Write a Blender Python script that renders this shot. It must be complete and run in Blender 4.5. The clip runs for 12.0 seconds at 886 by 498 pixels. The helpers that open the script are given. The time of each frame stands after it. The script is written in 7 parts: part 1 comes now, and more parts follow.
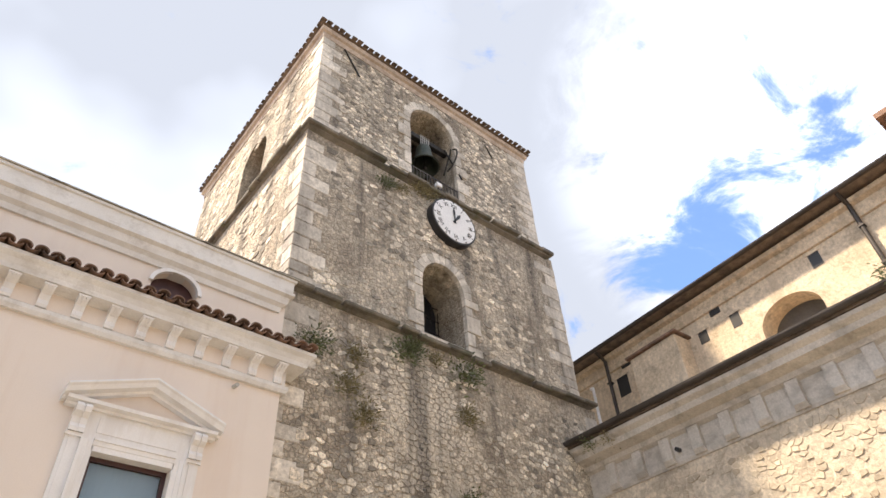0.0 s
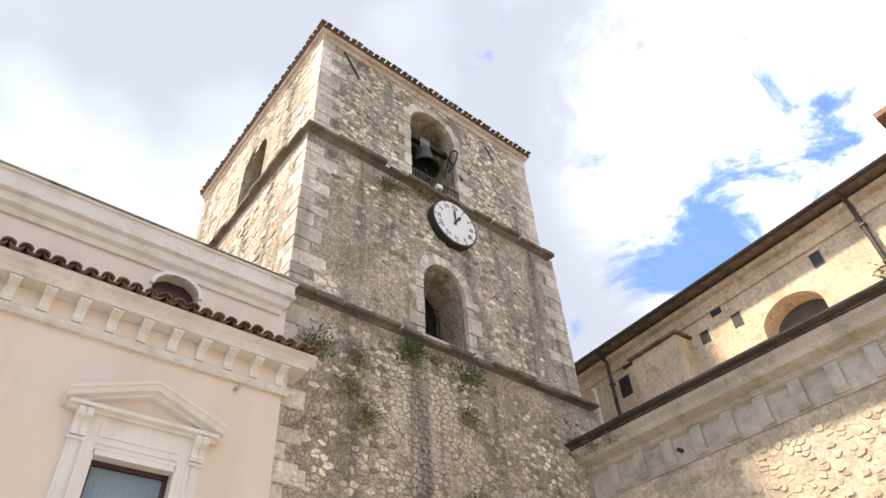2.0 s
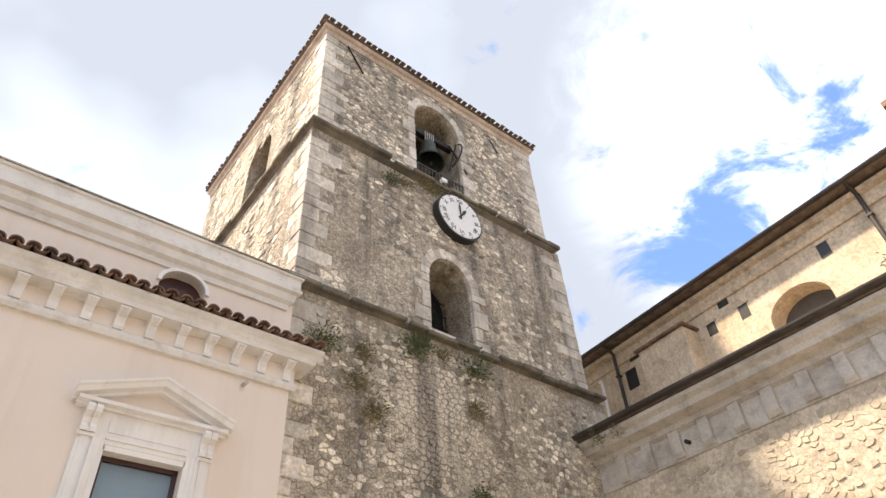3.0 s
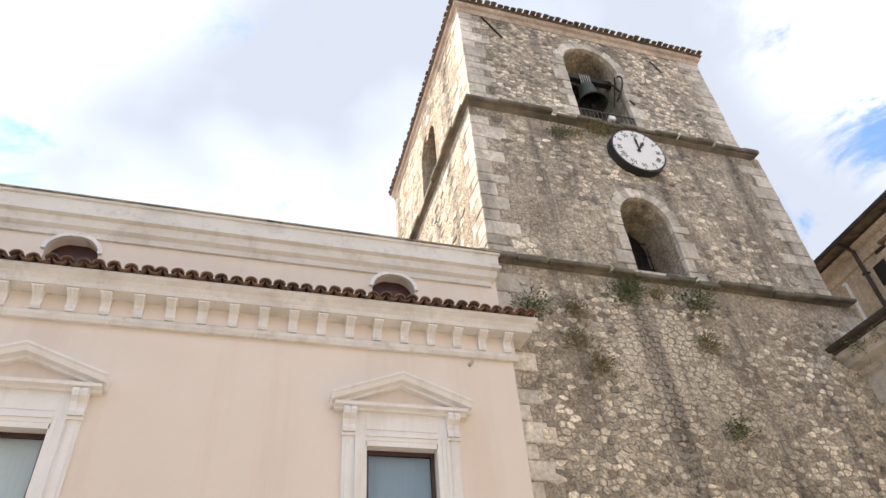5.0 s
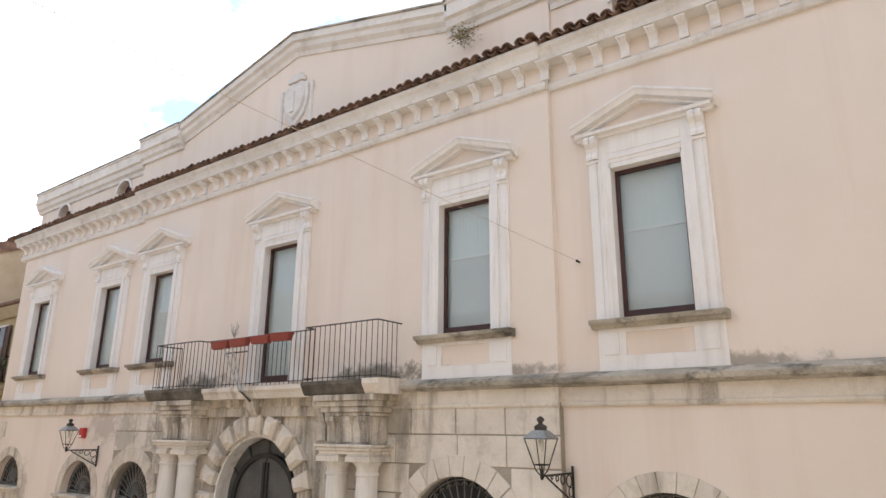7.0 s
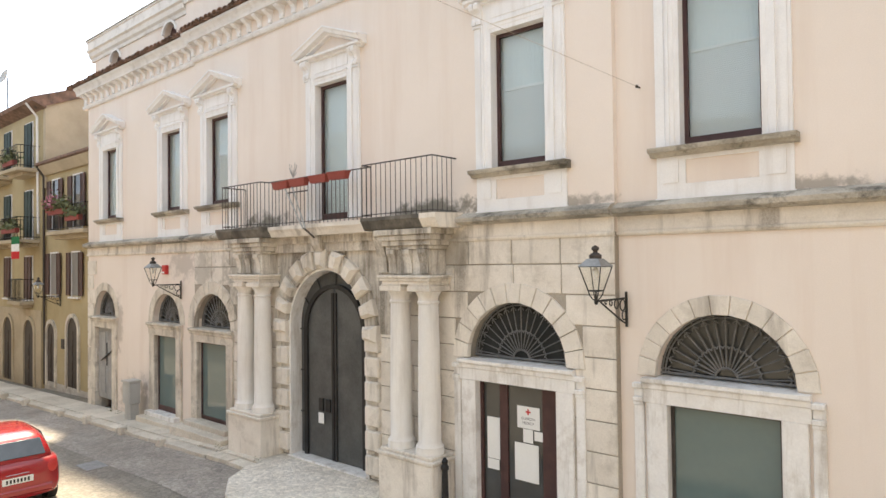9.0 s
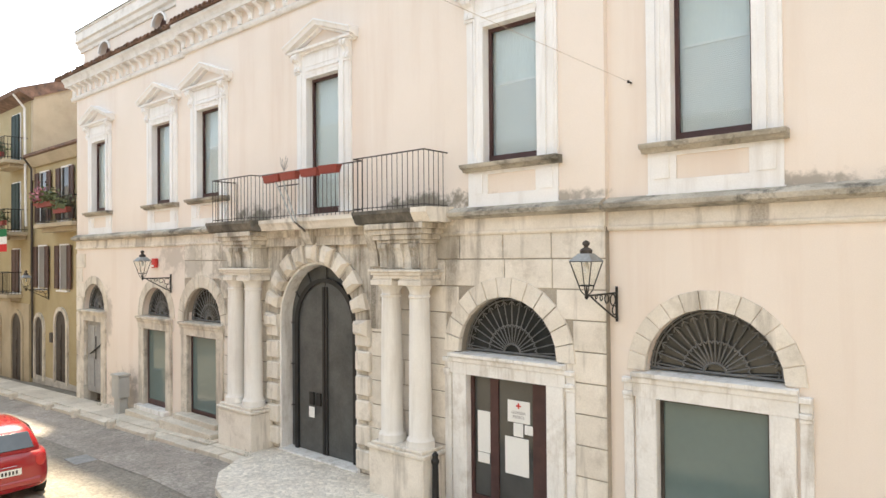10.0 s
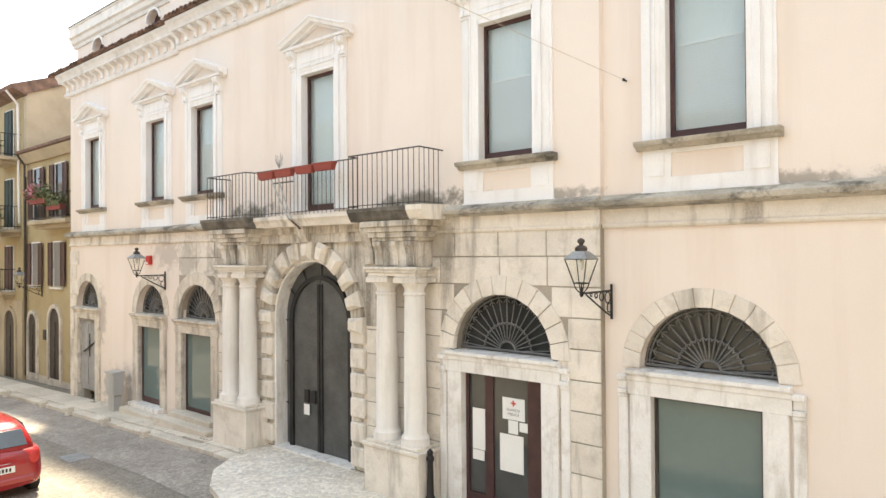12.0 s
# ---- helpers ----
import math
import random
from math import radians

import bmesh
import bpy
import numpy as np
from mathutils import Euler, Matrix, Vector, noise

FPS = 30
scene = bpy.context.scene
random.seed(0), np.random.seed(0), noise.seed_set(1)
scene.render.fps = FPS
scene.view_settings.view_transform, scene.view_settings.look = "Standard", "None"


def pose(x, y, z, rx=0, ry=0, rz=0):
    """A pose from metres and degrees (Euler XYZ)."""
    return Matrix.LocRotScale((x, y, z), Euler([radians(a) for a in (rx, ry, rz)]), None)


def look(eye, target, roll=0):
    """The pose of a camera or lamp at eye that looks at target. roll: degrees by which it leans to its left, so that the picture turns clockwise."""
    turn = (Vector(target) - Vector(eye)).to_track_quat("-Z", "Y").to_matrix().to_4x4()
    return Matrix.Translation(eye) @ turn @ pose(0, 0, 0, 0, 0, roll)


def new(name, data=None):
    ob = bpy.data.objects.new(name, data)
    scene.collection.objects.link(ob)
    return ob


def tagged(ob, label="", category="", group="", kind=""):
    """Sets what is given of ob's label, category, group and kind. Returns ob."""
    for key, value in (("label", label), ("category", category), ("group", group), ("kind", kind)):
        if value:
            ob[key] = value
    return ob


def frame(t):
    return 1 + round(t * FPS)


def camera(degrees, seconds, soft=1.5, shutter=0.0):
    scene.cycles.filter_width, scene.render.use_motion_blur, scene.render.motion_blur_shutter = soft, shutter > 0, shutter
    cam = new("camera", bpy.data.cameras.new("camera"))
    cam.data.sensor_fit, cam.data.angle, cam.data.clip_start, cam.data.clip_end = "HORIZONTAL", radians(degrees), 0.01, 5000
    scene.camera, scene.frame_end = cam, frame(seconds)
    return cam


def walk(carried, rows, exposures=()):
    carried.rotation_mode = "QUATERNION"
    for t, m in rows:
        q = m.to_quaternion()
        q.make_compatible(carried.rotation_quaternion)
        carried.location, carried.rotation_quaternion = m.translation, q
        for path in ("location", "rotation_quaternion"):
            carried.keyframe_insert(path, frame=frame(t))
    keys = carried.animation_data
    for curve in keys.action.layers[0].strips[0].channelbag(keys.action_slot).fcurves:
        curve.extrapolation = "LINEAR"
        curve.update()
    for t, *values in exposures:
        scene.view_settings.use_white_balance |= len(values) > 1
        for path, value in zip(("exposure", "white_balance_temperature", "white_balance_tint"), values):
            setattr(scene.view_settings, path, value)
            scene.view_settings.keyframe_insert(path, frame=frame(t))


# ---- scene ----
cam = camera(68.1, 12.0, soft=1.5)
PATH = [
    (0.0, pose(0, -9.5, 4.49, 131.66, 2.87, -39.19)),
    (0.5, pose(0, -9.5, 4.49, 131.65, 2.96, -39.36)),
    (1.0, pose(0, -9.5, 4.49, 131.60, 3.14, -39.15)),
    (1.5, pose(0, -9.5, 4.49, 131.70, 3.08, -39.08)),
    (2.0, pose(0, -9.5, 4.49, 131.81, 3.05, -38.94)),
    (2.5, pose(0, -9.5, 4.49, 131.57, 3.04, -38.90)),
    (2.7, pose(0, -9.5, 4.49, 131.41, 3.09, -38.85)),
    (4.3, pose(0, -9.5, 4.49, 131.73, 3.66, -27.77)),
    (4.5, pose(0, -9.5, 4.49, 131.57, 3.77, -25.15)),
    (5.0, pose(0, -9.5, 4.49, 129.52, 3.78, -16.13)),
    (5.5, pose(0, -9.5, 4.49, 127.24, 4.18, -3.69)),
    (6.0, pose(0, -9.5, 4.49, 123.26, 3.35, 13.83)),
    (6.5, pose(0, -9.5, 4.49, 114.33, 1.24, 28.90)),
    (7.0, pose(0, -9.5, 4.49, 105.63, -0.47, 36.33)),
    (7.5, pose(0, -9.5, 4.49, 100.70, -0.56, 39.84)),
    (7.7, pose(0, -9.5, 4.49, 99.66, -0.42, 40.66)),
    (9.3, pose(0, -9.5, 4.49, 90.58, 0.78, 41.13)),
    (9.5, pose(0, -9.5, 4.49, 90.61, 0.85, 40.97)),
    (10.0, pose(0, -9.5, 4.49, 90.74, 0.46, 40.48)),
    (10.5, pose(0, -9.5, 4.49, 90.74, 0.71, 40.02)),
    (11.0, pose(0, -9.5, 4.49, 90.65, 0.65, 39.90)),
    (11.5, pose(0, -9.5, 4.49, 90.55, 0.35, 40.10)),
    (12.0, pose(0, -9.5, 4.49, 90.52, 0.39, 40.06)),
]
EXPOSURES = [(0.0, 1.10, 5790, 13), (4.5, 1.12, 5730, 12), (6.0, 1.14, 5660, 12), (7.7, 1.04, 5640, 12), (9.3, 1.50, 5630, 7), (10.5, 1.68, 5640, 6), (12.0, 1.72, 5640, 6)]
walk(cam, PATH, EXPOSURES)

# ---- sky and sun ----
SUN_TO = Vector((-0.45, 0.245, 0.865)).normalized()
sun = new("sun", bpy.data.lights.new("sun", "SUN"))
sun.data.energy, sun.data.angle, sun.data.color = 5.0, radians(3.0), (1.0, 0.77, 0.49)
sun.matrix_world = look(SUN_TO * 60, (0, 0, 0))

world = bpy.data.worlds.new("world")
scene.world = world
world.use_nodes = True


def node(tree, kind, links=None, **values):
    """A node with its properties set, and sockets linked or valued by name or number."""
    n = tree.nodes.new(kind)
    for key, value in values.items():
        setattr(n, key, value)
    for key, value in (links or {}).items():
        if isinstance(value, bpy.types.NodeSocket):
            tree.links.new(value, n.inputs[key])
        else:
            n.inputs[key].default_value = value
    return n


def build_sky():
    tree = world.node_tree
    tree.nodes.clear()
    sky = node(tree, "ShaderNodeTexSky", sky_type="NISHITA", sun_disc=False, sun_elevation=math.asin(SUN_TO.z),
               sun_rotation=math.atan2(SUN_TO.x, SUN_TO.y), dust_density=0.4, ozone_density=2.5)
    blue = node(tree, "ShaderNodeBackground", {0: sky.outputs[0], 1: 0.15})
    way = node(tree, "ShaderNodeTexCoord").outputs["Generated"]
    # clouds lie on a flat layer: directions are spread by their height
    parts = node(tree, "ShaderNodeSeparateXYZ", {0: way})
    lift = node(tree, "ShaderNodeMath", {0: parts.outputs[2], 1: 0.35}, operation="ADD")
    lift = node(tree, "ShaderNodeMath", {0: lift.outputs[0], 1: 0.2}, operation="MAXIMUM")
    spread = node(tree, "ShaderNodeVectorMath", {0: way, 1: node(tree, "ShaderNodeCombineXYZ", {0: lift.outputs[0], 1: lift.outputs[0], 2: lift.outputs[0]}).outputs[0]}, operation="DIVIDE")
    cover = node(tree, "ShaderNodeTexNoise", {"Vector": spread.outputs[0], "Scale": 5.6, "Detail": 10.0, "Roughness": 0.62, "Distortion": 0.5})
    gap = node(tree, "ShaderNodeVectorMath", {0: way, 1: Vector((0.76, 0.16, 0.64)).normalized()}, operation="DOT_PRODUCT")
    gap = node(tree, "ShaderNodeMapRange", {0: gap.outputs["Value"], 1: 0.955, 2: 0.997, 3: 0.0, 4: 0.19}, interpolation_type="SMOOTHSTEP")
    rift = node(tree, "ShaderNodeVectorMath", {0: way, 1: Vector((-0.62, 0.56, 0.54)).normalized()}, operation="DOT_PRODUCT")
    rift = node(tree, "ShaderNodeMapRange", {0: rift.outputs["Value"], 1: 0.90, 2: 0.99, 3: 0.0, 4: 0.13}, interpolation_type="SMOOTHSTEP")
    left = node(tree, "ShaderNodeMath", {0: cover.outputs[0], 1: gap.outputs[0]}, operation="SUBTRACT")
    left = node(tree, "ShaderNodeMath", {0: left.outputs[0], 1: rift.outputs[0]}, operation="SUBTRACT")
    veil = node(tree, "ShaderNodeMapRange", {0: left.outputs[0], 1: 0.25, 2: 0.40, 3: 0.06, 4: 1.0}, interpolation_type="SMOOTHSTEP")
    body = node(tree, "ShaderNodeTexNoise", {"Vector": spread.outputs[0], "Scale": 1.7, "Detail": 4.0, "Roughness": 0.5})
    shade = node(tree, "ShaderNodeValToRGB", {0: body.outputs[0]})
    shade.color_ramp.elements[0].position, shade.color_ramp.elements[0].color = 0.43, (0.615, 0.612, 0.608, 1)
    shade.color_ramp.elements[1].position, shade.color_ramp.elements[1].color = 0.62, (1.0, 1.0, 1.0, 1)
    # clouds are brighter towards the sun
    sunward = node(tree, "ShaderNodeVectorMath", {0: way, 1: SUN_TO}, operation="DOT_PRODUCT")
    sunward = node(tree, "ShaderNodeMapRange", {0: sunward.outputs["Value"], 1: 0.87, 2: 0.97, 3: 0.60, 4: 1.30}, interpolation_type="SMOOTHSTEP")
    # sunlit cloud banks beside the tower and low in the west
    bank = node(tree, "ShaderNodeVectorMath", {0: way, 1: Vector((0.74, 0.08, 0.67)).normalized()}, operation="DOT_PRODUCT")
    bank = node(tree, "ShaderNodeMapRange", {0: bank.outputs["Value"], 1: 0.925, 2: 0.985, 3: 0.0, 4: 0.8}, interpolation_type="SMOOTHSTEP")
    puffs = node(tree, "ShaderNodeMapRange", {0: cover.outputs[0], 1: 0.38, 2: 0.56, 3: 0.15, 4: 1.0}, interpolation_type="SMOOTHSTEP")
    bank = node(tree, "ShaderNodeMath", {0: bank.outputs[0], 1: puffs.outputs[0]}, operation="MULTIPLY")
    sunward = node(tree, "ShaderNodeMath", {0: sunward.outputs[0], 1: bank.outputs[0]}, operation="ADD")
    west = node(tree, "ShaderNodeVectorMath", {0: way, 1: Vector((-0.87, 0.30, 0.38)).normalized()}, operation="DOT_PRODUCT")
    west = node(tree, "ShaderNodeMapRange", {0: west.outputs["Value"], 1: 0.88, 2: 0.97, 3: 0.0, 4: 0.7}, interpolation_type="SMOOTHSTEP")
    sunward = node(tree, "ShaderNodeMath", {0: sunward.outputs[0], 1: west.outputs[0]}, operation="ADD")
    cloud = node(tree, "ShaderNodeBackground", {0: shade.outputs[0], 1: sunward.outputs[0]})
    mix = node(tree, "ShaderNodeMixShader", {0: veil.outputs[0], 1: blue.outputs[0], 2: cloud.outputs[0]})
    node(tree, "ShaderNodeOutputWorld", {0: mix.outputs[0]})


build_sky()


# ---- materials ----
def surface(name, low, high, rough=0.85, metal=0.0, patch=0.6, grain=35.0, bump=0.12, streak=None, streak_amount=0.5,
            streak_size=(1.6, 0.12), streak_from=0.5, grime=None, grime_amount=0.4, island=0.0, spread=0.0, gloss=0.5, speck=0.15, setts=0.0, joint_tone=0.78, warp=0.0, spots=()):
    """Two tones in patches, fine grain and relief; streak: a tone that runs down; grime: a tone in ragged spots; island, spread: how far
    pieces of one mesh, or single objects, differ in tone; speck: contrast of the grain; setts: size in metres of small paving stones, joint_tone: how dark their joints are; warp: how far streaks wander; spots: mossy stains
    (x, z, half width, half height, amount) on a wall."""
    m = bpy.data.materials.new(name)
    m.use_nodes = True
    t = m.node_tree
    t.nodes.clear()
    place = node(t, "ShaderNodeNewGeometry").outputs["Position"]
    big = node(t, "ShaderNodeTexNoise", {"Vector": place, "Scale": patch, "Detail": 6.0, "Roughness": 0.6})
    big = node(t, "ShaderNodeMapRange", {0: big.outputs[0], 1: 0.35, 2: 0.65})
    fine = node(t, "ShaderNodeTexNoise", {"Vector": place, "Scale": grain, "Detail": 5.0, "Roughness": 0.65})
    tone = node(t, "ShaderNodeMix", {0: big.outputs[0], 6: (*low, 1), 7: (*high, 1)}, data_type="RGBA").outputs[2]
    fleck = node(t, "ShaderNodeMapRange", {0: fine.outputs[0], 1: 0.3, 2: 0.7, 3: 1 - speck, 4: 1 + speck})
    tone = node(t, "ShaderNodeVectorMath", {0: tone, 3: fleck.outputs[0]}, operation="SCALE").outputs[0]
    for amount, source in ((island, "ShaderNodeNewGeometry"), (spread, "ShaderNodeObjectInfo")):
        if amount:
            r = node(t, source)
            r = r.outputs["Random Per Island" if source == "ShaderNodeNewGeometry" else "Random"]
            r = node(t, "ShaderNodeMapRange", {0: r, 3: 1 - amount, 4: 1 + amount})
            tone = node(t, "ShaderNodeVectorMath", {0: tone, 3: r.outputs[0]}, operation="SCALE").outputs[0]
    if streak:
        s = node(t, "ShaderNodeVectorMath", {0: place, 1: (streak_size[0], streak_size[0], streak_size[1])}, operation="MULTIPLY")
        s = node(t, "ShaderNodeTexNoise", {"Vector": s.outputs[0], "Scale": 1.0, "Detail": 7.0, "Roughness": 0.66, "Distortion": warp})
        s = node(t, "ShaderNodeMapRange", {0: s.outputs[0], 1: streak_from, 2: streak_from + 0.13, 3: 0.0, 4: streak_amount})
        broken = node(t, "ShaderNodeMapRange", {0: fine.outputs[0], 1: 0.38 if warp else 0.3, 2: 0.6, 3: 0.15 if warp else 0.45, 4: 1.0})
        s = node(t, "ShaderNodeMath", {0: s.outputs[0], 1: broken.outputs[0]}, operation="MULTIPLY")
        tone = node(t, "ShaderNodeMix", {0: s.outputs[0], 6: tone, 7: (*streak, 1)}, data_type="RGBA").outputs[2]
    if grime:
        g = node(t, "ShaderNodeTexNoise", {"Vector": place, "Scale": 2.3, "Detail": 9.0, "Roughness": 0.72})
        g = node(t, "ShaderNodeMapRange", {0: g.outputs[0], 1: 0.52, 2: 0.66, 3: 0.0, 4: grime_amount})
        tone = node(t, "ShaderNodeMix", {0: g.outputs[0], 6: tone, 7: (*grime, 1)}, data_type="RGBA").outputs[2]
    for x, z, wide, tall, amount in spots:
        d = node(t, "ShaderNodeVectorMath", {0: place, 1: (x, 0.0, z)}, operation="SUBTRACT")
        d = node(t, "ShaderNodeVectorMath", {0: d.outputs[0], 1: (1 / wide, 0.0, 1 / tall)}, operation="MULTIPLY")
        d = node(t, "ShaderNodeVectorMath", {0: d.outputs[0]}, operation="LENGTH")
        ragged = node(t, "ShaderNodeTexNoise", {"Vector": place, "Scale": 3.5, "Detail": 8.0, "Roughness": 0.7})
        ragged = node(t, "ShaderNodeMapRange", {0: ragged.outputs[0], 1: 0.3, 2: 0.7, 3: -0.55, 4: 0.55})
        d = node(t, "ShaderNodeMath", {0: d.outputs["Value"], 1: ragged.outputs[0]}, operation="ADD")
        d = node(t, "ShaderNodeMapRange", {0: d.outputs[0], 1: 0.35, 2: 1.0, 3: amount, 4: 0.0}, interpolation_type="SMOOTHSTEP")
        tone = node(t, "ShaderNodeMix", {0: d.outputs[0], 6: tone, 7: (0.15, 0.135, 0.10, 1)}, data_type="RGBA").outputs[2]
    height = fine.outputs[0]
    if setts:
        cells = node(t, "ShaderNodeTexVoronoi", {"Vector": place, "Scale": 1 / setts, "Randomness": 0.75}, feature="DISTANCE_TO_EDGE", voronoi_dimensions="3D")
        own = node(t, "ShaderNodeTexVoronoi", {"Vector": place, "Scale": 1 / setts, "Randomness": 0.75})
        own = node(t, "ShaderNodeSeparateXYZ", {0: own.outputs["Color"]})
        own = node(t, "ShaderNodeMapRange", {0: own.outputs[0], 3: 0.86, 4: 1.12})
        joint = node(t, "ShaderNodeMapRange", {0: cells.outputs["Distance"], 1: 0.0, 2: 0.16, 3: 0.0, 4: 1.0}, interpolation_type="SMOOTHSTEP")
        gap = node(t, "ShaderNodeMapRange", {0: joint.outputs[0], 3: joint_tone, 4: 1.0})
        gap = node(t, "ShaderNodeMath", {0: gap.outputs[0], 1: own.outputs[0]}, operation="MULTIPLY")
        tone = node(t, "ShaderNodeVectorMath", {0: tone, 3: gap.outputs[0]}, operation="SCALE").outputs[0]
        height = node(t, "ShaderNodeMath", {0: joint.outputs[0], 1: height}, operation="ADD").outputs[0]
    relief = node(t, "ShaderNodeBump", {"Strength": bump, "Distance": 0.03, "Height": height})
    b = node(t, "ShaderNodeBsdfPrincipled", {"Base Color": tone, "Roughness": rough, "Metallic": metal, "Normal": relief.outputs[0], "Specular IOR Level": gloss})
    node(t, "ShaderNodeOutputMaterial", {0: b.outputs[0]})
    return m


def clear_glass(name, tint):
    m = bpy.data.materials.new(name)
    m.use_nodes = True
    b = m.node_tree.nodes["Principled BSDF"]
    for key, value in (("Base Color", (*tint, 1)), ("Roughness", 0.02), ("Transmission Weight", 1.0), ("IOR", 1.45)):
        b.inputs[key].default_value = value
    return m


PEACH = surface("peach_plaster", (0.78, 0.70, 0.62), (0.825, 0.745, 0.67), 0.9, speck=0.03, patch=0.35, grain=60, bump=0.05, streak=(0.62, 0.48, 0.38), streak_amount=0.28, streak_size=(0.9, 0.08),
                spots=((-8.4, 5.48, 1.5, 0.34, 0.85), (-14.0, 5.48, 1.2, 0.34, 0.85), (-2.3, 5.46, 1.5, 0.15, 0.6), (1.6, 5.46, 1.6, 0.14, 0.5), (-5.6, 5.46, 1.0, 0.14, 0.6), (-18.5, 4.6, 1.0, 0.6, 0.35), (-23.0, 2.6, 0.4, 1.2, 0.4), (-21.6, 0.1, 1.7, 1.0, 0.45)))
TRIM = surface("white_stucco", (0.82, 0.81, 0.80), (0.87, 0.865, 0.86), 0.85, speck=0.04, patch=1.2, grain=50, bump=0.06, streak=(0.50, 0.44, 0.38), streak_amount=0.24, streak_size=(5.0, 0.6))
EAVES = surface("weathered_white_stucco", (0.71, 0.69, 0.66), (0.80, 0.785, 0.755), 0.88, speck=0.07, patch=0.8, grain=45, bump=0.08, streak=(0.40, 0.36, 0.31), streak_amount=0.26, streak_size=(1.2, 2.2), grime=(0.34, 0.30, 0.25), grime_amount=0.35)
LEDGE = surface("mossy_ledge_stone", (0.33, 0.305, 0.25), (0.57, 0.525, 0.445), 0.92, patch=0.9, grain=30, bump=0.3, streak=(0.10, 0.095, 0.08), streak_amount=0.8, streak_size=(0.7, 2.6), streak_from=0.48, grime=(0.06, 0.058, 0.048), grime_amount=0.85)
STAINED = surface("rain_stained_stone", (0.50, 0.46, 0.395), (0.70, 0.655, 0.575), 0.92, patch=1.6, grain=25, bump=0.25, streak=(0.13, 0.11, 0.085), streak_amount=0.85, streak_size=(3.2, 0.35), streak_from=0.47, grime=(0.20, 0.165, 0.12), grime_amount=0.6)
ASHLAR = surface("limestone_ashlar", (0.68, 0.63, 0.55), (0.80, 0.75, 0.67), 0.85, speck=0.07, patch=1.4, grain=40, bump=0.12, streak=(0.24, 0.21, 0.17), streak_amount=0.75, streak_size=(2.2, 0.3), streak_from=0.52, grime=(0.38, 0.335, 0.27), grime_amount=0.4, spread=0.06, spots=((-15.4, 4.3, 0.9, 1.0, 0.5), (-17.2, 4.4, 0.7, 0.7, 0.4), (-7.9, 4.7, 0.5, 0.6, 0.45)))
JOINT = surface("ashlar_joint", (0.28, 0.25, 0.205), (0.42, 0.375, 0.31), 0.95, grain=40, bump=0.2)
MARBLE = surface("pale_marble", (0.77, 0.755, 0.73), (0.85, 0.84, 0.82), 0.6, speck=0.05, patch=1.6, grain=25, bump=0.05, streak=(0.34, 0.30, 0.245), streak_amount=0.55, streak_size=(4.0, 0.5), grime=(0.44, 0.39, 0.32), grime_amount=0.4)
MORTAR = surface("tower_mortar", (0.40, 0.345, 0.27), (0.66, 0.59, 0.475), 0.95, patch=0.8, grain=11, bump=0.8, streak=(0.075, 0.072, 0.07), streak_amount=0.95, streak_size=(1.15, 0.11), streak_from=0.488, warp=0.55, grime=(0.17, 0.155, 0.13), grime_amount=0.6, speck=0.42, setts=0.10, joint_tone=0.76)
RUBBLE = surface("tower_rubble", (0.43, 0.385, 0.31), (0.71, 0.65, 0.545), 0.92, patch=0.9, grain=18, bump=0.9, streak=(0.075, 0.072, 0.07), streak_amount=0.92, streak_size=(1.15, 0.11), streak_from=0.493, warp=0.55, grime=(0.20, 0.18, 0.155), grime_amount=0.6, island=0.6, speck=0.55)
QUOIN = surface("tower_quoin", (0.52, 0.48, 0.415), (0.74, 0.69, 0.605), 0.9, patch=1.6, grain=12, bump=0.7, speck=0.25, streak=(0.14, 0.13, 0.12), streak_amount=0.75, streak_size=(1.15, 0.11), streak_from=0.5, warp=0.55, grime=(0.22, 0.20, 0.17), grime_amount=0.6, spread=0.2)
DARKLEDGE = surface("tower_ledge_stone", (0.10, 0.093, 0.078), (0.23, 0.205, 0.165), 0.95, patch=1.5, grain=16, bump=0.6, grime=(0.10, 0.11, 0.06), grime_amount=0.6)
CHURCH = surface("church_rubble_plaster", (0.46, 0.395, 0.305), (0.64, 0.56, 0.44), 0.95, patch=0.9, grain=13, speck=0.3, bump=0.9, grime=(0.26, 0.22, 0.17), grime_amount=0.55)
NAVE = surface("nave_plaster", (0.55, 0.45, 0.32), (0.72, 0.61, 0.46), 0.95, patch=0.8, grain=11, bump=0.7, grime=(0.30, 0.25, 0.18), grime_amount=0.7, streak=(0.26, 0.2, 0.14), streak_amount=0.4, speck=0.25)
GREYSTUCCO = surface("church_cornice_stucco", (0.47, 0.44, 0.39), (0.62, 0.585, 0.53), 0.92, patch=0.7, grain=22, bump=0.25, streak=(0.20, 0.185, 0.16), streak_amount=0.6, streak_size=(1.0, 1.5), grime=(0.17, 0.16, 0.13), grime_amount=0.4)
BLACKLEDGE = surface("blackened_balcony_stone", (0.075, 0.07, 0.06), (0.20, 0.18, 0.15), 0.95, patch=2.2, grain=20, bump=0.4, grime=(0.04, 0.04, 0.032), grime_amount=0.7)
OCHRE = surface("ochre_band_plaster", (0.40, 0.325, 0.26), (0.58, 0.49, 0.40), 0.95, patch=1.6, grain=10, bump=0.7, speck=0.25, grime=(0.26, 0.21, 0.16), grime_amount=0.5)
DARKTILE = surface("lichened_tile", (0.11, 0.088, 0.07), (0.21, 0.16, 0.12), 0.95, patch=4.0, grain=30, bump=0.3, grime=(0.05, 0.048, 0.042), grime_amount=0.6, spread=0.2)
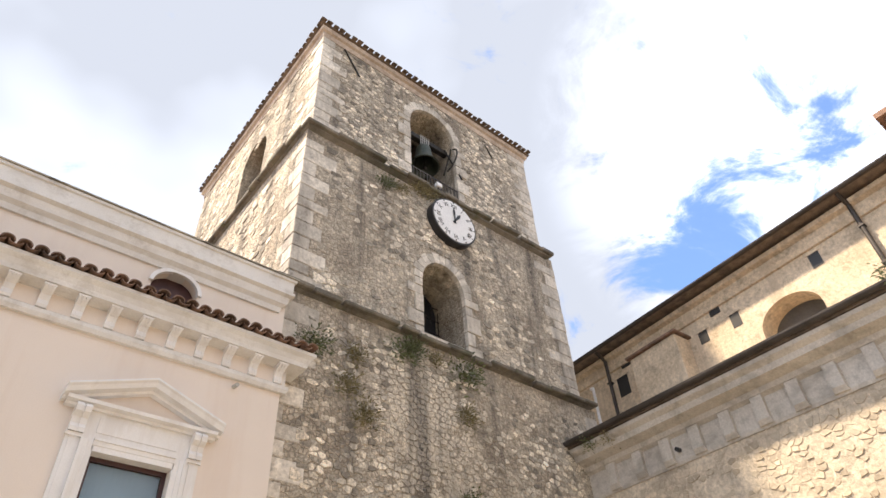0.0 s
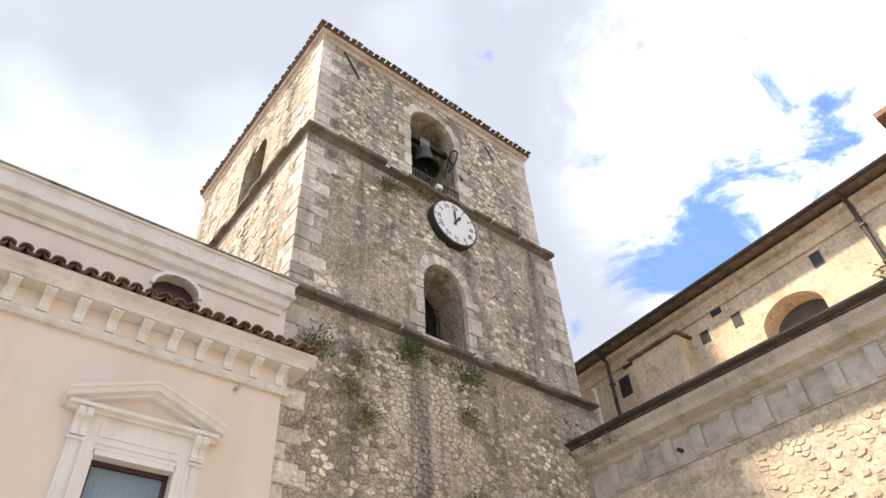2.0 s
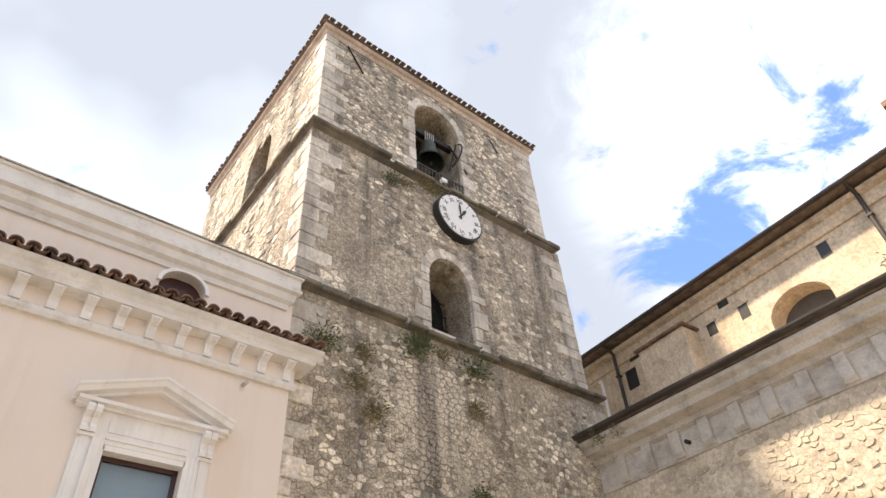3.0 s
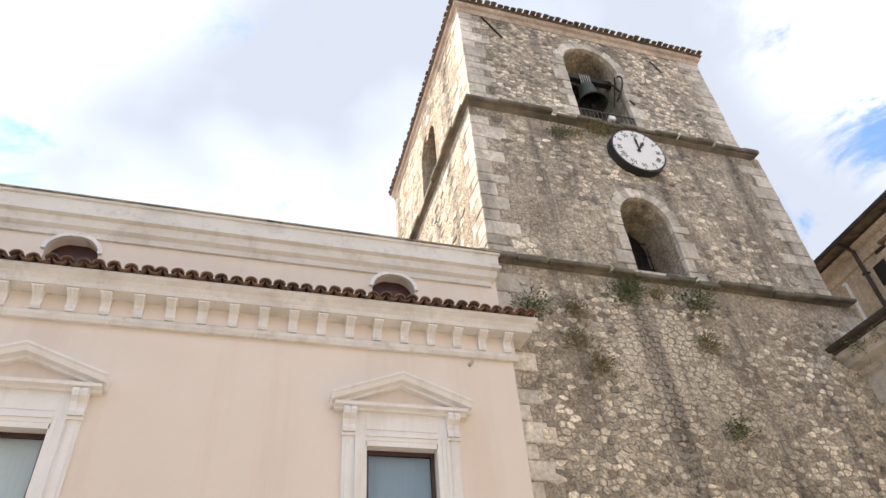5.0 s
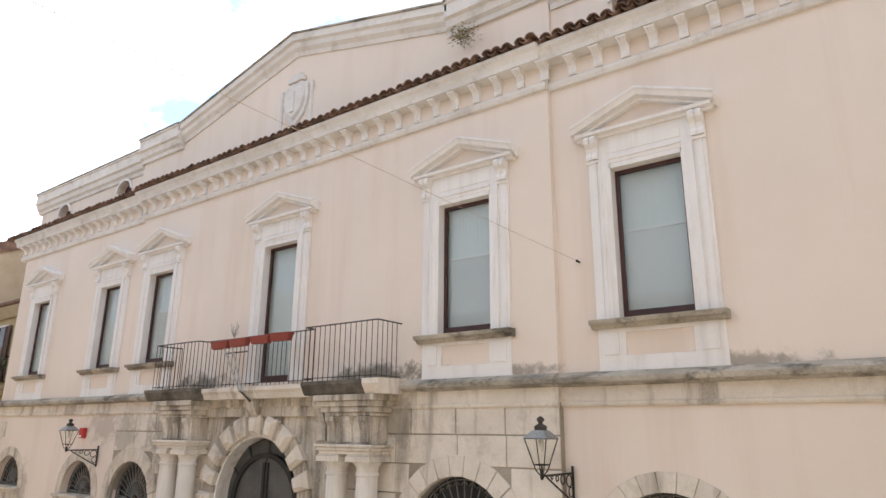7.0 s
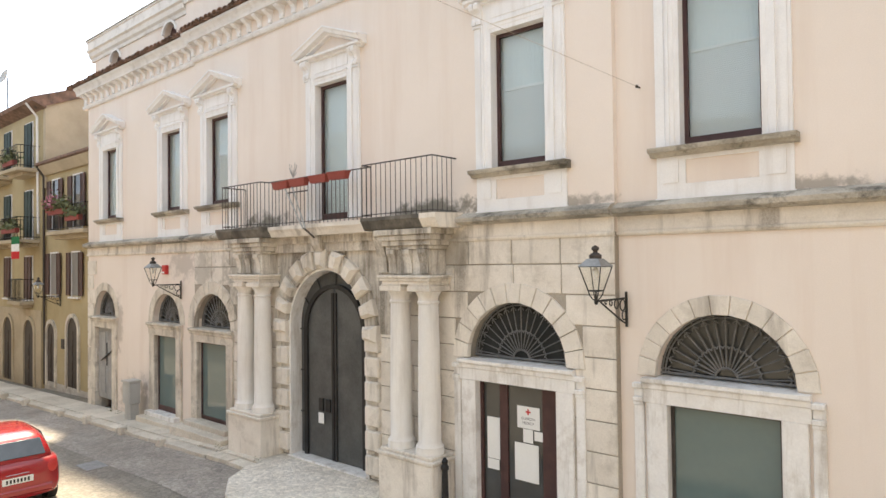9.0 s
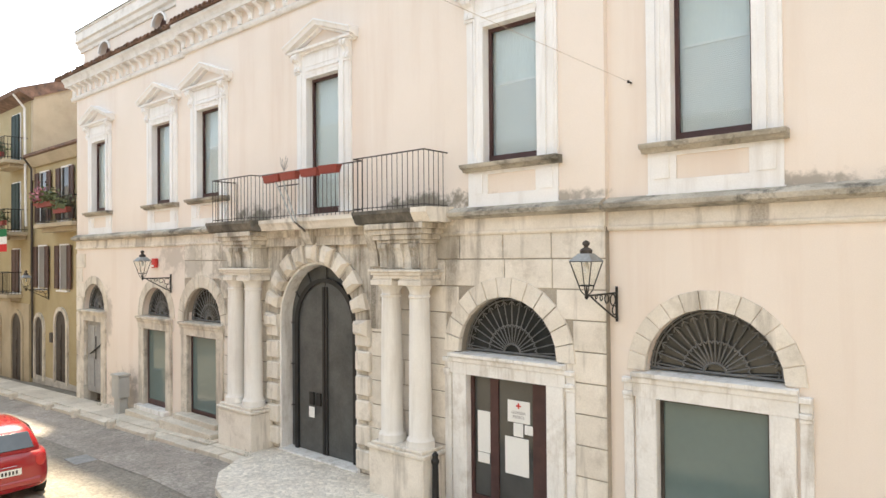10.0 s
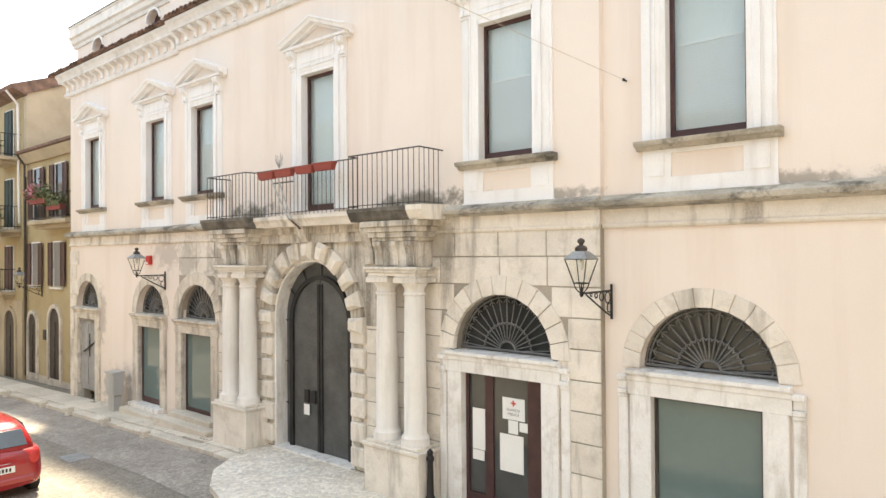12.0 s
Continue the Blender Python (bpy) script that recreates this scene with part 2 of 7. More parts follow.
TERRA = surface("terracotta_tile", (0.13, 0.085, 0.06), (0.27, 0.165, 0.115), 0.9, patch=4.0, grain=30, bump=0.3, grime=(0.06, 0.056, 0.05), grime_amount=0.75, spread=0.25)
DARKIRON = surface("dark_iron", (0.025, 0.024, 0.024), (0.05, 0.048, 0.046), 0.55, 0.6, patch=3, grain=60, bump=0.08)
RAIL = surface("grey_rail_iron", (0.05, 0.042, 0.038), (0.09, 0.078, 0.07), 0.6, 0.4, patch=5, grain=60, bump=0.05)
GATE = surface("gate_iron", (0.075, 0.08, 0.08), (0.12, 0.125, 0.122), 0.5, 0.3, patch=2.2, grain=30, bump=0.06, streak=(0.12, 0.12, 0.11), streak_amount=0.4, streak_size=(3.0, 0.4))
GATEBAR = surface("gate_stile_iron", (0.02, 0.021, 0.022), (0.035, 0.036, 0.037), 0.45, 0.4, patch=3, grain=50, bump=0.04)
BROWN = surface("brown_window_frame", (0.045, 0.018, 0.018), (0.07, 0.03, 0.028), 0.45, patch=4, grain=70, bump=0.03)
BLIND = surface("pale_blind", (0.86, 0.89, 0.88), (0.90, 0.92, 0.91), 0.8, speck=0.02, patch=1, grain=50, bump=0.02)
CURTAIN = surface("grey_green_curtain", (0.78, 0.84, 0.83), (0.83, 0.88, 0.87), 0.9, speck=0.02, patch=0.6, grain=20, bump=0.02)
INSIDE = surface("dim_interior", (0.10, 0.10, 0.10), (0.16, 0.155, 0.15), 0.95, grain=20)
GLASS = clear_glass("window_glass", (0.94, 0.98, 0.98))


# ---- building with meshes ----
def slab(bm, x0, x1, y0, y1, z0, z1):
    v = [bm.verts.new((x, y, z)) for x in (x0, x1) for y in (y0, y1) for z in (z0, z1)]
    for f in ((0, 1, 3, 2), (4, 6, 7, 5), (0, 4, 5, 1), (2, 3, 7, 6), (0, 2, 6, 4), (1, 5, 7, 3)):
        bm.faces.new([v[i] for i in f])
    return v


def bridge(bm, a, b, caps=True):
    """A solid between two loops of points."""
    va, vb = [bm.verts.new(p) for p in a], [bm.verts.new(p) for p in b]
    n = len(va)
    for i in range(n):
        bm.faces.new((va[i], va[(i + 1) % n], vb[(i + 1) % n], vb[i]))
    if caps:
        bm.faces.new(va[::-1])
        bm.faces.new(vb)
    return va, vb


def run_x(bm, profile, x0, x1):
    """A moulding along x; the profile holds (y, z)."""
    bridge(bm, [(x0, y, z) for y, z in profile], [(x1, y, z) for y, z in profile])


def run_y(bm, profile, y0, y1):
    """A moulding along y; the profile holds (x, z)."""
    bridge(bm, [(x, y0, z) for x, z in profile], [(x, y1, z) for x, z in profile])


def run_corner(bm, profile, x0, x1, back):
    """A moulding along x that turns back at its right end; y of the profile is how far it stands out (negative)."""
    loops = ([(x0, y, z) for y, z in profile], [(x1 - y, y, z) for y, z in profile], [(x1 - y, back, z) for y, z in profile])
    bridge(bm, loops[0], loops[1], False)
    bridge(bm, loops[1], loops[2], False)
    bm.faces.new([bm.verts.new(p) for p in loops[0]][::-1])
    bm.faces.new([bm.verts.new(p) for p in loops[2]])


def lathe(bm, profile, centre=(0, 0, 0), n=20):
    """Turns (radius, z) round a standing axis."""
    rings = [[bm.verts.new((centre[0] + r * math.cos(a), centre[1] + r * math.sin(a), centre[2] + z)) for a in (2 * math.pi * i / n for i in range(n))] for r, z in profile]
    for lower, upper in zip(rings, rings[1:]):
        for i in range(n):
            bm.faces.new((lower[i], lower[(i + 1) % n], upper[(i + 1) % n], upper[i]))
    bm.faces.new(rings[0][::-1])
    bm.faces.new(rings[-1])


def rod(bm, a, b, r, n=6):
    a, b = Vector(a), Vector(b)
    q = (b - a).to_track_quat("Z", "Y")
    loops = [[p + q @ Vector((r * math.cos(2 * math.pi * i / n), r * math.sin(2 * math.pi * i / n), 0)) for i in range(n)] for p in (a, b)]
    bridge(bm, *loops)


def tube(bm, points, r, n=6):
    for a, b in zip(points, points[1:]):
        rod(bm, a, b, r, n)


def arc(cx, cz, rx, rz, a0, a1, n):
    return [(cx + rx * math.cos(radians(a0 + (a1 - a0) * i / n)), cz + rz * math.sin(radians(a0 + (a1 - a0) * i / n))) for i in range(n + 1)]


def mesh_of(bm, name, material, smooth=False, bevel=0.0):
    if bevel:
        bmesh.ops.bevel(bm, geom=bm.edges[:], offset=bevel, segments=1, affect="EDGES")
    bmesh.ops.recalc_face_normals(bm, faces=bm.faces[:])
    me = bpy.data.meshes.new(name)
    bm.to_mesh(me)
    bm.free()
    me.materials.append(material)
    if smooth:
        me.shade_smooth()
        me.set_sharp_from_angle(angle=radians(40))
    return me


def part(name, bm, material, parent=None, label="", smooth=False, bevel=0.0, at=None):
    """One mesh object under a thing or a part. bm: a bmesh, or a mesh that is shared."""
    me = bm if isinstance(bm, bpy.types.Mesh) else mesh_of(bm, name, material, smooth, bevel)
    ob = new(name, me)
    ob.parent = parent
    if at is not None:
        ob.matrix_basis = at
    return tagged(ob, label)


def thing(name, label, category, at=(0, 0, 0), turn=0, group="", kind=""):
    ob = new(name)
    ob.empty_display_size = 0.2
    ob.matrix_basis = pose(*at, 0, 0, turn)
    return tagged(ob, label, category, group, kind)


def boxes(*rows):
    bm = bmesh.new()
    for r in rows:
        slab(bm, *r)
    return bm


def panel(bm, x0, x1, z0, z1, yf, yb, holes=()):
    """A wall from yf to yb with holes (xa, xb, za, zb, rise): rise above zb is an arch."""
    at = x0
    for xa, xb, za, zb, rise in sorted(holes):
        if xa > at + 1e-4:
            slab(bm, at, xa, yf, yb, z0, z1)
        if za > z0 + 1e-4:
            slab(bm, xa, xb, yf, yb, z0, za)
        if rise:
            curve = arc((xa + xb) / 2, zb, (xb - xa) / 2, rise, 180, 0, 18)
            for (ax, az), (bx, bz) in zip(curve, curve[1:]):
                loop = [(ax, az), (bx, bz), (bx, z1), (ax, z1)]
                bridge(bm, [(x, yf, z) for x, z in loop], [(x, yb, z) for x, z in loop])
        else:
            slab(bm, xa, xb, yf, yb, zb, z1)
        at = xb
    if x1 > at + 1e-4:
        slab(bm, at, x1, yf, yb, z0, z1)
    bmesh.ops.remove_doubles(bm, verts=bm.verts[:], dist=1e-4)


def street_level(x):
    """The street falls away towards the far houses."""
    return -0.035 * max(0.0, -14.0 - x) if x > -60 else -1.61


# ---- palazzo ----
WINDOWS = (2.36, -3.10, -6.43, -11.45, -16.28, -19.15, -23.6)
BALCONY_DOOR = -11.45
GATE_X = -11.74
SILL, HEAD, HALF = 6.15, 8.60, 0.57
FLOOR, STRING_LOW, STRING_TOP = -1.3, 4.95, 5.40
WEST, STEP_W, STEP_E, EAST = -25.6, -17.6, -4.68, 4.46
BAYS = ((STEP_E, EAST, 0.0), (STEP_W, STEP_E, -0.12), (WEST, STEP_W, 0.0))
ARCHES = ((-3.16, 0.97), (-6.59, 1.04), (-16.66, 0.97), (-19.6, 0.9), (-24.15, 0.92))
SPRING = 2.76
palazzo = thing("palazzo", "peach plastered two-storey palazzo with white trim and tiled eaves", "building", (-11, 0, 0))
HERE = Matrix.Translation((11, 0, 0))


def at_palazzo(x=0.0, y=0.0, z=0.0):
    return HERE @ Matrix.Translation((x, y, z))


def bay_front(x):
    return -0.12 if STEP_W < x < STEP_E else 0.0


for x0, x1, yf in BAYS:
    bm = bmesh.new()
    holes = [(c - r, c + r, FLOOR, SPRING, r) for c, r in ARCHES if x0 < c < x1]
    if x0 < BALCONY_DOOR < x1:
        holes.append((GATE_X - 1.39, GATE_X + 1.39, FLOOR, 3.04, 1.39))
    panel(bm, x0, x1, FLOOR, STRING_LOW, yf, yf + 0.6, holes)
    part("ground_floor_wall", bm, JOINT if yf else PEACH, palazzo, "pale limestone ashlar ground floor" if yf else "", at=HERE)
    bm = bmesh.new()
    holes = [(c - HALF, c + HALF, 5.5 if c == BALCONY_DOOR else SILL, HEAD, 0) for c in WINDOWS if x0 < c < x1]
    panel(bm, x0, x1, STRING_LOW, 10.32, yf, yf + 0.6, holes)
    part("upper_floor_wall", bm, PEACH, palazzo, at=HERE)

# the side and the back close the house; floors keep the rooms dark
part("side_wall", boxes((EAST - 0.5, EAST - 0.002, 0.6, 9.0, FLOOR, 12.3)), PEACH, palazzo, at=HERE)
part("side_wall", boxes((WEST + 0.002, WEST + 0.5, 0.6, 9.0, FLOOR, 12.3)), PEACH, palazzo, at=HERE)
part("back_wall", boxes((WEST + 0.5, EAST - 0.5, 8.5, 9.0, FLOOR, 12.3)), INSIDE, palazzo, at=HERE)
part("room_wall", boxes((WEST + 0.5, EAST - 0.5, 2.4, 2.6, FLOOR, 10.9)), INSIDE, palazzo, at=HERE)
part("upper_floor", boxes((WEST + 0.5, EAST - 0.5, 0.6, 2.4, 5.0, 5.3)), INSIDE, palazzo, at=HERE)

# string course, with the step of the middle part: a pale band under a mossy ledge
for x0, x1, yf in BAYS:
    bm = bmesh.new()
    run_x(bm, [(yf + 0.02, STRING_LOW - 0.07), (yf - 0.05, STRING_LOW - 0.06), (yf - 0.07, STRING_LOW - 0.03), (yf - 0.07, STRING_LOW), (yf - 0.035, STRING_LOW + 0.01), (yf - 0.035, 5.18), (yf + 0.02, 5.18)], x0, x1)
    part("string_band", bm, ASHLAR, palazzo, "pale stone band", at=HERE)
    bm = bmesh.new()
    run_x(bm, [(yf + 0.02, 5.18), (yf - 0.05, 5.18), (yf - 0.12, 5.195), (yf - 0.22, 5.23), (yf - 0.23, 5.30), (yf - 0.15, 5.35), (yf - 0.02, STRING_TOP), (yf + 0.02, STRING_TOP)], x0, x1)
    part("string_ledge", bm, LEDGE, palazzo, "stone ledge black with moss", at=HERE)

# main cornice: architrave, frieze band, crown and soffit
bm = bmesh.new()
CROWN = [(0.05, 10.30), (-0.07, 10.30), (-0.10, 10.36), (-0.10, 10.42), (-0.05, 10.45), (-0.05, 10.75), (-0.31, 10.765), (-0.32, 10.84), (-0.36, 10.92), (-0.42, 10.98), (-0.42, 11.04), (0.05, 11.12)]
run_corner(bm, CROWN, STEP_E, EAST, 1.2)
cornice = part("cornice", bm, EAVES, palazzo, "white stucco cornice stained grey", at=HERE)
bm = bmesh.new()
run_x(bm, CROWN, WEST - 0.3, STEP_W)
part("cornice", bm, EAVES, palazzo, "white stucco cornice stained grey", at=HERE)
bm = bmesh.new()
run_x(bm, [(y - 0.12, z) for y, z in CROWN], STEP_W, STEP_E)
part("cornice", bm, EAVES, palazzo, "white stucco cornice stained grey", at=HERE)

# attic storey with parapet, end blocks and gable
ATTIC = 0.12
for x0, x1, holes in ((STEP_E, EAST - 0.06, ((-3.51, -2.71, 11.3, 11.72, 0.32), (1.92, 2.72, 11.3, 11.72, 0.32))), (WEST + 0.3, STEP_W - 0.8, ((-19.95, -19.15, 11.3, 11.72, 0.32), (-23.9, -23.1, 11.3, 11.72, 0.32)))):
    bm = bmesh.new()
    panel(bm, x0, x1, 11.0, 12.2, ATTIC, ATTIC + 0.4, holes)
    part("attic_wall", bm, PEACH, palazzo, at=HERE)
bm = boxes((STEP_W - 0.8, STEP_E, ATTIC - 0.08, ATTIC + 0.4, 11.0, 12.35))
bridge(bm, [(x, ATTIC - 0.06, z) for x, z in ((-18.0, 12.35), (-5.2, 12.35), (-11.6, 13.95))], [(x, ATTIC + 0.35, z) for x, z in ((-18.0, 12.35), (-5.2, 12.35), (-11.6, 13.95))])
part("gable_wall", bm, PEACH, palazzo, at=HERE)
PARAPET = [(ATTIC + 0.3, 12.02), (ATTIC - 0.05, 12.02), (ATTIC - 0.07, 12.12), (ATTIC - 0.14, 12.18), (ATTIC - 0.17, 12.32), (ATTIC - 0.24, 12.36), (ATTIC - 0.24, 12.42), (ATTIC - 0.21, 12.44), (ATTIC - 0.21, 12.68), (ATTIC - 0.25, 12.69), (ATTIC - 0.25, 12.74), (ATTIC + 0.3, 12.78)]
bm = bmesh.new()
run_corner(bm, PARAPET, STEP_E + 0.02, EAST - 0.12, 8.0)
part("parapet", bm, EAVES, palazzo, "white stucco parapet streaked with grime", at=HERE)
bm = bmesh.new()
run_x(bm, PARAPET, WEST + 0.1, STEP_W - 0.82)
part("parapet", bm, EAVES, palazzo, "white stucco parapet streaked with grime", at=HERE)
for x0, x1 in ((-6.9, STEP_E), (STEP_W - 0.8, -16.3)):
    bm = bmesh.new()
    run_x(bm, [(y - 0.10, z + 0.24) for y, z in PARAPET], x0, x1)
    part("parapet_block", bm, EAVES, palazzo, "stained white stucco parapet block", at=HERE)
# thin weathered coping on parapet, blocks and gable
COPING = [(ATTIC - 0.28, 12.745), (ATTIC - 0.28, 12.768), (ATTIC + 0.32, 12.81), (ATTIC + 0.32, 12.785)]
bm = bmesh.new()
run_corner(bm, COPING, STEP_E + 0.02, EAST - 0.12, 8.0)
part("coping", bm, LEDGE, palazzo, "thin weathered grey coping", at=HERE)
bm = bmesh.new()
run_x(bm, COPING, WEST + 0.1, STEP_W - 0.82)
part("coping", bm, LEDGE, palazzo, "thin weathered grey coping", at=HERE)
for x0, x1 in ((-6.9, STEP_E + 0.015), (STEP_W - 0.815, -16.3)):
    bm = bmesh.new()
    run_x(bm, [(y - 0.10, z + 0.24) for y, z in COPING], x0, x1)
    part("coping", bm, LEDGE, palazzo, "thin weathered grey coping", at=HERE)
bm = bmesh.new()
for ex, ez in ((-6.85, 12.42), (-16.35, 12.42)):
    cap = [(ATTIC - 0.35, 0.525), (ATTIC - 0.35, 0.565), (ATTIC + 0.26, 0.61), (ATTIC + 0.26, 0.565)]
    bridge(bm, [(ex, y, ez + z) for y, z in cap], [(-11.6, y, 13.55 + z) for y, z in cap])
part("coping", bm, LEDGE, palazzo, "thin weathered grey coping", at=HERE)
# raking cornice of the gable
RAKE = [(0.0, 0.0), (-0.04, 0.0), (-0.07, 0.10), (-0.16, 0.18), (-0.18, 0.30), (-0.25, 0.34), (-0.25, 0.52), (0.3, 0.56), (0.3, 0.0)]
bm = bmesh.new()
apex = (-11.6, 13.55)
for ex, ez in ((-6.85, 12.42), (-16.35, 12.42)):
    bridge(bm, [(ex, ATTIC - 0.06 + y, ez + z) for y, z in RAKE], [(apex[0], ATTIC - 0.06 + y, apex[1] + z) for y, z in RAKE])
part("raking_cornice", bm, EAVES, palazzo, "white stucco raking cornice of the gable", at=HERE)
for x0, x1, yf in BAYS:
    part("frieze_field", boxes((x0 + 0.01, x1 - 0.01, yf - 0.054, yf - 0.03, 10.46, 10.74)), PEACH, palazzo, "peach plaster field between the brackets", at=HERE)
part("attic_roof", boxes((WEST + 0.5, EAST - 0.6, 0.55, 8.6, 12.0, 12.3)), TERRA, palazzo, at=HERE)


# ---- tower ----
TF = 0.4
tower = thing("bell_tower", "square medieval stone bell tower with clock and bell opening", "tower", (9, TF, 0))
TB = Matrix.Translation((-9, -TF, 0))
LOW_Z, MID_Z, TOP_Z = 12.85, 18.2, 23.22
STAGES = ((4.32, 13.85, TF - 0.12, FLOOR, LOW_Z), (4.48, 13.5, TF, LOW_Z, MID_Z), (4.62, 13.14, TF + 0.08, MID_Z, TOP_Z))
HOLES = {1: (8.05, 9.45, 13.12, 14.85, 0.8), 2: (7.86, 9.66, 18.42, 21.32, 0.93)}
DEEP = 8.6
names = ("lower_stage", "middle_stage", "belfry_stage")
for i, (x0, x1, yf, z0, z1) in enumerate(STAGES):
    bm = bmesh.new()
    panel(bm, x0, x1, z0, z1, yf, yf + 1.3, [HOLES[i]] if i in HOLES else [])
    back = TF + DEEP
    side = bmesh.new()
    if i == 2:
        # left side with its own bell opening: the wall is laid out along y, then turned
        panel(side, yf + 1.3, back, z0, z1, x0, x0 + 1.2, [(3.6, 5.2, z0 + 0.2, 20.75, 0.9)])
        for v in side.verts:
            v.co = (v.co.y, v.co.x, v.co.z)
    else:
        slab(side, x0, x0 + 1.2, yf + 1.3, back, z0, z1)
    slab(side, x1 - 1.2, x1, yf + 1.3, back, z0, z1)
    slab(side, x0 + 1.2, x1 - 1.2, back - 1.2, back, z0, z1)
    part(names[i] + "_front", bm, MORTAR, tower, at=TB)
    part(names[i] + "_sides", side, MORTAR, tower, at=TB)
for z in (12.4, 17.9):
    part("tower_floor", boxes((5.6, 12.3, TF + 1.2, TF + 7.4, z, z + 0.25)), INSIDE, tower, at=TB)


def ring(bm, x0, x1, y0, y1, profile):
    """A moulding round a rectangle; the profile holds (how far out, z)."""
    loops = [[(x0 - o, y0 - o, z), (x1 + o, y0 - o, z), (x1 + o, y1 + o, z), (x0 - o, y1 + o, z)] for o, z in profile]
    for a, b in zip(loops, loops[1:] + loops[:1]):
        va, vb = [bm.verts.new(p) for p in a], [bm.verts.new(p) for p in b]
        for i in range(4):
            bm.faces.new((va[i], va[(i + 1) % 4], vb[(i + 1) % 4], vb[i]))
    bmesh.ops.remove_doubles(bm, verts=bm.verts[:], dist=1e-4)


bm = bmesh.new()
ring(bm, 4.48, 13.5, TF, TF + DEEP, [(-0.1, LOW_Z - 0.06), (0.08, LOW_Z - 0.05), (0.2, LOW_Z + 0.03), (0.2, LOW_Z + 0.10), (-0.1, LOW_Z + 0.2)])
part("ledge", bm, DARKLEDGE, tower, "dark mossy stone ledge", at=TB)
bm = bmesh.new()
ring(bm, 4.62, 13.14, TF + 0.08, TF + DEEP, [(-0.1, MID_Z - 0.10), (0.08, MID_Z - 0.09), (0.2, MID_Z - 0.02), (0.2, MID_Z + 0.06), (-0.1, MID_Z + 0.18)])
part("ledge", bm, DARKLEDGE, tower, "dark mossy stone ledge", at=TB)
bm = bmesh.new()
ring(bm, 4.62, 13.14, TF + 0.08, TF + DEEP, [(-0.1, TOP_Z - 0.4), (0.03, TOP_Z - 0.4), (0.05, TOP_Z - 0.2), (0.13, TOP_Z - 0.16), (0.14, TOP_Z), (-0.1, TOP_Z + 0.04)])
part("eaves_band", bm, OCHRE, tower, "ochre plastered band under the eaves", at=TB)
bm = bmesh.new()
foot = [(4.40, TF - 0.14, TOP_Z + 0.02), (13.36, TF - 0.14, TOP_Z + 0.02), (13.36, TF + DEEP + 0.2, TOP_Z + 0.02), (4.40, TF + DEEP + 0.2, TOP_Z + 0.02)]
top = bm.verts.new((8.9, TF + DEEP / 2, TOP_Z + 1.5))
low = [bm.verts.new(p) for p in foot]
bm.faces.new(low[::-1])
for i in range(4):
    bm.faces.new((low[i], low[(i + 1) % 4], top))
part("roof", bm, DARKTILE, tower, "low terracotta pyramid roof", at=TB)

# ---- church ----
church = thing("church", "rubble and plaster church side with low aisle and tall nave", "church", (15, -12, 0))
CB = Matrix.Translation((-15, 12, 0))
AISLE, LIP, NAVE_X, NAVE_EAVE = 13.1, 12.4, 16.9, 16.35
# the nave stands a few degrees off the aisle
TURN = Matrix.Translation((NAVE_X, 2.0, 0)) @ Matrix.Rotation(radians(-4), 4, "Z") @ Matrix.Translation((-NAVE_X, -2.0, 0))
SOUTH = -34.0
part("aisle_wall", boxes((AISLE, AISLE + 0.8, SOUTH, TF - 0.125, FLOOR, 10.5)), CHURCH, church, "rubble wall with thin sandy plaster", at=CB)
bm = bmesh.new()
run_y(bm, [(AISLE + 0.3, 10.25), (AISLE - 0.03, 10.25), (AISLE - 0.05, 10.32), (AISLE - 0.05, 10.86), (AISLE - 0.16, 10.92), (AISLE - 0.2, 11.02), (LIP + 0.22, 11.10), (LIP + 0.18, 11.22), (LIP + 0.06, 11.30), (LIP + 0.04, 11.38), (AISLE + 0.3, 11.42)], SOUTH, TF - 0.125)
part("aisle_cornice", bm, GREYSTUCCO, church, "grey stucco cornice stained with damp", at=CB)
bm = bmesh.new()
run_y(bm, [(LIP, 11.40), (LIP - 0.02, 11.50), (LIP + 0.03, 11.56), (NAVE_X + 0.2, 13.35), (NAVE_X + 0.2, 13.2), (LIP + 0.2, 11.42)], SOUTH, TF - 0.125)
part("aisle_roof", bm, DARKTILE, church, "dark tiled lean-to roof", at=CB)
SLOTS = ((1.02, 14.98, 0.42, 0.66), (-2.78, 15.72, 0.34, 0.55), (-3.28, 14.96, 0.28, 0.42), (-2.18, 15.01, 0.28, 0.38), (-5.92, 15.28, 0.28, 0.42), (0.72, 15.75, 0.4, 0.42))
bm = bmesh.new()
back = bmesh.new()
holes = [(y - w / 2, y + w / 2, z - h / 2, z + h / 2, 0) for y, z, w, h in SLOTS if z < 15.6 or y < 0]
holes = [h for h in holes if not (-3.0 < (h[0] + h[1]) / 2 < -2.5)]
holes += [(-5.6, -3.85, 13.6, 14.15, 0.66)]
holes = [h for h in holes if not (h[0] < -5.74 < h[1] and h[4] == 0)]
panel(bm, SOUTH, 12.0, 12.5, 16.3, NAVE_X, NAVE_X + 0.7, sorted(holes))
for v in bm.verts:
    v.co = (v.co.y, v.co.x, v.co.z)
part("nave_wall", bm, NAVE, church, "ochre plastered nave wall with worn patches", at=CB @ TURN)
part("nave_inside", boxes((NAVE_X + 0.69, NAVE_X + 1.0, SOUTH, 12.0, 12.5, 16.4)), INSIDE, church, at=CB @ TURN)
bm = bmesh.new()
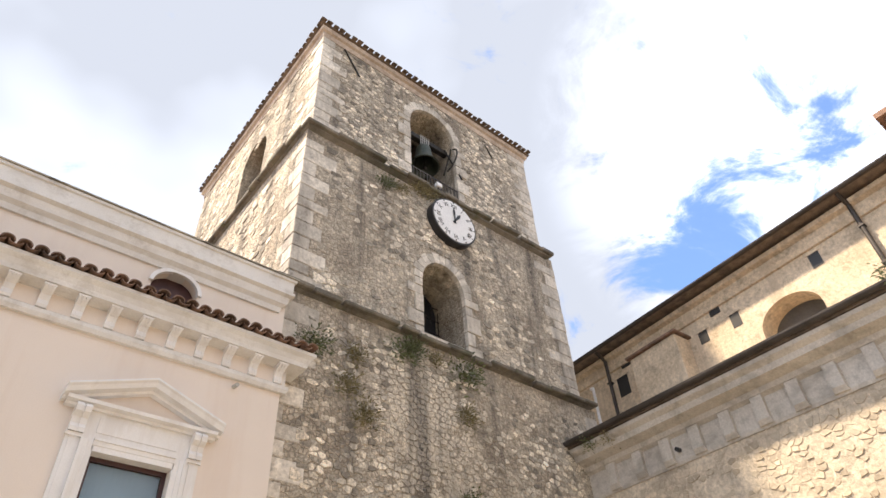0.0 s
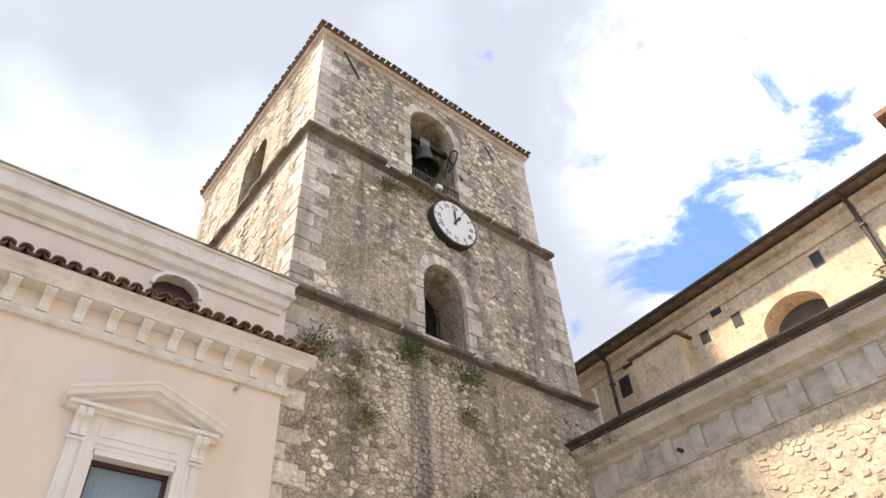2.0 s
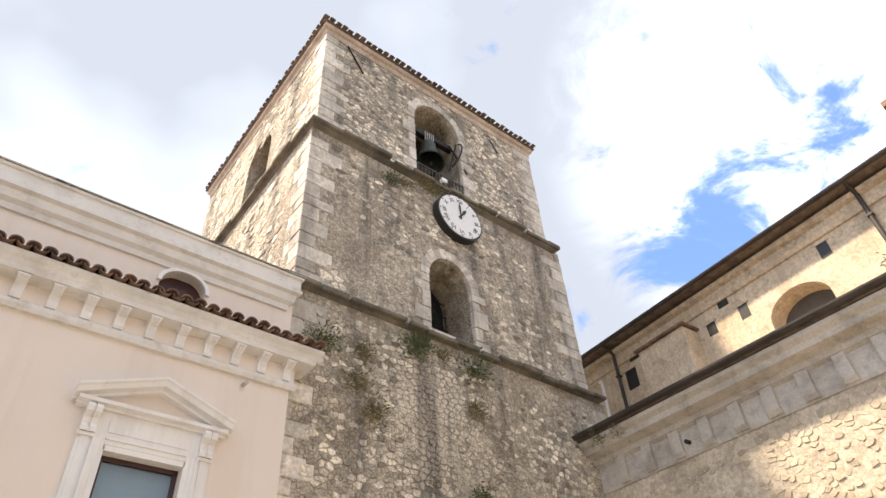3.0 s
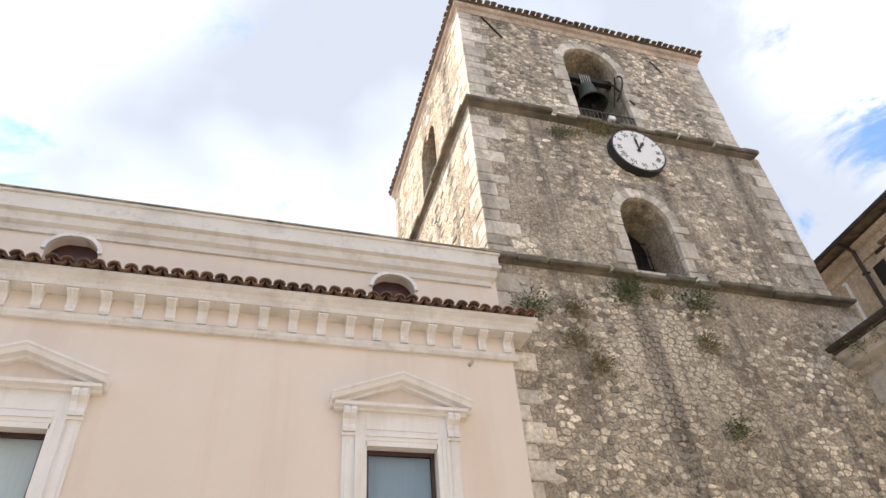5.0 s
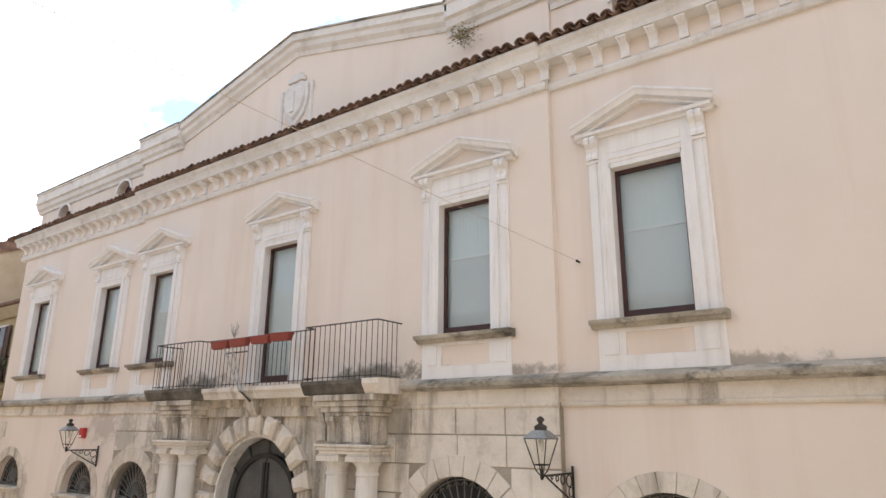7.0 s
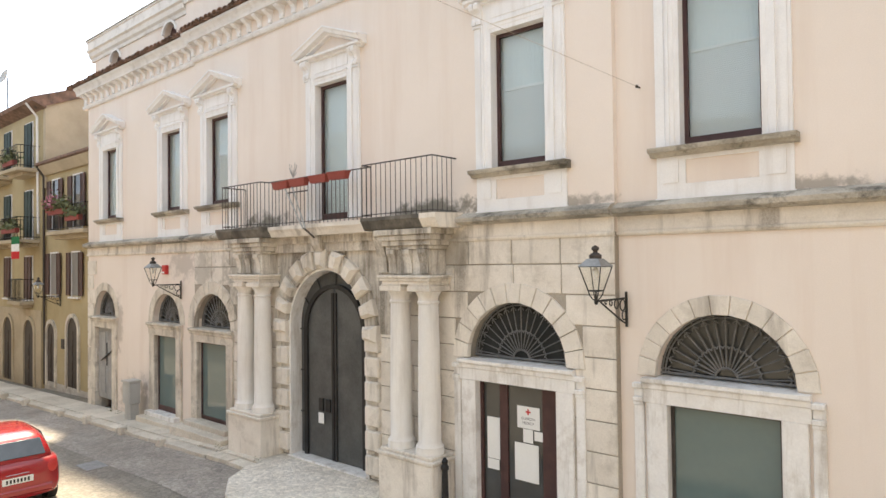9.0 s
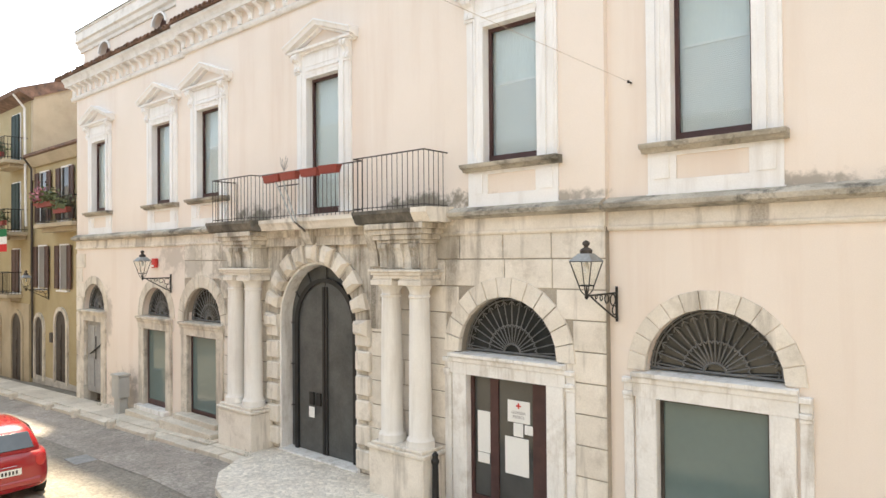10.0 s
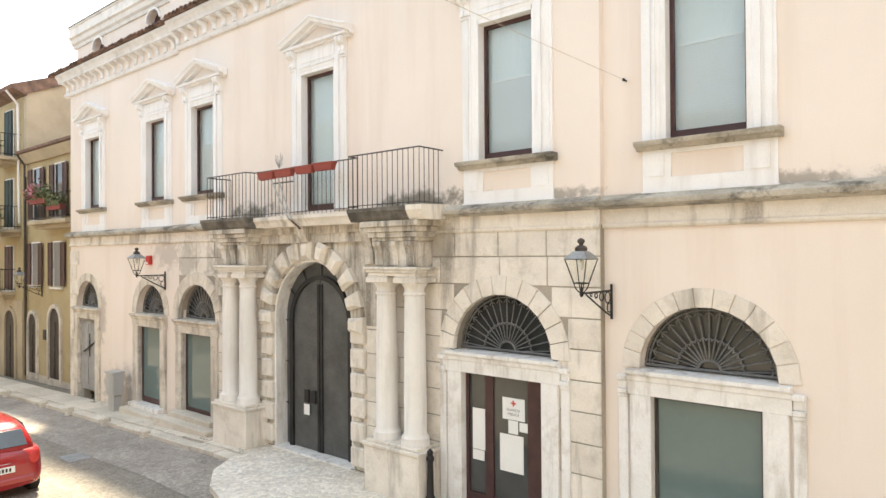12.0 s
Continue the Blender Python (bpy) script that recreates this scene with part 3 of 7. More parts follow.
run_y(bm, [(NAVE_X + 0.05, 15.62), (NAVE_X - 0.07, 15.64), (NAVE_X - 0.12, 15.78), (NAVE_X - 0.04, 15.80), (NAVE_X - 0.05, 16.02), (NAVE_X - 0.2, 16.08), (NAVE_X - 0.22, 16.2), (NAVE_X + 0.05, 16.3)], SOUTH, 12.0)
part("nave_cornice", bm, NAVE, church, "stepped ochre plaster cornice", at=CB @ TURN)
bm = bmesh.new()
run_y(bm, [(NAVE_EAVE, 16.28), (NAVE_EAVE - 0.05, 16.36), (NAVE_EAVE, 16.45), (NAVE_X + 6.0, 18.6), (NAVE_X + 6.0, 18.4), (NAVE_X, 16.30)], SOUTH, 12.0)
part("nave_roof", bm, DARKTILE, church, "brown tiled nave roof with dark eaves", at=CB @ TURN)

# ---- ground ----
COBBLE = surface("grey_cobbles", (0.215, 0.193, 0.158), (0.315, 0.287, 0.24), 0.85, patch=0.5, grain=12, bump=0.5, grime=(0.24, 0.225, 0.2), grime_amount=0.4, setts=0.11)
bm = bmesh.new()
xs = [-400, -60.0, -45, -36, -30, -26, -22, -18, -16, -14, -10, 0, 60, 400]
for a, b in zip(xs, xs[1:]):
    for y0, y1 in ((-400, -60), (-60, -14), (-14, 0.5), (0.5, 12), (12, 400)):
        bm.faces.new([bm.verts.new((x, y, street_level(x) - 0.16)) for x, y in ((a, y0), (b, y0), (b, y1), (a, y1))])
bmesh.ops.remove_doubles(bm, verts=bm.verts[:], dist=0.001)
tagged(part("ground", bm, COBBLE), "worn pale grey cobbled street sloping away", "street", kind="structure")
# unseen wall, added to reflect in the windows and block low front skylight
part("wall_south", boxes((-60, 13.0, -21.6, -21, -2, 11.0)), surface("plain_plaster", (0.34, 0.31, 0.27), (0.42, 0.385, 0.335), grain=20))
tagged(bpy.data.objects["wall_south"], "plain unseen wall added across the street to cut low skylight", "wall", kind="structure")
# unseen block, added to keep skylight off the far houses
part("house_opposite", boxes((-75, -20, -20, -9.6, -3, 10.5)), bpy.data.materials["plain_plaster"])
tagged(bpy.data.objects["house_opposite"], "plain unseen block added to shade the far houses", "wall", kind="structure")

# ---- palazzo: windows ----
def window_meshes(h, balcony):
    """Meshes of one upper window, from its sill's middle on the wall."""
    w, made = HALF, {}
    # moulded jambs and head, one profile each
    edge = [(w - 0.015, 0.11), (w - 0.015, -0.07), (w + 0.06, -0.07), (w + 0.07, -0.08), (w + 0.13, -0.08), (w + 0.13, -0.10), (w + 0.17, -0.10), (w + 0.17, -0.05), (w + 0.215, -0.05), (w + 0.215, -0.065), (w + 0.315, -0.065), (w + 0.315, -0.05), (w + 0.36, -0.05), (w + 0.36, 0.002), (w + 0.1, 0.002), (w + 0.1, 0.11)]
    for s, key in ((-1, "jamb_west"), (1, "jamb_east")):
        bm = bmesh.new()
        bridge(bm, [(s * x, y, 0) for x, y in edge], [(s * x, y, h + 0.13) for x, y in edge])
        made[key] = mesh_of(bm, "jamb", TRIM)
    bm = bmesh.new()
    run_x(bm, [(0.11, h - 0.015), (-0.07, h - 0.015), (-0.07, h + 0.06), (-0.08, h + 0.07), (-0.08, h + 0.132), (-0.10, h + 0.132), (-0.10, h + 0.17), (-0.05, h + 0.17), (-0.05, h + 0.25), (-0.065, h + 0.25), (-0.065, h + 0.47), (-0.05, h + 0.47), (-0.05, h + 0.55), (0.002, h + 0.55), (0.002, h + 0.1), (0.11, h + 0.1)], -w + 0.0, w - 0.0)
    made["window"] = mesh_of(bm, "window", TRIM)
    for s, key in ((-1, "ear_west"), (1, "ear_east")):
        bm = bmesh.new()
        a, b = sorted((s * w, s * (w + 0.36)))
        run_x(bm, [(0.002, h + 0.13), (-0.05, h + 0.13), (-0.05, h + 0.55), (0.002, h + 0.55)], a, b)
        made[key] = mesh_of(bm, "ear", TRIM)
    bm = bmesh.new()
    z = h + 0.54
    run_x(bm, [(0.002, z), (-0.10, z), (-0.11, z + 0.035), (-0.20, z + 0.05), (-0.21, z + 0.10), (0.002, z + 0.11)], -1.08, 1.08)
    rake = [(0.002, 0.0), (-0.12, 0.0), (-0.13, 0.04), (-0.24, 0.055), (-0.27, 0.12), (-0.30, 0.15), (-0.30, 0.18), (0.002, 0.20)]
    for s in (-1, 1):
        bridge(bm, [(s * 1.14, y, z + 0.04 + q) for y, q in rake], [(0, y, z + 0.46 + q) for y, q in rake])
    made["pediment"] = mesh_of(bm, "pediment", TRIM)
    bm = bmesh.new()
    bridge(bm, [(x, -0.015, q) for x, q in ((-1.0, z + 0.1), (1.0, z + 0.1), (0, z + 0.5))], [(x, 0.002, q) for x, q in ((-1.0, z + 0.1), (1.0, z + 0.1), (0, z + 0.5))])
    made["tympanum"] = mesh_of(bm, "tympanum", PEACH)
    bm = bmesh.new()
    scroll = [(-0.05, 0.0), (-0.12, -0.02), (-0.13, 0.04), (-0.10, 0.10), (-0.12, 0.18), (-0.20, 0.24), (-0.22, 0.31), (-0.19, 0.36), (-0.05, 0.36)]
    run_x(bm, [(y, q) for y, q in scroll], -0.10, -0.012)
    run_x(bm, [(y, q) for y, q in scroll], 0.012, 0.10)
    run_x(bm, [(y * 0.85, q) for y, q in scroll], -0.013, 0.013)
    slab(bm, -0.115, 0.115, -0.09, -0.04, -0.07, -0.02)
    made["console"] = mesh_of(bm, "console", TRIM)
    bm = boxes((-w, -w + 0.075, 0.11, 0.17, 0, h), (w - 0.075, w, 0.11, 0.17, 0, h), (-w + 0.075, w - 0.075, 0.11, 0.17, 0, 0.15), (-w + 0.075, w - 0.075, 0.11, 0.17, h - 0.08, h))
    made["window_frame"] = mesh_of(bm, "window_frame", BROWN)
    made["pane"] = mesh_of(boxes((-w + 0.07, w - 0.07, 0.137, 0.145, 0.12, h - 0.07)), "pane", GLASS)
    bm = bmesh.new()
    folds = [(-w - 0.1 + 0.04 * i, 0.24 + 0.003 * (i % 2)) for i in range(34)]
    bridge(bm, [(x, y, -0.1) for x, y in folds] + [(x, y + 0.01, -0.1) for x, y in folds[::-1]], [(x, y, h + 0.1) for x, y in folds] + [(x, y + 0.01, h + 0.1) for x, y in folds[::-1]])
    made["curtain"] = mesh_of(bm, "curtain", CURTAIN)
    bm = bmesh.new()
    for i in range(42):
        q = 0.17 + 0.03 * i
        slat = [(0.213, q), (0.220, q + 0.027), (0.222, q + 0.027), (0.215, q - 0.001)]
        run_x(bm, slat, -w + 0.09, w - 0.09)
    slab(bm, -w + 0.085, w - 0.085, 0.20, 0.24, 1.41, 1.45)
    made["blind"] = mesh_of(bm, "blind", BLIND)
    if not balcony:
        bm = bmesh.new()
        run_x(bm, [(0.0, -0.13), (-0.10, -0.13), (-0.14, -0.08), (-0.20, -0.07), (-0.22, -0.02), (-0.22, -0.002), (0.11, 0.004), (0.11, -0.02), (0.0, -0.02)], -1.0, 1.0)
        made["sill"] = mesh_of(bm, "sill", LEDGE)
        for key, row in (("apron_west", (-0.93, -0.50, -0.03, 0.002, -0.74, -0.12)), ("apron_east", (0.50, 0.93, -0.03, 0.002, -0.74, -0.12)), ("apron_low", (-0.50, 0.50, -0.03, 0.002, -0.74, -0.54)), ("apron_high", (-0.50, 0.50, -0.03, 0.002, -0.19, -0.12)),
                         ("panel_west", (-0.84, -0.60, -0.05, -0.028, -0.52, -0.18)), ("panel_east", (0.60, 0.84, -0.05, -0.028, -0.52, -0.18)), ("apron_foot", (-0.95, 0.95, -0.045, 0.002, -0.80, -0.74))):
            made[key] = mesh_of(boxes(row), key.split("_")[0], TRIM)
    return made


# blue sky mirrored in the east window's glass, painted as a cloth tone
SKYREFLECT = surface("blue_grey_roller_blind", (0.30, 0.40, 0.50), (0.36, 0.47, 0.57), 0.8, speck=0.02, patch=0.6, grain=20, bump=0.01)
plain, tall = window_meshes(HEAD - SILL, False), window_meshes(HEAD - 5.5, True)
BLINDS = (-3.10, -6.43, -16.28)
for c in WINDOWS:
    door = c == BALCONY_DOOR
    set_of = tall if door else plain
    win = part("window", set_of["window"], None, palazzo, "balcony door with white pedimented surround" if door else "upper window with white pedimented surround", at=at_palazzo(c, bay_front(c), 5.5 if door else SILL))
    for key in set_of:
        if key not in ("window", "console", "blind"):
            ob = part(set_of[key].name.split(".")[0], set_of[key], None, win, {"window_frame": "dark brown window frame", "sill": "mossy stone sill", "curtain": "grey-green curtain behind glass"}.get(key, ""))
            if key == "pane":
                ob.visible_shadow = False
            # the east window's curtain carries the painted sky reflection
            if key == "curtain" and c > 0:
                ob.data = ob.data.copy()
                ob.data.materials[0] = SKYREFLECT
    for s in (-1, 1):
        part("console", set_of["console"], None, win, at=pose(s * (HALF + 0.265), 0, (HEAD - 5.5 if door else HEAD - SILL) + 0.20))
    if c in BLINDS:
        part("blind", set_of["blind"], None, win, "lowered white slatted blind")

# attic lunettes
for c in (-3.11, 2.32, -19.55, -23.5):
    bm = bmesh.new()
    curve = arc(c, 11.72, 0.46, 0.38, 180, 0, 14)
    inner = arc(c, 11.72, 0.39, 0.31, 180, 0, 14)
    loop = curve + inner[::-1]
    bridge(bm, [(x, ATTIC - 0.06, z) for x, z in loop], [(x, ATTIC + 0.02, z) for x, z in loop])
    ob = part("lunette", bm, TRIM, palazzo, "small arched attic vent with brown shutter", at=HERE)
    part("shutter", boxes((c - 0.4, c + 0.4, ATTIC + 0.2, ATTIC + 0.24, 11.2, 12.08)), BROWN, ob)

# coat of arms, a plain shield in relief
arms = thing("coat_of_arms", "weathered stucco coat of arms set in the gable", "relief", (-11.55, ATTIC - 0.06, 12.22))
shield = [(-0.40, 0.47), (-0.14, 0.58), (0.0, 0.52), (0.14, 0.58), (0.40, 0.47), (0.46, 0.1), (0.34, -0.33), (0.0, -0.64), (-0.34, -0.33), (-0.46, 0.1)]
bm = bmesh.new()
bridge(bm, [(x, -0.08, z) for x, z in shield], [(x, 0.0, z) for x, z in shield])
part("shield", bm, EAVES, arms, bevel=0.012)
bm = bmesh.new()
inset = [(x * 0.68, z * 0.68) for x, z in shield]
bridge(bm, [(x, -0.15, z) for x, z in inset], [(x * 1.12, -0.079, z * 1.12) for x, z in inset])
part("field", bm, EAVES, arms, bevel=0.012)
part("crest", boxes((-0.28, 0.28, -0.12, 0, 0.57, 0.70)), EAVES, arms, bevel=0.012)
part("crown", boxes((-0.18, 0.18, -0.09, 0, 0.70, 0.80)), EAVES, arms, bevel=0.012)
part("charge", boxes((-0.065, 0.065, -0.19, -0.14, -0.28, 0.28)), EAVES, arms, bevel=0.012)
for s in (-1, 1):
    side = part("side_scroll", boxes((s * 0.53 - 0.05, s * 0.53 + 0.05, -0.06, 0, -0.59, 0.47)), EAVES, arms, bevel=0.012)
    part("foot", boxes((s * 0.53 - 0.085, s * 0.53 + 0.085, -0.09, 0, -0.68, -0.59)), EAVES, side, bevel=0.012)

# ---- palazzo: ground-floor openings ----
FILM = surface("teal_glass_film", (0.125, 0.172, 0.167), (0.14, 0.19, 0.185), 0.06, patch=0.25, grain=8, speck=0.02, bump=0.0, gloss=0.6)
PAPER = surface("white_paper", (0.78, 0.78, 0.76), (0.83, 0.83, 0.81), 0.8, speck=0.02, grain=30, bump=0.02)
RED = surface("red_plastic", (0.46, 0.03, 0.025), (0.55, 0.045, 0.035), 0.5, grain=40, bump=0.02)
OLDWOOD = surface("grey_painted_wood", (0.30, 0.30, 0.30), (0.40, 0.40, 0.39), 0.8, patch=2, grain=30, bump=0.15, streak=(0.2, 0.19, 0.18), streak_amount=0.5, streak_size=(8, 0.5))
DARKGLASS = surface("dark_glass", (0.028, 0.031, 0.031), (0.042, 0.045, 0.044), 0.06, grain=5, bump=0.0, gloss=0.8)
GREYPANE = surface("grey_reflecting_pane", (0.032, 0.033, 0.032), (0.055, 0.057, 0.055), 0.07, patch=0.8, grain=4, bump=0.0, speck=0.05, gloss=0.7)
TEXTINK = surface("dark_grey_ink", (0.10, 0.09, 0.10), (0.14, 0.13, 0.14), 0.8)


FANIRON = surface("grey_fan_iron", (0.13, 0.13, 0.125), (0.21, 0.205, 0.20), 0.6, 0.2, patch=5, grain=60, bump=0.05)


def fan_mesh(r, spokes=17):
    """An iron fan in a half circle: rim, spokes, two rings and a row of petals."""
    bm = bmesh.new()
    rod(bm, (-r, 0, 0.015), (r, 0, 0.015), 0.022, 4)
    for q in (r - 0.02, r * 0.93):
        tube(bm, [(x, 0, z) for x, z in arc(0, 0, q, q, 0, 180, 24)], 0.014, 4)
    lathe_r = r * 0.17
    tube(bm, [(x, 0, z) for x, z in arc(0, 0, lathe_r, lathe_r, 0, 180, 10)], 0.02, 4)
    for i in range(spokes):
        a = math.pi * (i + 0.5) / spokes
        c, s = math.cos(a), math.sin(a)
        rod(bm, (c * lathe_r, 0, s * lathe_r), (c * r, 0, s * r), 0.011, 4)
        for q, size in ((0.46, 0.05), (0.84, 0.055)):
            tube(bm, [(c * r * q - s * size * math.cos(k) * r + c * size * 0.9 * math.sin(k) * r, 0, s * r * q + c * size * math.cos(k) * r + s * size * 0.9 * math.sin(k) * r) for k in (0, math.pi / 3, 2 * math.pi / 3, math.pi)], 0.010, 4)
    return mesh_of(bm, "fan_grille", FANIRON)


WORN = surface("weathered_door_stone", (0.56, 0.51, 0.43), (0.73, 0.68, 0.59), 0.85, patch=1.8, grain=25, bump=0.15, streak=(0.15, 0.13, 0.105), streak_amount=0.7, streak_size=(3.0, 0.3), streak_from=0.51, speck=0.1, grime=(0.19, 0.165, 0.13), grime_amount=0.5)


def doorway(c, r, fill):
    """One arched opening: marble jambs and lintel, fanlight above, glass or wood below."""
    y, base = bay_front(c), street_level(c) + (0.0 if c > -14 else 0.28)
    own = part("doorway", boxes((-r - 0.12, -r + 0.2, -0.07, 0.42, base - 1.0, 2.42), (r - 0.2, r + 0.12, -0.07, 0.42, base - 1.0, 2.42)), WORN if c < -14 else MARBLE, palazzo,
               "arched shopfront with marble jambs and iron fanlight", bevel=0.012, at=at_palazzo(c, y, -0.05))
    bm = bmesh.new()
    run_x(bm, [(0.42, 2.42), (-0.07, 2.42), (-0.07, 2.62), (-0.10, 2.64), (-0.10, 2.70), (-0.16, 2.74), (-0.16, 2.79), (0.42, 2.81)], -r - 0.16, r + 0.16)
    part("lintel", bm, WORN if c < -14 else MARBLE, own)
    part("fan_grille", fan_mesh(r - 0.01), None, own, "black iron fan grille", at=pose(0, 0.20, 2.83))
    bm = bmesh.new()
    half = arc(0, 2.81, r, r, 0, 180, 20)
    bridge(bm, [(x, 0.26, z) for x, z in half], [(x, 0.28, z) for x, z in half])
    part("fanlight_glass", bm, DARKGLASS, own)
    w = r - 0.2
    if fill == "wood":
        bm = boxes((-w, -0.01, 0.08, 0.14, base, 2.42), (0.01, w, 0.08, 0.14, base, 2.42), (-w + 0.1, -0.1, 0.05, 0.09, base + 0.2, 1.1), (0.1, w - 0.1, 0.05, 0.09, base + 0.2, 1.1), (-w + 0.1, -0.1, 0.05, 0.09, 1.3, 2.25), (0.1, w - 0.1, 0.05, 0.09, 1.3, 2.25))
        part("door_leaf", bm, OLDWOOD, own, "grey painted wooden double door")
        bm = bmesh.new()
        rod(bm, (-0.35, 0.02, 1.25), (0.5, 0.02, 1.62), 0.025)
        rod(bm, (0.12, 0.02, 1.1), (0.12, 0.02, 1.9), 0.018)
        part("bar", bm, DARKIRON, own, "iron locking bar")
        return own
    if fill == "doors":
        rows = [(-w, -w + 0.07, 0.08, 0.14, base, 2.42), (0.49, w, 0.08, 0.14, base, 2.42), (-0.40, -0.23, 0.08, 0.14, base, 2.42), (-w + 0.07, -0.40, 0.08, 0.14, base, base + 0.25), (-0.23, 0.49, 0.08, 0.14, base, base + 0.25)]
        part("door_frame", boxes(*rows), BROWN, own, "dark red-brown glazed door frame")
        part("pane", boxes((-w + 0.07, -0.40, 0.11, 0.118, base + 0.25, 2.42), (-0.23, 0.49, 0.11, 0.118, base + 0.25, 2.42)), GREYPANE, own, "grey reflecting glass")
    else:
        part("door_frame", boxes((-w, -w + 0.05, 0.08, 0.14, base, 2.42), (w - 0.05, w, 0.08, 0.14, base, 2.42), (-w + 0.05, w - 0.05, 0.08, 0.14, base, base + 0.16), (-w + 0.05, w - 0.05, 0.08, 0.14, 2.37, 2.42)), BROWN if c < -10 else RAIL, own)
        part("pane", boxes((-w + 0.05, w - 0.05, 0.105, 0.12, base + 0.16, 2.37)), FILM, own, "teal film-covered glass")
    if c > -10:
        for q in (-1, 1):
            a, b = sorted((q * (r + 0.165), q * (r + 0.32)))
            strip_ = part("pilaster", boxes((a, b, -0.045, 0.05, base - 0.6, 2.36)), MARBLE, own, "narrow marble strip", bevel=0.008)
            part("capital", boxes((a - 0.003, b + 0.003, -0.075, 0.05, 2.36, 2.42), (a - 0.003, b + 0.003, -0.095, 0.05, 2.42, 2.49), (a, b, -0.05, 0.05, 2.49, 2.62), (a - 0.003, b + 0.003, -0.115, 0.05, 2.62, 2.70)), MARBLE, strip_, bevel=0.012)
    part("threshold", boxes((-r - 0.05, r + 0.05, -0.25, 0.5, base - 0.5, base)), MARBLE, own, bevel=0.015)
    return own


for (c, r), fill in zip(ARCHES, ("glass", "doors", "glass", "glass", "wood")):
    doorway(c, r, fill)
notice = thing("notice", "white paper notices taped to the glazed door", "notice", (-6.57, -0.12, 0))
n1 = part("sheet", boxes((-0.06, 0.40, 0.098, 0.104, 1.62, 2.00)), PAPER, notice)
cross = boxes((0.156, 0.184, 0.092, 0.097, 1.86, 1.96))
slab(cross, 0.12, 0.156, 0.092, 0.097, 1.896, 1.924)
slab(cross, 0.184, 0.22, 0.092, 0.097, 1.896, 1.924)
part("emblem", cross, RED, n1, "red cross shape")
for line, z, size in (("GUARDIA", 1.77, 0.066), ("MEDICA", 1.695, 0.066)):
    words = bpy.data.curves.new("lettering", "FONT")
    words.body, words.size, words.align_x = line, size, "CENTER"
    ob = new("lettering", words)
    deps = bpy.context.evaluated_depsgraph_get()
    me = bpy.data.meshes.new_from_object(ob.evaluated_get(deps))
    bpy.data.objects.remove(ob)
    me.materials.clear()
    me.materials.append(TEXTINK)
    part("lettering", me, None, n1, at=pose(0.17, 0.095, z, 90, 0, 0))
for x0, x1, z0, z1 in ((0.06, 0.26, 1.38, 1.61), (-0.12, 0.37, 0.71, 1.36), (0.29, 0.47, 1.44, 1.60), (-0.72, -0.44, 0.98, 1.72), (-0.72, -0.46, 0.79, 0.97)):
    sheet = part("sheet", boxes((x0, x1, 0.098, 0.104, z0, z1)), PAPER, notice)

# main gate
G = -11.58
gate = thing("gate", "tall dark iron double gate under a stone arch", "gate", (GATE_X, 0.12, 0))
gate.scale = (1.18, 1, 0.985)
for s in (-1, 1):
    bm = bmesh.new()
    pts = [(0.0, 0.0), (s * 0.8, 0.0), (s * 0.8, 3.0)] + [(s * 0.8 * math.cos(radians(k * 9)), 3.0 + 0.98 * math.sin(radians(k * 9))) for k in range(1, 11)]
    bridge(bm, [(x + s * 0.012, 0.0, z + 0.03) for x, z in pts], [(x + s * 0.012, 0.05, z + 0.03) for x, z in pts])
    leaf = part("leaf", bm, GATE, gate, "dark grey iron gate leaf")
    bm = boxes((min(s * 0.012, s * 0.075), max(s * 0.012, s * 0.075), -0.03, 0.0, 0.03, 3.9))
    part("stile", bm, GATEBAR, leaf)
    if s < 0:
        for x in (-0.40, -0.19):
            part("lock_plate", boxes((x - 0.065, x + 0.065, -0.05, 0.0, 1.12, 1.42)), GATEBAR, leaf, bevel=0.01)
rim = bmesh.new()
outer = [(0.92, 0.0)] + arc(0, 3.0, 0.92, 1.1, 0, 180, 18) + [(-0.92, 0.0)]
inner = [(0.82, 0.0)] + arc(0, 3.0, 0.82, 1.0, 0, 180, 18) + [(-0.82, 0.0)]
for (a, b), (i, j) in zip(zip(outer, outer[1:]), zip(inner, inner[1:])):
    bridge(rim, [(x, -0.05, z) for x, z in (a, b, j, i)], [(x, 0.05, z) for x, z in (a, b, j, i)])
part("gate_rim", rim, GATEBAR, gate)
bm = bmesh.new()
wide = [(1.17, -0.1)] + arc(0, 3.22, 1.17, 1.17, 0, 180, 18) + [(-1.17, -0.1)]
bridge(bm, [(x, 0.06, z) for x, z in wide], [(x, 0.1, z) for x, z in wide])
part("overpanel", bm, GATE, gate)
spans = [((0.92 * math.cos(a), 0.04, 3.0 + 1.1 * math.sin(a)), (1.16 * math.cos(a), 0.04, 3.22 + 1.16 * math.sin(a))) for a in (radians(30 * k) for k in range(1, 6))]
spans += [((q * 0.92, 0.04, z), (q * 1.15, 0.04, z)) for q in (-1, 1) for z in (1.0, 2.0, 3.0)]
for a, b in spans:
    bm = bmesh.new()
    rod(bm, a, b, 0.02, 4)
    part("gate_bar", bm, GATEBAR, gate)
part("paper", boxes((-0.46, -0.29, -0.056, -0.052, 0.84, 1.09)), PAPER, gate, "white paper slip")
tagged(part("step", boxes((GATE_X - 1.36, GATE_X + 1.36, -0.2, 0.7, -0.5, 0.02)), MARBLE), "worn stone threshold before the gate", "step")

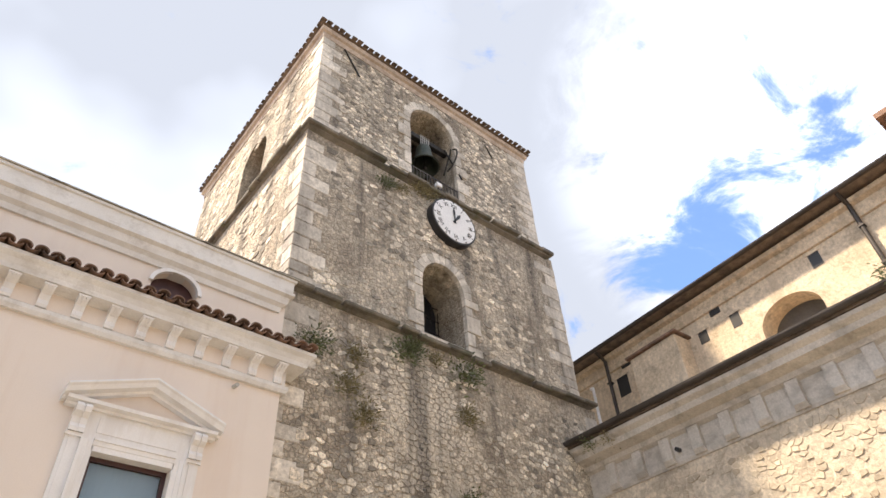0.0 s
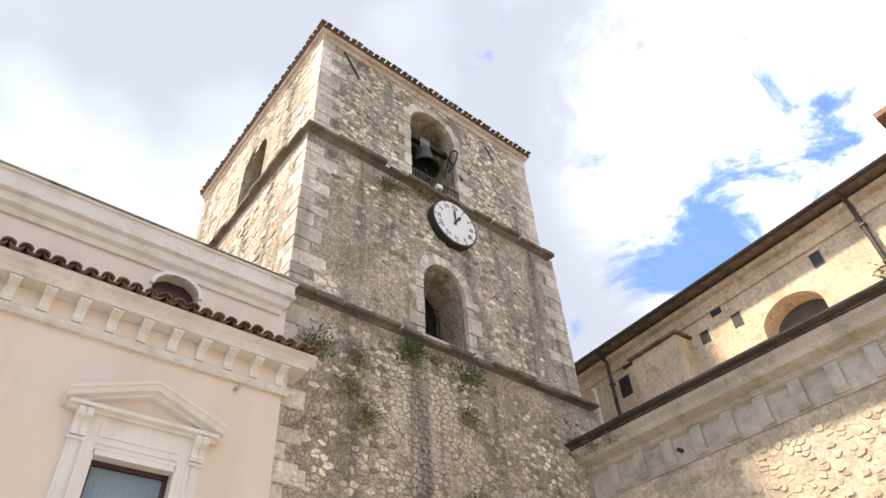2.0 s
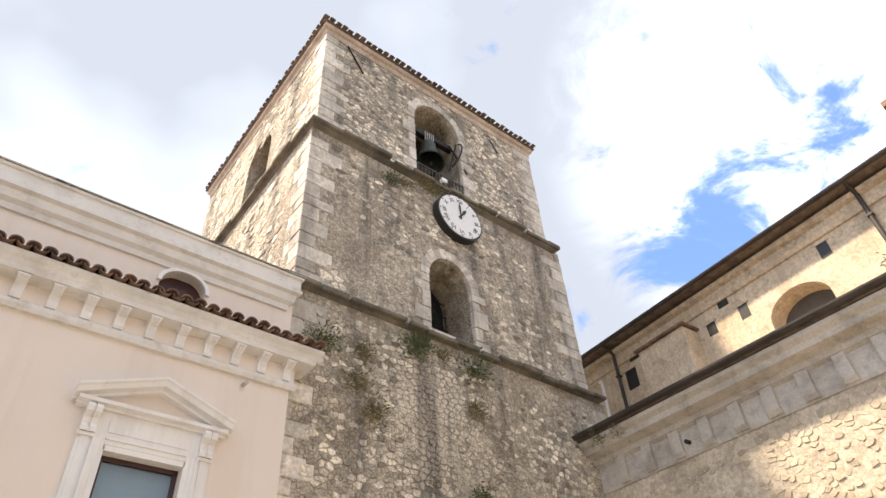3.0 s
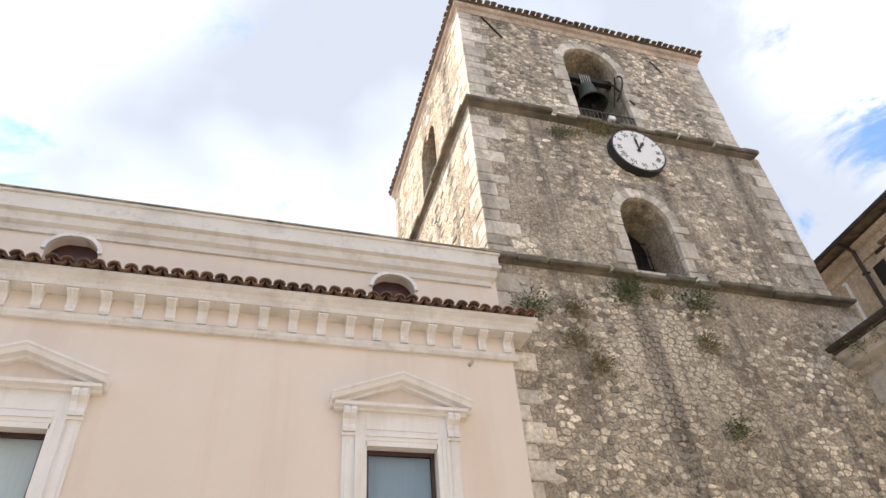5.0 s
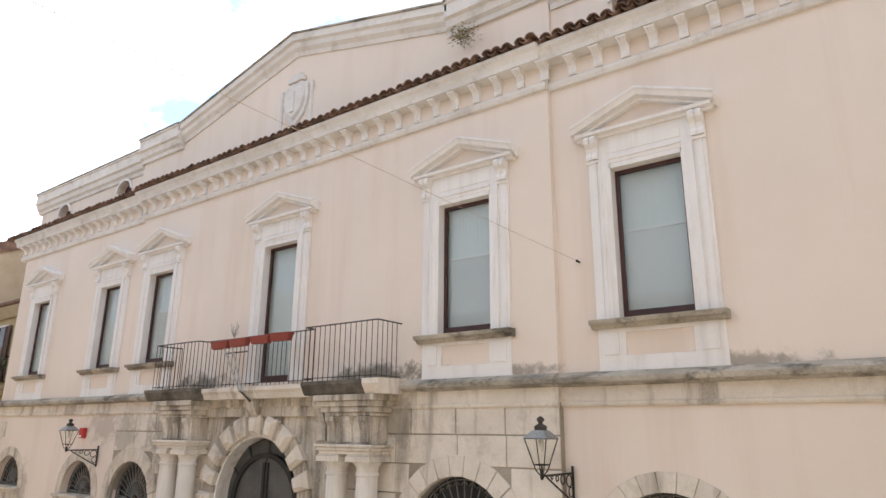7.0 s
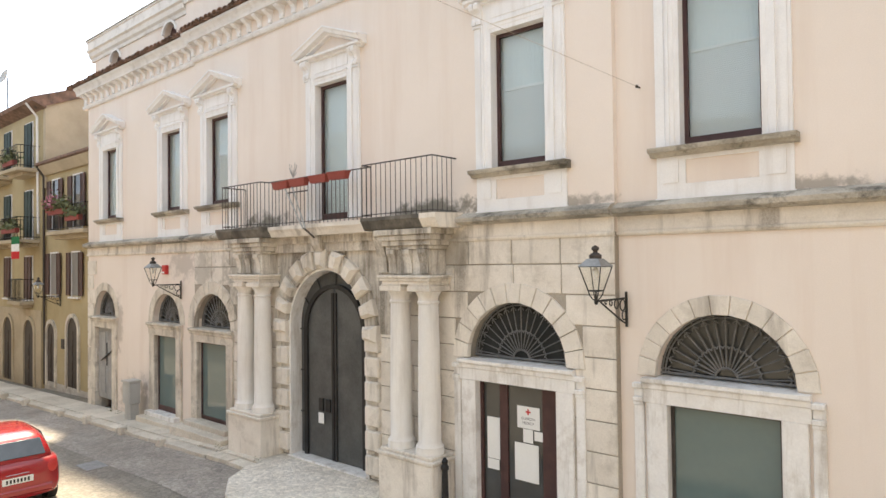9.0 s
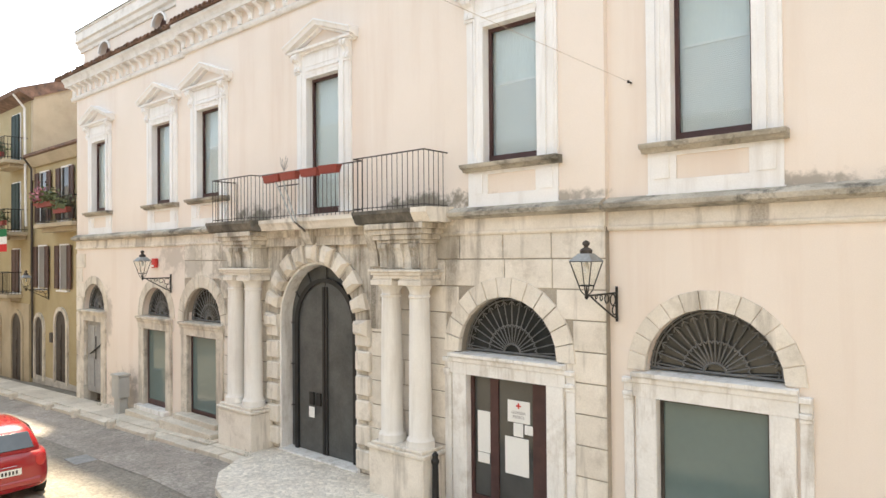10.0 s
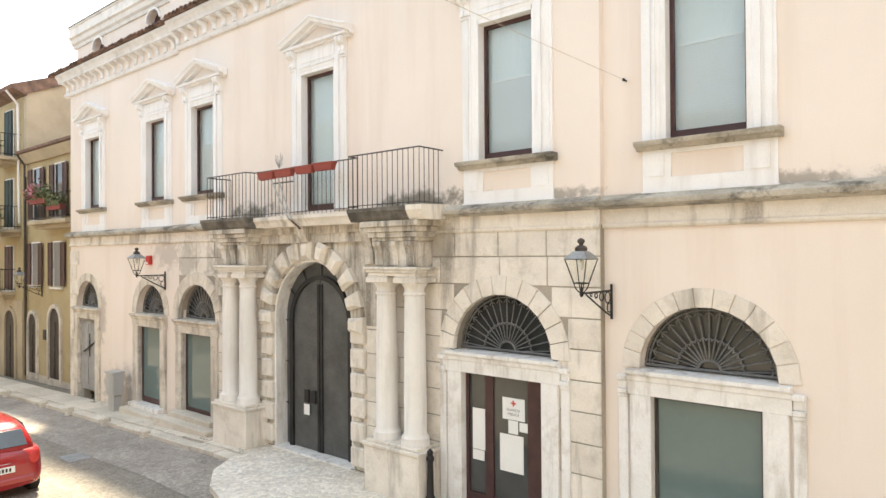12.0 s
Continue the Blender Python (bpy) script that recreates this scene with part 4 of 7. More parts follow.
# rusticated arch round the gate
portal = thing("portal", "stone portal with paired columns, rusticated arch and entablature", "portal", (G, -0.12, 0))
bm = bmesh.new()
DX, RING = GATE_X - G, 1.37
lining_out = [(DX + RING + 0.03, -0.1)] + arc(DX, 3.04, RING + 0.03, RING + 0.03, 0, 180, 20) + [(DX - RING - 0.03, -0.1)]
lining_in = [(DX + RING - 0.05, -0.1)] + arc(DX, 3.04, RING - 0.05, RING - 0.05, 0, 180, 20) + [(DX - RING + 0.05, -0.1)]
for (a, b), (i, j) in zip(zip(lining_out, lining_out[1:]), zip(lining_in, lining_in[1:])):
    bridge(bm, [(x, -0.02, z) for x, z in (a, b, j, i)], [(x, 0.44, z) for x, z in (a, b, j, i)])
part("archivolt", bm, MARBLE, portal, "smooth pale arch lining")


def wedge(r0, r1, step, deep, cut):
    """A rusticated arch stone round angle 0, on the +x side, its face cut to a blunt point."""
    a = radians(step / 2)
    pts = [(r0 * math.cos(a), -r0 * math.sin(a)), (r1 * math.cos(a), -r1 * math.sin(a)), (r1 * math.cos(a), r1 * math.sin(a)), (r0 * math.cos(a), r0 * math.sin(a))]
    mid = (sum(p[0] for p in pts) / 4, sum(p[1] for p in pts) / 4)
    bm = bmesh.new()
    rings = [[(x, 0.04, z) for x, z in pts], [(x, -deep, z) for x, z in pts], [(mid[0] + (x - mid[0]) * cut, -deep * 1.7, mid[1] + (z - mid[1]) * cut) for x, z in pts]]
    vs = [[bm.verts.new(p) for p in r] for r in rings]
    for lo, hi in zip(vs, vs[1:]):
        for i in range(4):
            bm.faces.new((lo[i], lo[(i + 1) % 4], hi[(i + 1) % 4], hi[i]))
    bm.faces.new(vs[-1])
    bm.faces.new(vs[0][::-1])
    return mesh_of(bm, "arch_stone", ASHLAR)


bm = bmesh.new()
panel(bm, -1.9, 2.3, 3.04, 4.78, -0.03, 0.04, [(DX - 1.4, DX + 1.4, 3.04, 3.04, 1.4)])
part("spandrel", bm, STAINED, portal, "rain-stained brown spandrel over the arch")
big, small = wedge(RING, 1.80, 11.2, 0.14, 0.58), wedge(RING, 1.77, 6.6, 0.045, 0.95)
small.materials[0] = STAINED
for k in range(21):
    part("arch_stone", big if k % 2 == 0 else small, None, portal, at=Matrix.Translation((DX, 0, 3.04)) @ Matrix.Rotation(-radians(9 * k), 4, "Y"))
bm = boxes((RING, 1.80, -0.12, 0.04, 0, 0.41))
jb = mesh_of(bm, "jamb_stone", ASHLAR, bevel=0.03)
bm = boxes((RING, 1.70, -0.03, 0.04, 0, 0.10))
js = mesh_of(bm, "jamb_stone", STAINED, bevel=0.01)
for s in (1, -1):
    for k in range(6):
        for me, z in ((jb, 0.10 + k * 0.51), (js, 0.51 + k * 0.51)):
            m = Matrix.Translation((DX, 0, z)) if s == 1 else Matrix.Translation((DX - RING - (1.80 if me is jb else 1.70), 0, z))
            if z < 2.9:
                part("jamb_stone", me, None, portal, at=m)

COLUMN = surface("smooth_grey_column_stone", (0.74, 0.715, 0.675), (0.82, 0.80, 0.76), 0.75, speck=0.03, patch=1.2, grain=30, bump=0.05, streak=(0.45, 0.41, 0.35), streak_amount=0.35, streak_size=(4, 0.4))
bm = bmesh.new()
lathe(bm, [(0.27, 0), (0.27, 0.07), (0.26, 0.10), (0.265, 0.14), (0.235, 0.17), (0.225, 0.20), (0.212, 0.22), (0.213, 0.9), (0.205, 1.7), (0.19, 2.7), (0.186, 2.76), (0.21, 2.78), (0.21, 2.81), (0.188, 2.83), (0.19, 2.9), (0.235, 2.97), (0.25, 3.0)], n=24)
shaft = mesh_of(bm, "column", COLUMN, smooth=True)
bm = boxes((-0.29, 0.29, -0.29, 0.29, 0, 0.10), (-0.27, 0.27, -0.27, 0.27, 0.10, 0.13))
capital = mesh_of(bm, "capital", ASHLAR, bevel=0.01)
for s in (-1, 1):
    cx = 2.91 if s > 0 else -2.52
    for d in (-0.37, 0.37):
        col = part("column", shaft, None, portal, "smooth round stone column", at=pose(cx + d, -0.34, 0.97))
        part("capital", capital, None, col, at=pose(0, 0, 3.0))
    low = street_level(G + cx)
    bm = boxes((cx - 0.72, cx + 0.70, -0.64, 0.04, low - 0.5, 0.84))
    ped = part("pedestal", bm, ASHLAR, portal, "broad weathered stone pedestal", bevel=0.02)
    part("pedestal_cap", boxes((cx - 0.75, cx + 0.73, -0.67, 0.04, 0.84, 0.91), (cx - 0.68, cx + 0.66, -0.62, 0.04, 0.91, 0.97)), ASHLAR, ped, bevel=0.012)
    block_ = part("entablature", boxes((cx - 0.54, cx + 0.54, -0.47, 0.04, 4.27, 4.76)), STAINED, portal, "weathered stone entablature block over the columns", bevel=0.012)
    for name, rows in (("architrave", ((0.62, 0.60, 4.10, 4.16), (0.66, 0.63, 4.16, 4.22), (0.70, 0.66, 4.22, 4.27))), ("cornice", ((0.58, 0.53, 4.76, 4.83), (0.64, 0.58, 4.83, 4.93), (0.70, 0.63, 4.93, 5.03), (0.76, 0.69, 5.03, 5.138)))):
        for wide, out, z0, z1 in rows:
            part(name, boxes((cx - wide, cx + wide, -out, 0.04, z0, z1)), ASHLAR if name == "architrave" else STAINED, block_, bevel=0.01)
    for d in (-0.41, 0.0, 0.41):
        bm = bmesh.new()
        run_x(bm, [(-0.46, 4.30), (-0.50, 4.31), (-0.51, 4.50), (-0.54, 4.62), (-0.58, 4.68), (-0.58, 4.755), (-0.46, 4.755)], cx + d - 0.10, cx + d + 0.10)
        part("bracket", bm, STAINED, block_)
bm = boxes((-1.9, 1.94, -0.14, 0.04, 4.78, 5.14), (-1.9, 1.94, -0.20, 0.04, 4.98, 5.14))
for s in (-1, 1):
    run_x(bm, [(0.02, 4.3), (-0.13, 4.32), (-0.16, 4.62), (-0.24, 4.86), (-0.3, 5.0), (-0.3, 5.14), (0.02, 5.14)], DX + s * 2.0 - 0.12, DX + s * 2.0 + 0.12)
run_x(bm, [(0.02, 4.80), (-0.22, 4.80), (-0.30, 4.92), (-0.36, 5.14), (0.02, 5.14)], DX - 0.14, DX + 0.14)
part("frieze", bm, STAINED, portal, "stone frieze with brackets and keystone")

# balcony with its rail
balcony = thing("balcony", "stone balcony over the portal with thin iron railing", "balcony", (G, -0.12, 5.14))
for s in (-1, 1):
    cx = 2.85 if s > 0 else -2.6
    bm = bmesh.new()
    run_x(bm, [(0.04, 0.0), (-0.66, 0.0), (-0.70, 0.04), (-0.76, 0.16), (-0.78, 0.18), (-0.78, 0.25), (0.04, 0.28)], cx - 0.96, cx + (0.62 if s > 0 else 0.96))
    part("side_slab", bm, BLACKLEDGE, balcony, "blackened balcony end slab")
bm = bmesh.new()
run_x(bm, [(0.04, 0.0), (-0.67, 0.0), (-0.71, 0.05), (-0.785, 0.17), (-0.785, 0.26), (0.04, 0.285)], 3.47, 3.86)
part("end_stone", bm, ASHLAR, balcony, "pale stone at the end of the balcony")
bm = bmesh.new()
run_x(bm, [(0.04, 0.0), (-0.44, 0.0), (-0.48, 0.10), (-0.53, 0.16), (-0.53, 0.24), (0.04, 0.28)], -1.72, 1.82)
part("middle_slab", bm, ASHLAR, balcony, "pale stone balcony slab")
turns = [(-3.38, -0.02), (-3.38, -0.68), (-1.70, -0.68), (-1.70, -0.45), (1.84, -0.45), (1.84, -0.68), (3.72, -0.68), (3.72, -0.02)]
top = bmesh.new()
tube(top, [(x, y, 1.30) for x, y in turns], 0.014, 6)
part("top_rail", top, RAIL, balcony)
low = bmesh.new()
tube(low, [(x, y, 0.315) for x, y in turns], 0.008, 4)
part("bottom_rail", low, RAIL, balcony)
bm = bmesh.new()
rod(bm, (0, 0, 0.26), (0, 0, 1.30), 0.0075, 5)
bar = mesh_of(bm, "baluster", RAIL)
for (ax, ay), (bx, by) in zip(turns, turns[1:]):
    n = max(2, round(math.hypot(bx - ax, by - ay) / 0.135))
    for k in range(n):
        part("baluster", bar, None, balcony, at=pose(ax + (bx - ax) * k / n, ay + (by - ay) * k / n, 0))

POT = surface("terracotta_plastic", (0.21, 0.04, 0.028), (0.28, 0.06, 0.042), 0.7, grain=40, bump=0.05, streak=(0.25, 0.09, 0.06), streak_amount=0.4)
bm = bmesh.new()
bridge(bm, [(x, y, 0) for x, y in ((-0.26, -0.06), (0.26, -0.06), (0.26, 0.06), (-0.26, 0.06))], [(x, y, 0.14) for x, y in ((-0.29, -0.08), (0.29, -0.08), (0.29, 0.08), (-0.29, 0.08))])
slab(bm, -0.30, 0.30, -0.09, 0.09, 0.13, 0.165)
box_mesh = mesh_of(bm, "planter_box", POT, bevel=0.008)
for k, x in enumerate((-1.38, -0.74, -0.02, 0.62)):
    ob = part("planter_box", box_mesh, POT, at=pose(G + x + 0.33, -0.12 - 0.45 - 0.09, 6.23 + 0.012 * k, 0, -1.2 + k * 0.8, 0))
    tagged(ob, "long terracotta flower box hung on the balcony rail", "planter", "flower boxes on the rail")
GREYBOX = surface("grey_fibreglass", (0.42, 0.42, 0.40), (0.50, 0.50, 0.48), 0.7, grain=40, bump=0.04, streak=(0.3, 0.29, 0.27), streak_amount=0.4)
holder = thing("flag_holder", "bare white flag poles crossed against the balcony rail", "flag holder", (G - 0.62, -0.66, 5.4))
for a, b in (((-0.42, 0, 0.98), (0.42, -0.05, -0.12)), ((-0.12, 0, 1.0), (0.50, -0.05, -0.12))):
    bm = bmesh.new()
    rod(bm, a, b, 0.019)
    part("pole", bm, GREYBOX, holder)
bm = bmesh.new()
rod(bm, (-0.2, 0, 0.72), (0.5, 0, 0.72), 0.015)
part("brace", bm, RAIL, holder)
bm = bmesh.new()
rod(bm, (0.44, -0.05, -0.1), (0.62, 0.1, -0.32), 0.022)
part("socket", bm, RAIL, holder)
bm = bmesh.new()
for k in range(14):
    a = 2.4 * k
    rod(bm, (0.0, 0, 1.05), (0.1 * math.cos(a), 0.08 * math.sin(a), 1.12 + 0.02 * k), 0.006, 4)
part("dry_stems", bm, OLDWOOD, holder)


# ---- street lanterns ----
LAMPGLASS = clear_glass("lantern_glass", (0.97, 0.97, 0.95))
LAMPGLASS.node_tree.nodes["Principled BSDF"].inputs["IOR"].default_value = 1.12
ZINC = surface("grey_zinc_sheet", (0.22, 0.225, 0.225), (0.33, 0.335, 0.33), 0.55, 0.2, patch=6, grain=40, bump=0.05)


def lantern(x, y, z, arm=0.95):
    """A four-sided lantern that stands on the tip of a scrolled triangular bracket."""
    own = thing("wall_lantern", "black iron wall lantern on a scrolled bracket", "lantern", (x, y, z), group="wall lanterns along the facade")
    bm = bmesh.new()
    rod(bm, (0, 0, 0), (0, -arm, 0), 0.017)
    rod(bm, (0, -0.02, -0.44), (0, -0.02, 0.10), 0.022)
    tube(bm, [(0, -arm * 0.86 * k / 10, -0.40 + 0.38 * (k / 10) ** 1.6 + 0.05 * math.sin(math.pi * k / 10)) for k in range(11)], 0.014, 5)
    for cy, cz, r, a0, a1 in ((0.15, -0.10, 0.085, 60, 420), (0.36, -0.075, 0.065, 40, 400), (0.54, -0.05, 0.04, 30, 380), (0.10, -0.26, 0.07, 100, 430), (0.70, -0.03, 0.028, 0, 330)):
        tube(bm, [(0, yy, zz) for yy, zz in arc(-cy * arm, cz, r, r, a0, a1, 14)], 0.010, 5)
    part("bracket", bm, DARKIRON, own, "scrolled iron bracket")
    top, low = 0.50, 0.15
    corners = [(-1, -1), (1, -1), (1, 1), (-1, 1)]
    bm = bmesh.new()
    for i, (a, b) in enumerate(corners):
        n = corners[(i + 1) % 4]
        tube(bm, [(a * q, -arm + b * q, h) for q, h in ((0.012, 0.01), (0.04, 0.04), (0.065, 0.09), (0.08, low), (0.172, top))], 0.0085, 4)
        for q, h in ((0.08, low), (0.172, top)):
            rod(bm, (a * q, -arm + b * q, h), (n[0] * q, -arm + n[1] * q, h), 0.010, 4)
    lathe(bm, [(0.015, -0.05), (0.03, -0.02), (0.025, 0.03), (0.012, 0.10), (0.012, 0.16)], (0, -arm, 0), 8)
    part("cage", bm, DARKIRON, own)
    for i, (a, b) in enumerate(corners):
        n = corners[(i + 1) % 4]
        face = [(a * 0.076, -arm + b * 0.076, low + 0.01), (n[0] * 0.076, -arm + n[1] * 0.076, low + 0.01), (n[0] * 0.166, -arm + n[1] * 0.166, top - 0.01), (a * 0.166, -arm + b * 0.166, top - 0.01)]
        bm = bmesh.new()
        bridge(bm, face, [(x * 0.98, -arm + (y + arm) * 0.98, z) for x, y, z in face])
        part("glass", bm, LAMPGLASS, own).visible_shadow = False
    bm = bmesh.new()
    bridge(bm, [(a * 0.185, -arm + b * 0.185, top) for a, b in corners], [(a * 0.085, -arm + b * 0.085, top + 0.11) for a, b in corners])
    cap = part("cap", bm, ZINC, own, "four-sided grey sheet cap")
    bm = bmesh.new()
    lathe(bm, [(0.085, top + 0.105), (0.09, top + 0.16), (0.06, top + 0.185), (0.03, top + 0.20), (0.03, top + 0.215), (0.055, top + 0.245), (0.05, top + 0.275), (0.012, top + 0.30)], (0, -arm, 0), 12)
    part("finial", bm, RAIL, cap, "iron crown with ball finial", smooth=True)
    bm = bmesh.new()
    lathe(bm, [(0.02, top - 0.17), (0.04, top - 0.12), (0.04, top - 0.05), (0.02, top - 0.01)], (0, -arm, 0), 10)
    part("bulb", bm, PAPER, own)


lantern(-4.55, -0.02, 3.92, 0.98)
lantern(-18.6, -0.02, 3.96, 0.85)

# small things on the wall and by it
box = thing("alarm_box", "small red alarm box on the plaster", "alarm", (-19.55, 0, 4.25))
part("case", boxes((-0.12, 0.12, -0.11, 0.0, 0, 0.28)), RED, box, bevel=0.015)
part("strobe", boxes((-0.06, 0.06, -0.13, -0.105, 0.03, 0.08)), PAPER, box)
cab = thing("utility_cabinet", "grey utility cabinet on a concrete plinth by the wall", "cabinet", (-21.05, -0.42, street_level(-21) + 0.0))
part("plinth", boxes((-0.19, 0.19, -0.13, 0.15, -0.2, 0.45)), GREYBOX, cab, bevel=0.02)
body = part("case", boxes((-0.25, 0.25, -0.17, 0.17, 0.45, 1.12)), GREYBOX, cab, bevel=0.02)
part("door", boxes((-0.21, 0.21, -0.185, -0.165, 0.5, 1.05)), GREYBOX, body)
part("lid", boxes((-0.27, 0.27, -0.2, 0.19, 1.12, 1.18)), GREYBOX, body)
post = thing("bollard", "short dark iron bollard beside the pedestal", "bollard", (-7.86, -0.55, 0))
bm = bmesh.new()
lathe(bm, [(0.09, -0.2), (0.09, 0.1), (0.065, 0.14), (0.055, 0.75), (0.075, 0.78), (0.075, 0.82), (0.05, 0.86), (0.06, 0.92), (0.02, 0.98)], n=14)
part("shaft", bm, DARKIRON, post, smooth=True)
hook = thing("cable_hook", "iron hook in the wall with a slack cable", "hook", (-4.29, 0, 7.14))
bm = bmesh.new()
rod(bm, (0, 0.0, 0), (0, -0.09, 0), 0.014)
lathe(bm, [(0.018, -0.02), (0.022, 0.0), (0.018, 0.02)], (0, -0.1, 0), 8)
part("peg", bm, DARKIRON, hook)
stub = thing("pipe_stub", "short clay pipe stub under the cornice", "pipe", (3.62, 0, 10.18))
bm = bmesh.new()
rod(bm, (0, 0.02, 0), (0, -0.16, -0.03), 0.035, 10)
part("pipe", bm, GREYBOX, stub)
cable = thing("cable", "thin slack cable strung across the street", "cable", (-4.29, -0.1, 7.14))
bm = bmesh.new()
tube(bm, [(-0.45 * k / 12, -20.88 * k / 12, 0.86 * k / 12 - 0.25 * math.sin(math.pi * k / 12)) for k in range(13)], 0.003, 5)
part("strand", bm, surface("faded_cable", (0.40, 0.34, 0.27), (0.5, 0.43, 0.35)), cable)

# ---- tower: clock, bell, grilles ----
WHITE = surface("clock_enamel", (0.80, 0.80, 0.80), (0.85, 0.85, 0.85), 0.4, patch=2, grain=40, bump=0.01)
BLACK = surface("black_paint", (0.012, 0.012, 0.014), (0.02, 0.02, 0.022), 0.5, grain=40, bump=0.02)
BRONZE = surface("green_bronze", (0.06, 0.075, 0.065), (0.11, 0.125, 0.11), 0.5, 0.6, patch=3, grain=30, bump=0.08, streak=(0.17, 0.2, 0.18), streak_amount=0.5)
clock = thing("tower_clock", "round white clock with black Roman numerals in a deep drum", "clock", (9.12, TF, 17.28))


def disc(bm, r, y0, y1, n=40):
    ring0 = [(r * math.cos(2 * math.pi * i / n), y0, r * math.sin(2 * math.pi * i / n)) for i in range(n)]
    bridge(bm, ring0, [(x, y1, z) for x, _, z in ring0])


R0 = 0.80
bm = bmesh.new()
disc(bm, R0, -0.24, 0.02)
part("drum", bm, BLACK, clock, "dark metal drum", smooth=True)
bm = bmesh.new()
disc(bm, R0 - 0.05, -0.255, -0.23)
face = part("dial", bm, WHITE, clock, "white enamel dial")
mark = mesh_of(boxes((-0.02, 0.02, -0.262, -0.254, -0.02, 0.02)), "hour_mark", BLACK)
for k in range(12):
    a = math.radians(30 * k)
    part("hour_mark", mark, None, face, at=pose((R0 - 0.085) * math.sin(a), 0, (R0 - 0.085) * math.cos(a)))
for k, numeral in enumerate(("XII", "I", "II", "III", "IIII", "V", "VI", "VII", "VIII", "IX", "X", "XI")):
    words = bpy.data.curves.new("numeral", "FONT")
    words.body, words.size, words.align_x, words.align_y, words.extrude, words.offset = numeral, 0.19, "CENTER", "CENTER", 0.002, 0.001
    ob = new("numeral", words)
    me = bpy.data.meshes.new_from_object(ob.evaluated_get(bpy.context.evaluated_depsgraph_get()))
    bpy.data.objects.remove(ob)
    me.materials.clear()
    me.materials.append(BLACK)
    a = 30 * k
    part("numeral", me, None, face, at=Matrix.Translation((0.575 * math.sin(radians(a)), -0.26, 0.575 * math.cos(radians(a)))) @ Matrix.Rotation(radians(a), 4, "Y") @ Matrix.Rotation(radians(90), 4, "X"))
for long, wide, a in ((0.40, 0.045, 33), (0.52, 0.03, 358)):
    bm = bmesh.new()
    pts = [(-wide, -0.1), (wide, -0.1), (wide * 0.5, 0.02), (wide * 1.2, long * 0.7), (0, long), (-wide * 1.2, long * 0.7), (-wide * 0.5, 0.02)]
    bridge(bm, [(x, -0.282, z) for x, z in pts], [(x, -0.272, z) for x, z in pts])
    part("pointer", bm, BLACK, clock, at=Matrix.Rotation(radians(a), 4, "Y"))

bell = thing("bell", "weathered green bronze bell hung in the tower opening", "bell", (8.72, 0.9, 20.0))
bm = bmesh.new()
lathe(bm, [(0.02, 0.95), (0.14, 0.94), (0.22, 0.88), (0.25, 0.78), (0.27, 0.55), (0.31, 0.35), (0.39, 0.16), (0.48, 0.03), (0.50, 0.0), (0.46, -0.01), (0.36, 0.12), (0.28, 0.34), (0.22, 0.8)][::-1], n=28)
part("body", bm, BRONZE, bell, smooth=True)
bm = boxes((-0.9, 1.3, -0.09, 0.09, 1.12, 1.32), (-0.14, 0.14, -0.06, 0.06, 0.92, 1.12))
part("headstock", bm, DARKIRON, bell, "dark wooden and iron headstock", bevel=0.015)
bm = bmesh.new()
for i in range(5):
    rod(bm, (-0.16 + 0.08 * i, -0.08, 0.9), (-0.16 + 0.08 * i, -0.10, 1.36), 0.018, 6)
part("straps", bm, GREYBOX, bell)
bm = bmesh.new()
rod(bm, (0, 0, 0.7), (0.03, 0, 0.02), 0.025)
lathe(bm, [(0.02, -0.1), (0.06, -0.05), (0.06, 0.0), (0.02, 0.05)], (0.03, 0, 0), 10)
part("clapper", bm, DARKIRON, bell)
bm = bmesh.new()
tube(bm, [(0.85 + 0.02 * k, -0.1 - 0.55 * math.cos(radians(k * 12)), 0.62 + 0.62 * math.sin(radians(k * 12))) for k in range(-6, 18)], 0.028, 6)
rod(bm, (0.78, -0.15, 1.2), (1.1, -0.5, -0.3), 0.03)
rod(bm, (0.72, -0.1, 0.0), (0.95, -0.3, 1.25), 0.025)
part("ringing_gear", bm, DARKIRON, bell, "curved iron ringing gear")
fence = thing("belfry_rail", "grey iron rail across the bell opening", "railing", (8.76, 0.44, 18.42))
bm = boxes((-0.88, 0.88, -0.015, 0.015, 0.60, 0.64), (-0.88, 0.88, -0.012, 0.012, 0.1, 0.13))
part("rails", bm, RAIL, fence)
bm = boxes((-0.014, 0.014, -0.012, 0.012, 0.0, 0.66))
bar = mesh_of(bm, "bar", RAIL)
for k in range(14):
    part("bar", bar, None, fence, at=pose(-0.84 + 0.129 * k, 0, 0))
lamp = thing("floodlight", "small white floodlight on the belfry rail", "floodlight", (8.78, 0.36, 18.52))
part("case", boxes((-0.1, 0.1, -0.08, 0.08, 0.1, 0.26)), WHITE, lamp, bevel=0.02)
part("foot", boxes((-0.02, 0.02, -0.02, 0.02, -0.1, 0.1)), RAIL, lamp)
horn = thing("horn_loudspeaker", "dark grey horn loudspeaker in the side opening of the tower", "loudspeaker", (4.95, 4.5, 18.85))
bm = bmesh.new()
lathe(bm, [(0.17, 0.0), (0.11, 0.08), (0.06, 0.18), (0.05, 0.3), (0.07, 0.32), (0.07, 0.40)], n=20)
part("horn", bm, RAIL, horn, smooth=True, at=Matrix.Rotation(radians(90), 4, "Y") @ Matrix.Translation((0, 0, -0.3)))
part("mount", boxes((-0.05, 0.05, -0.03, 0.03, -0.4, 0.0)), RAIL, horn)
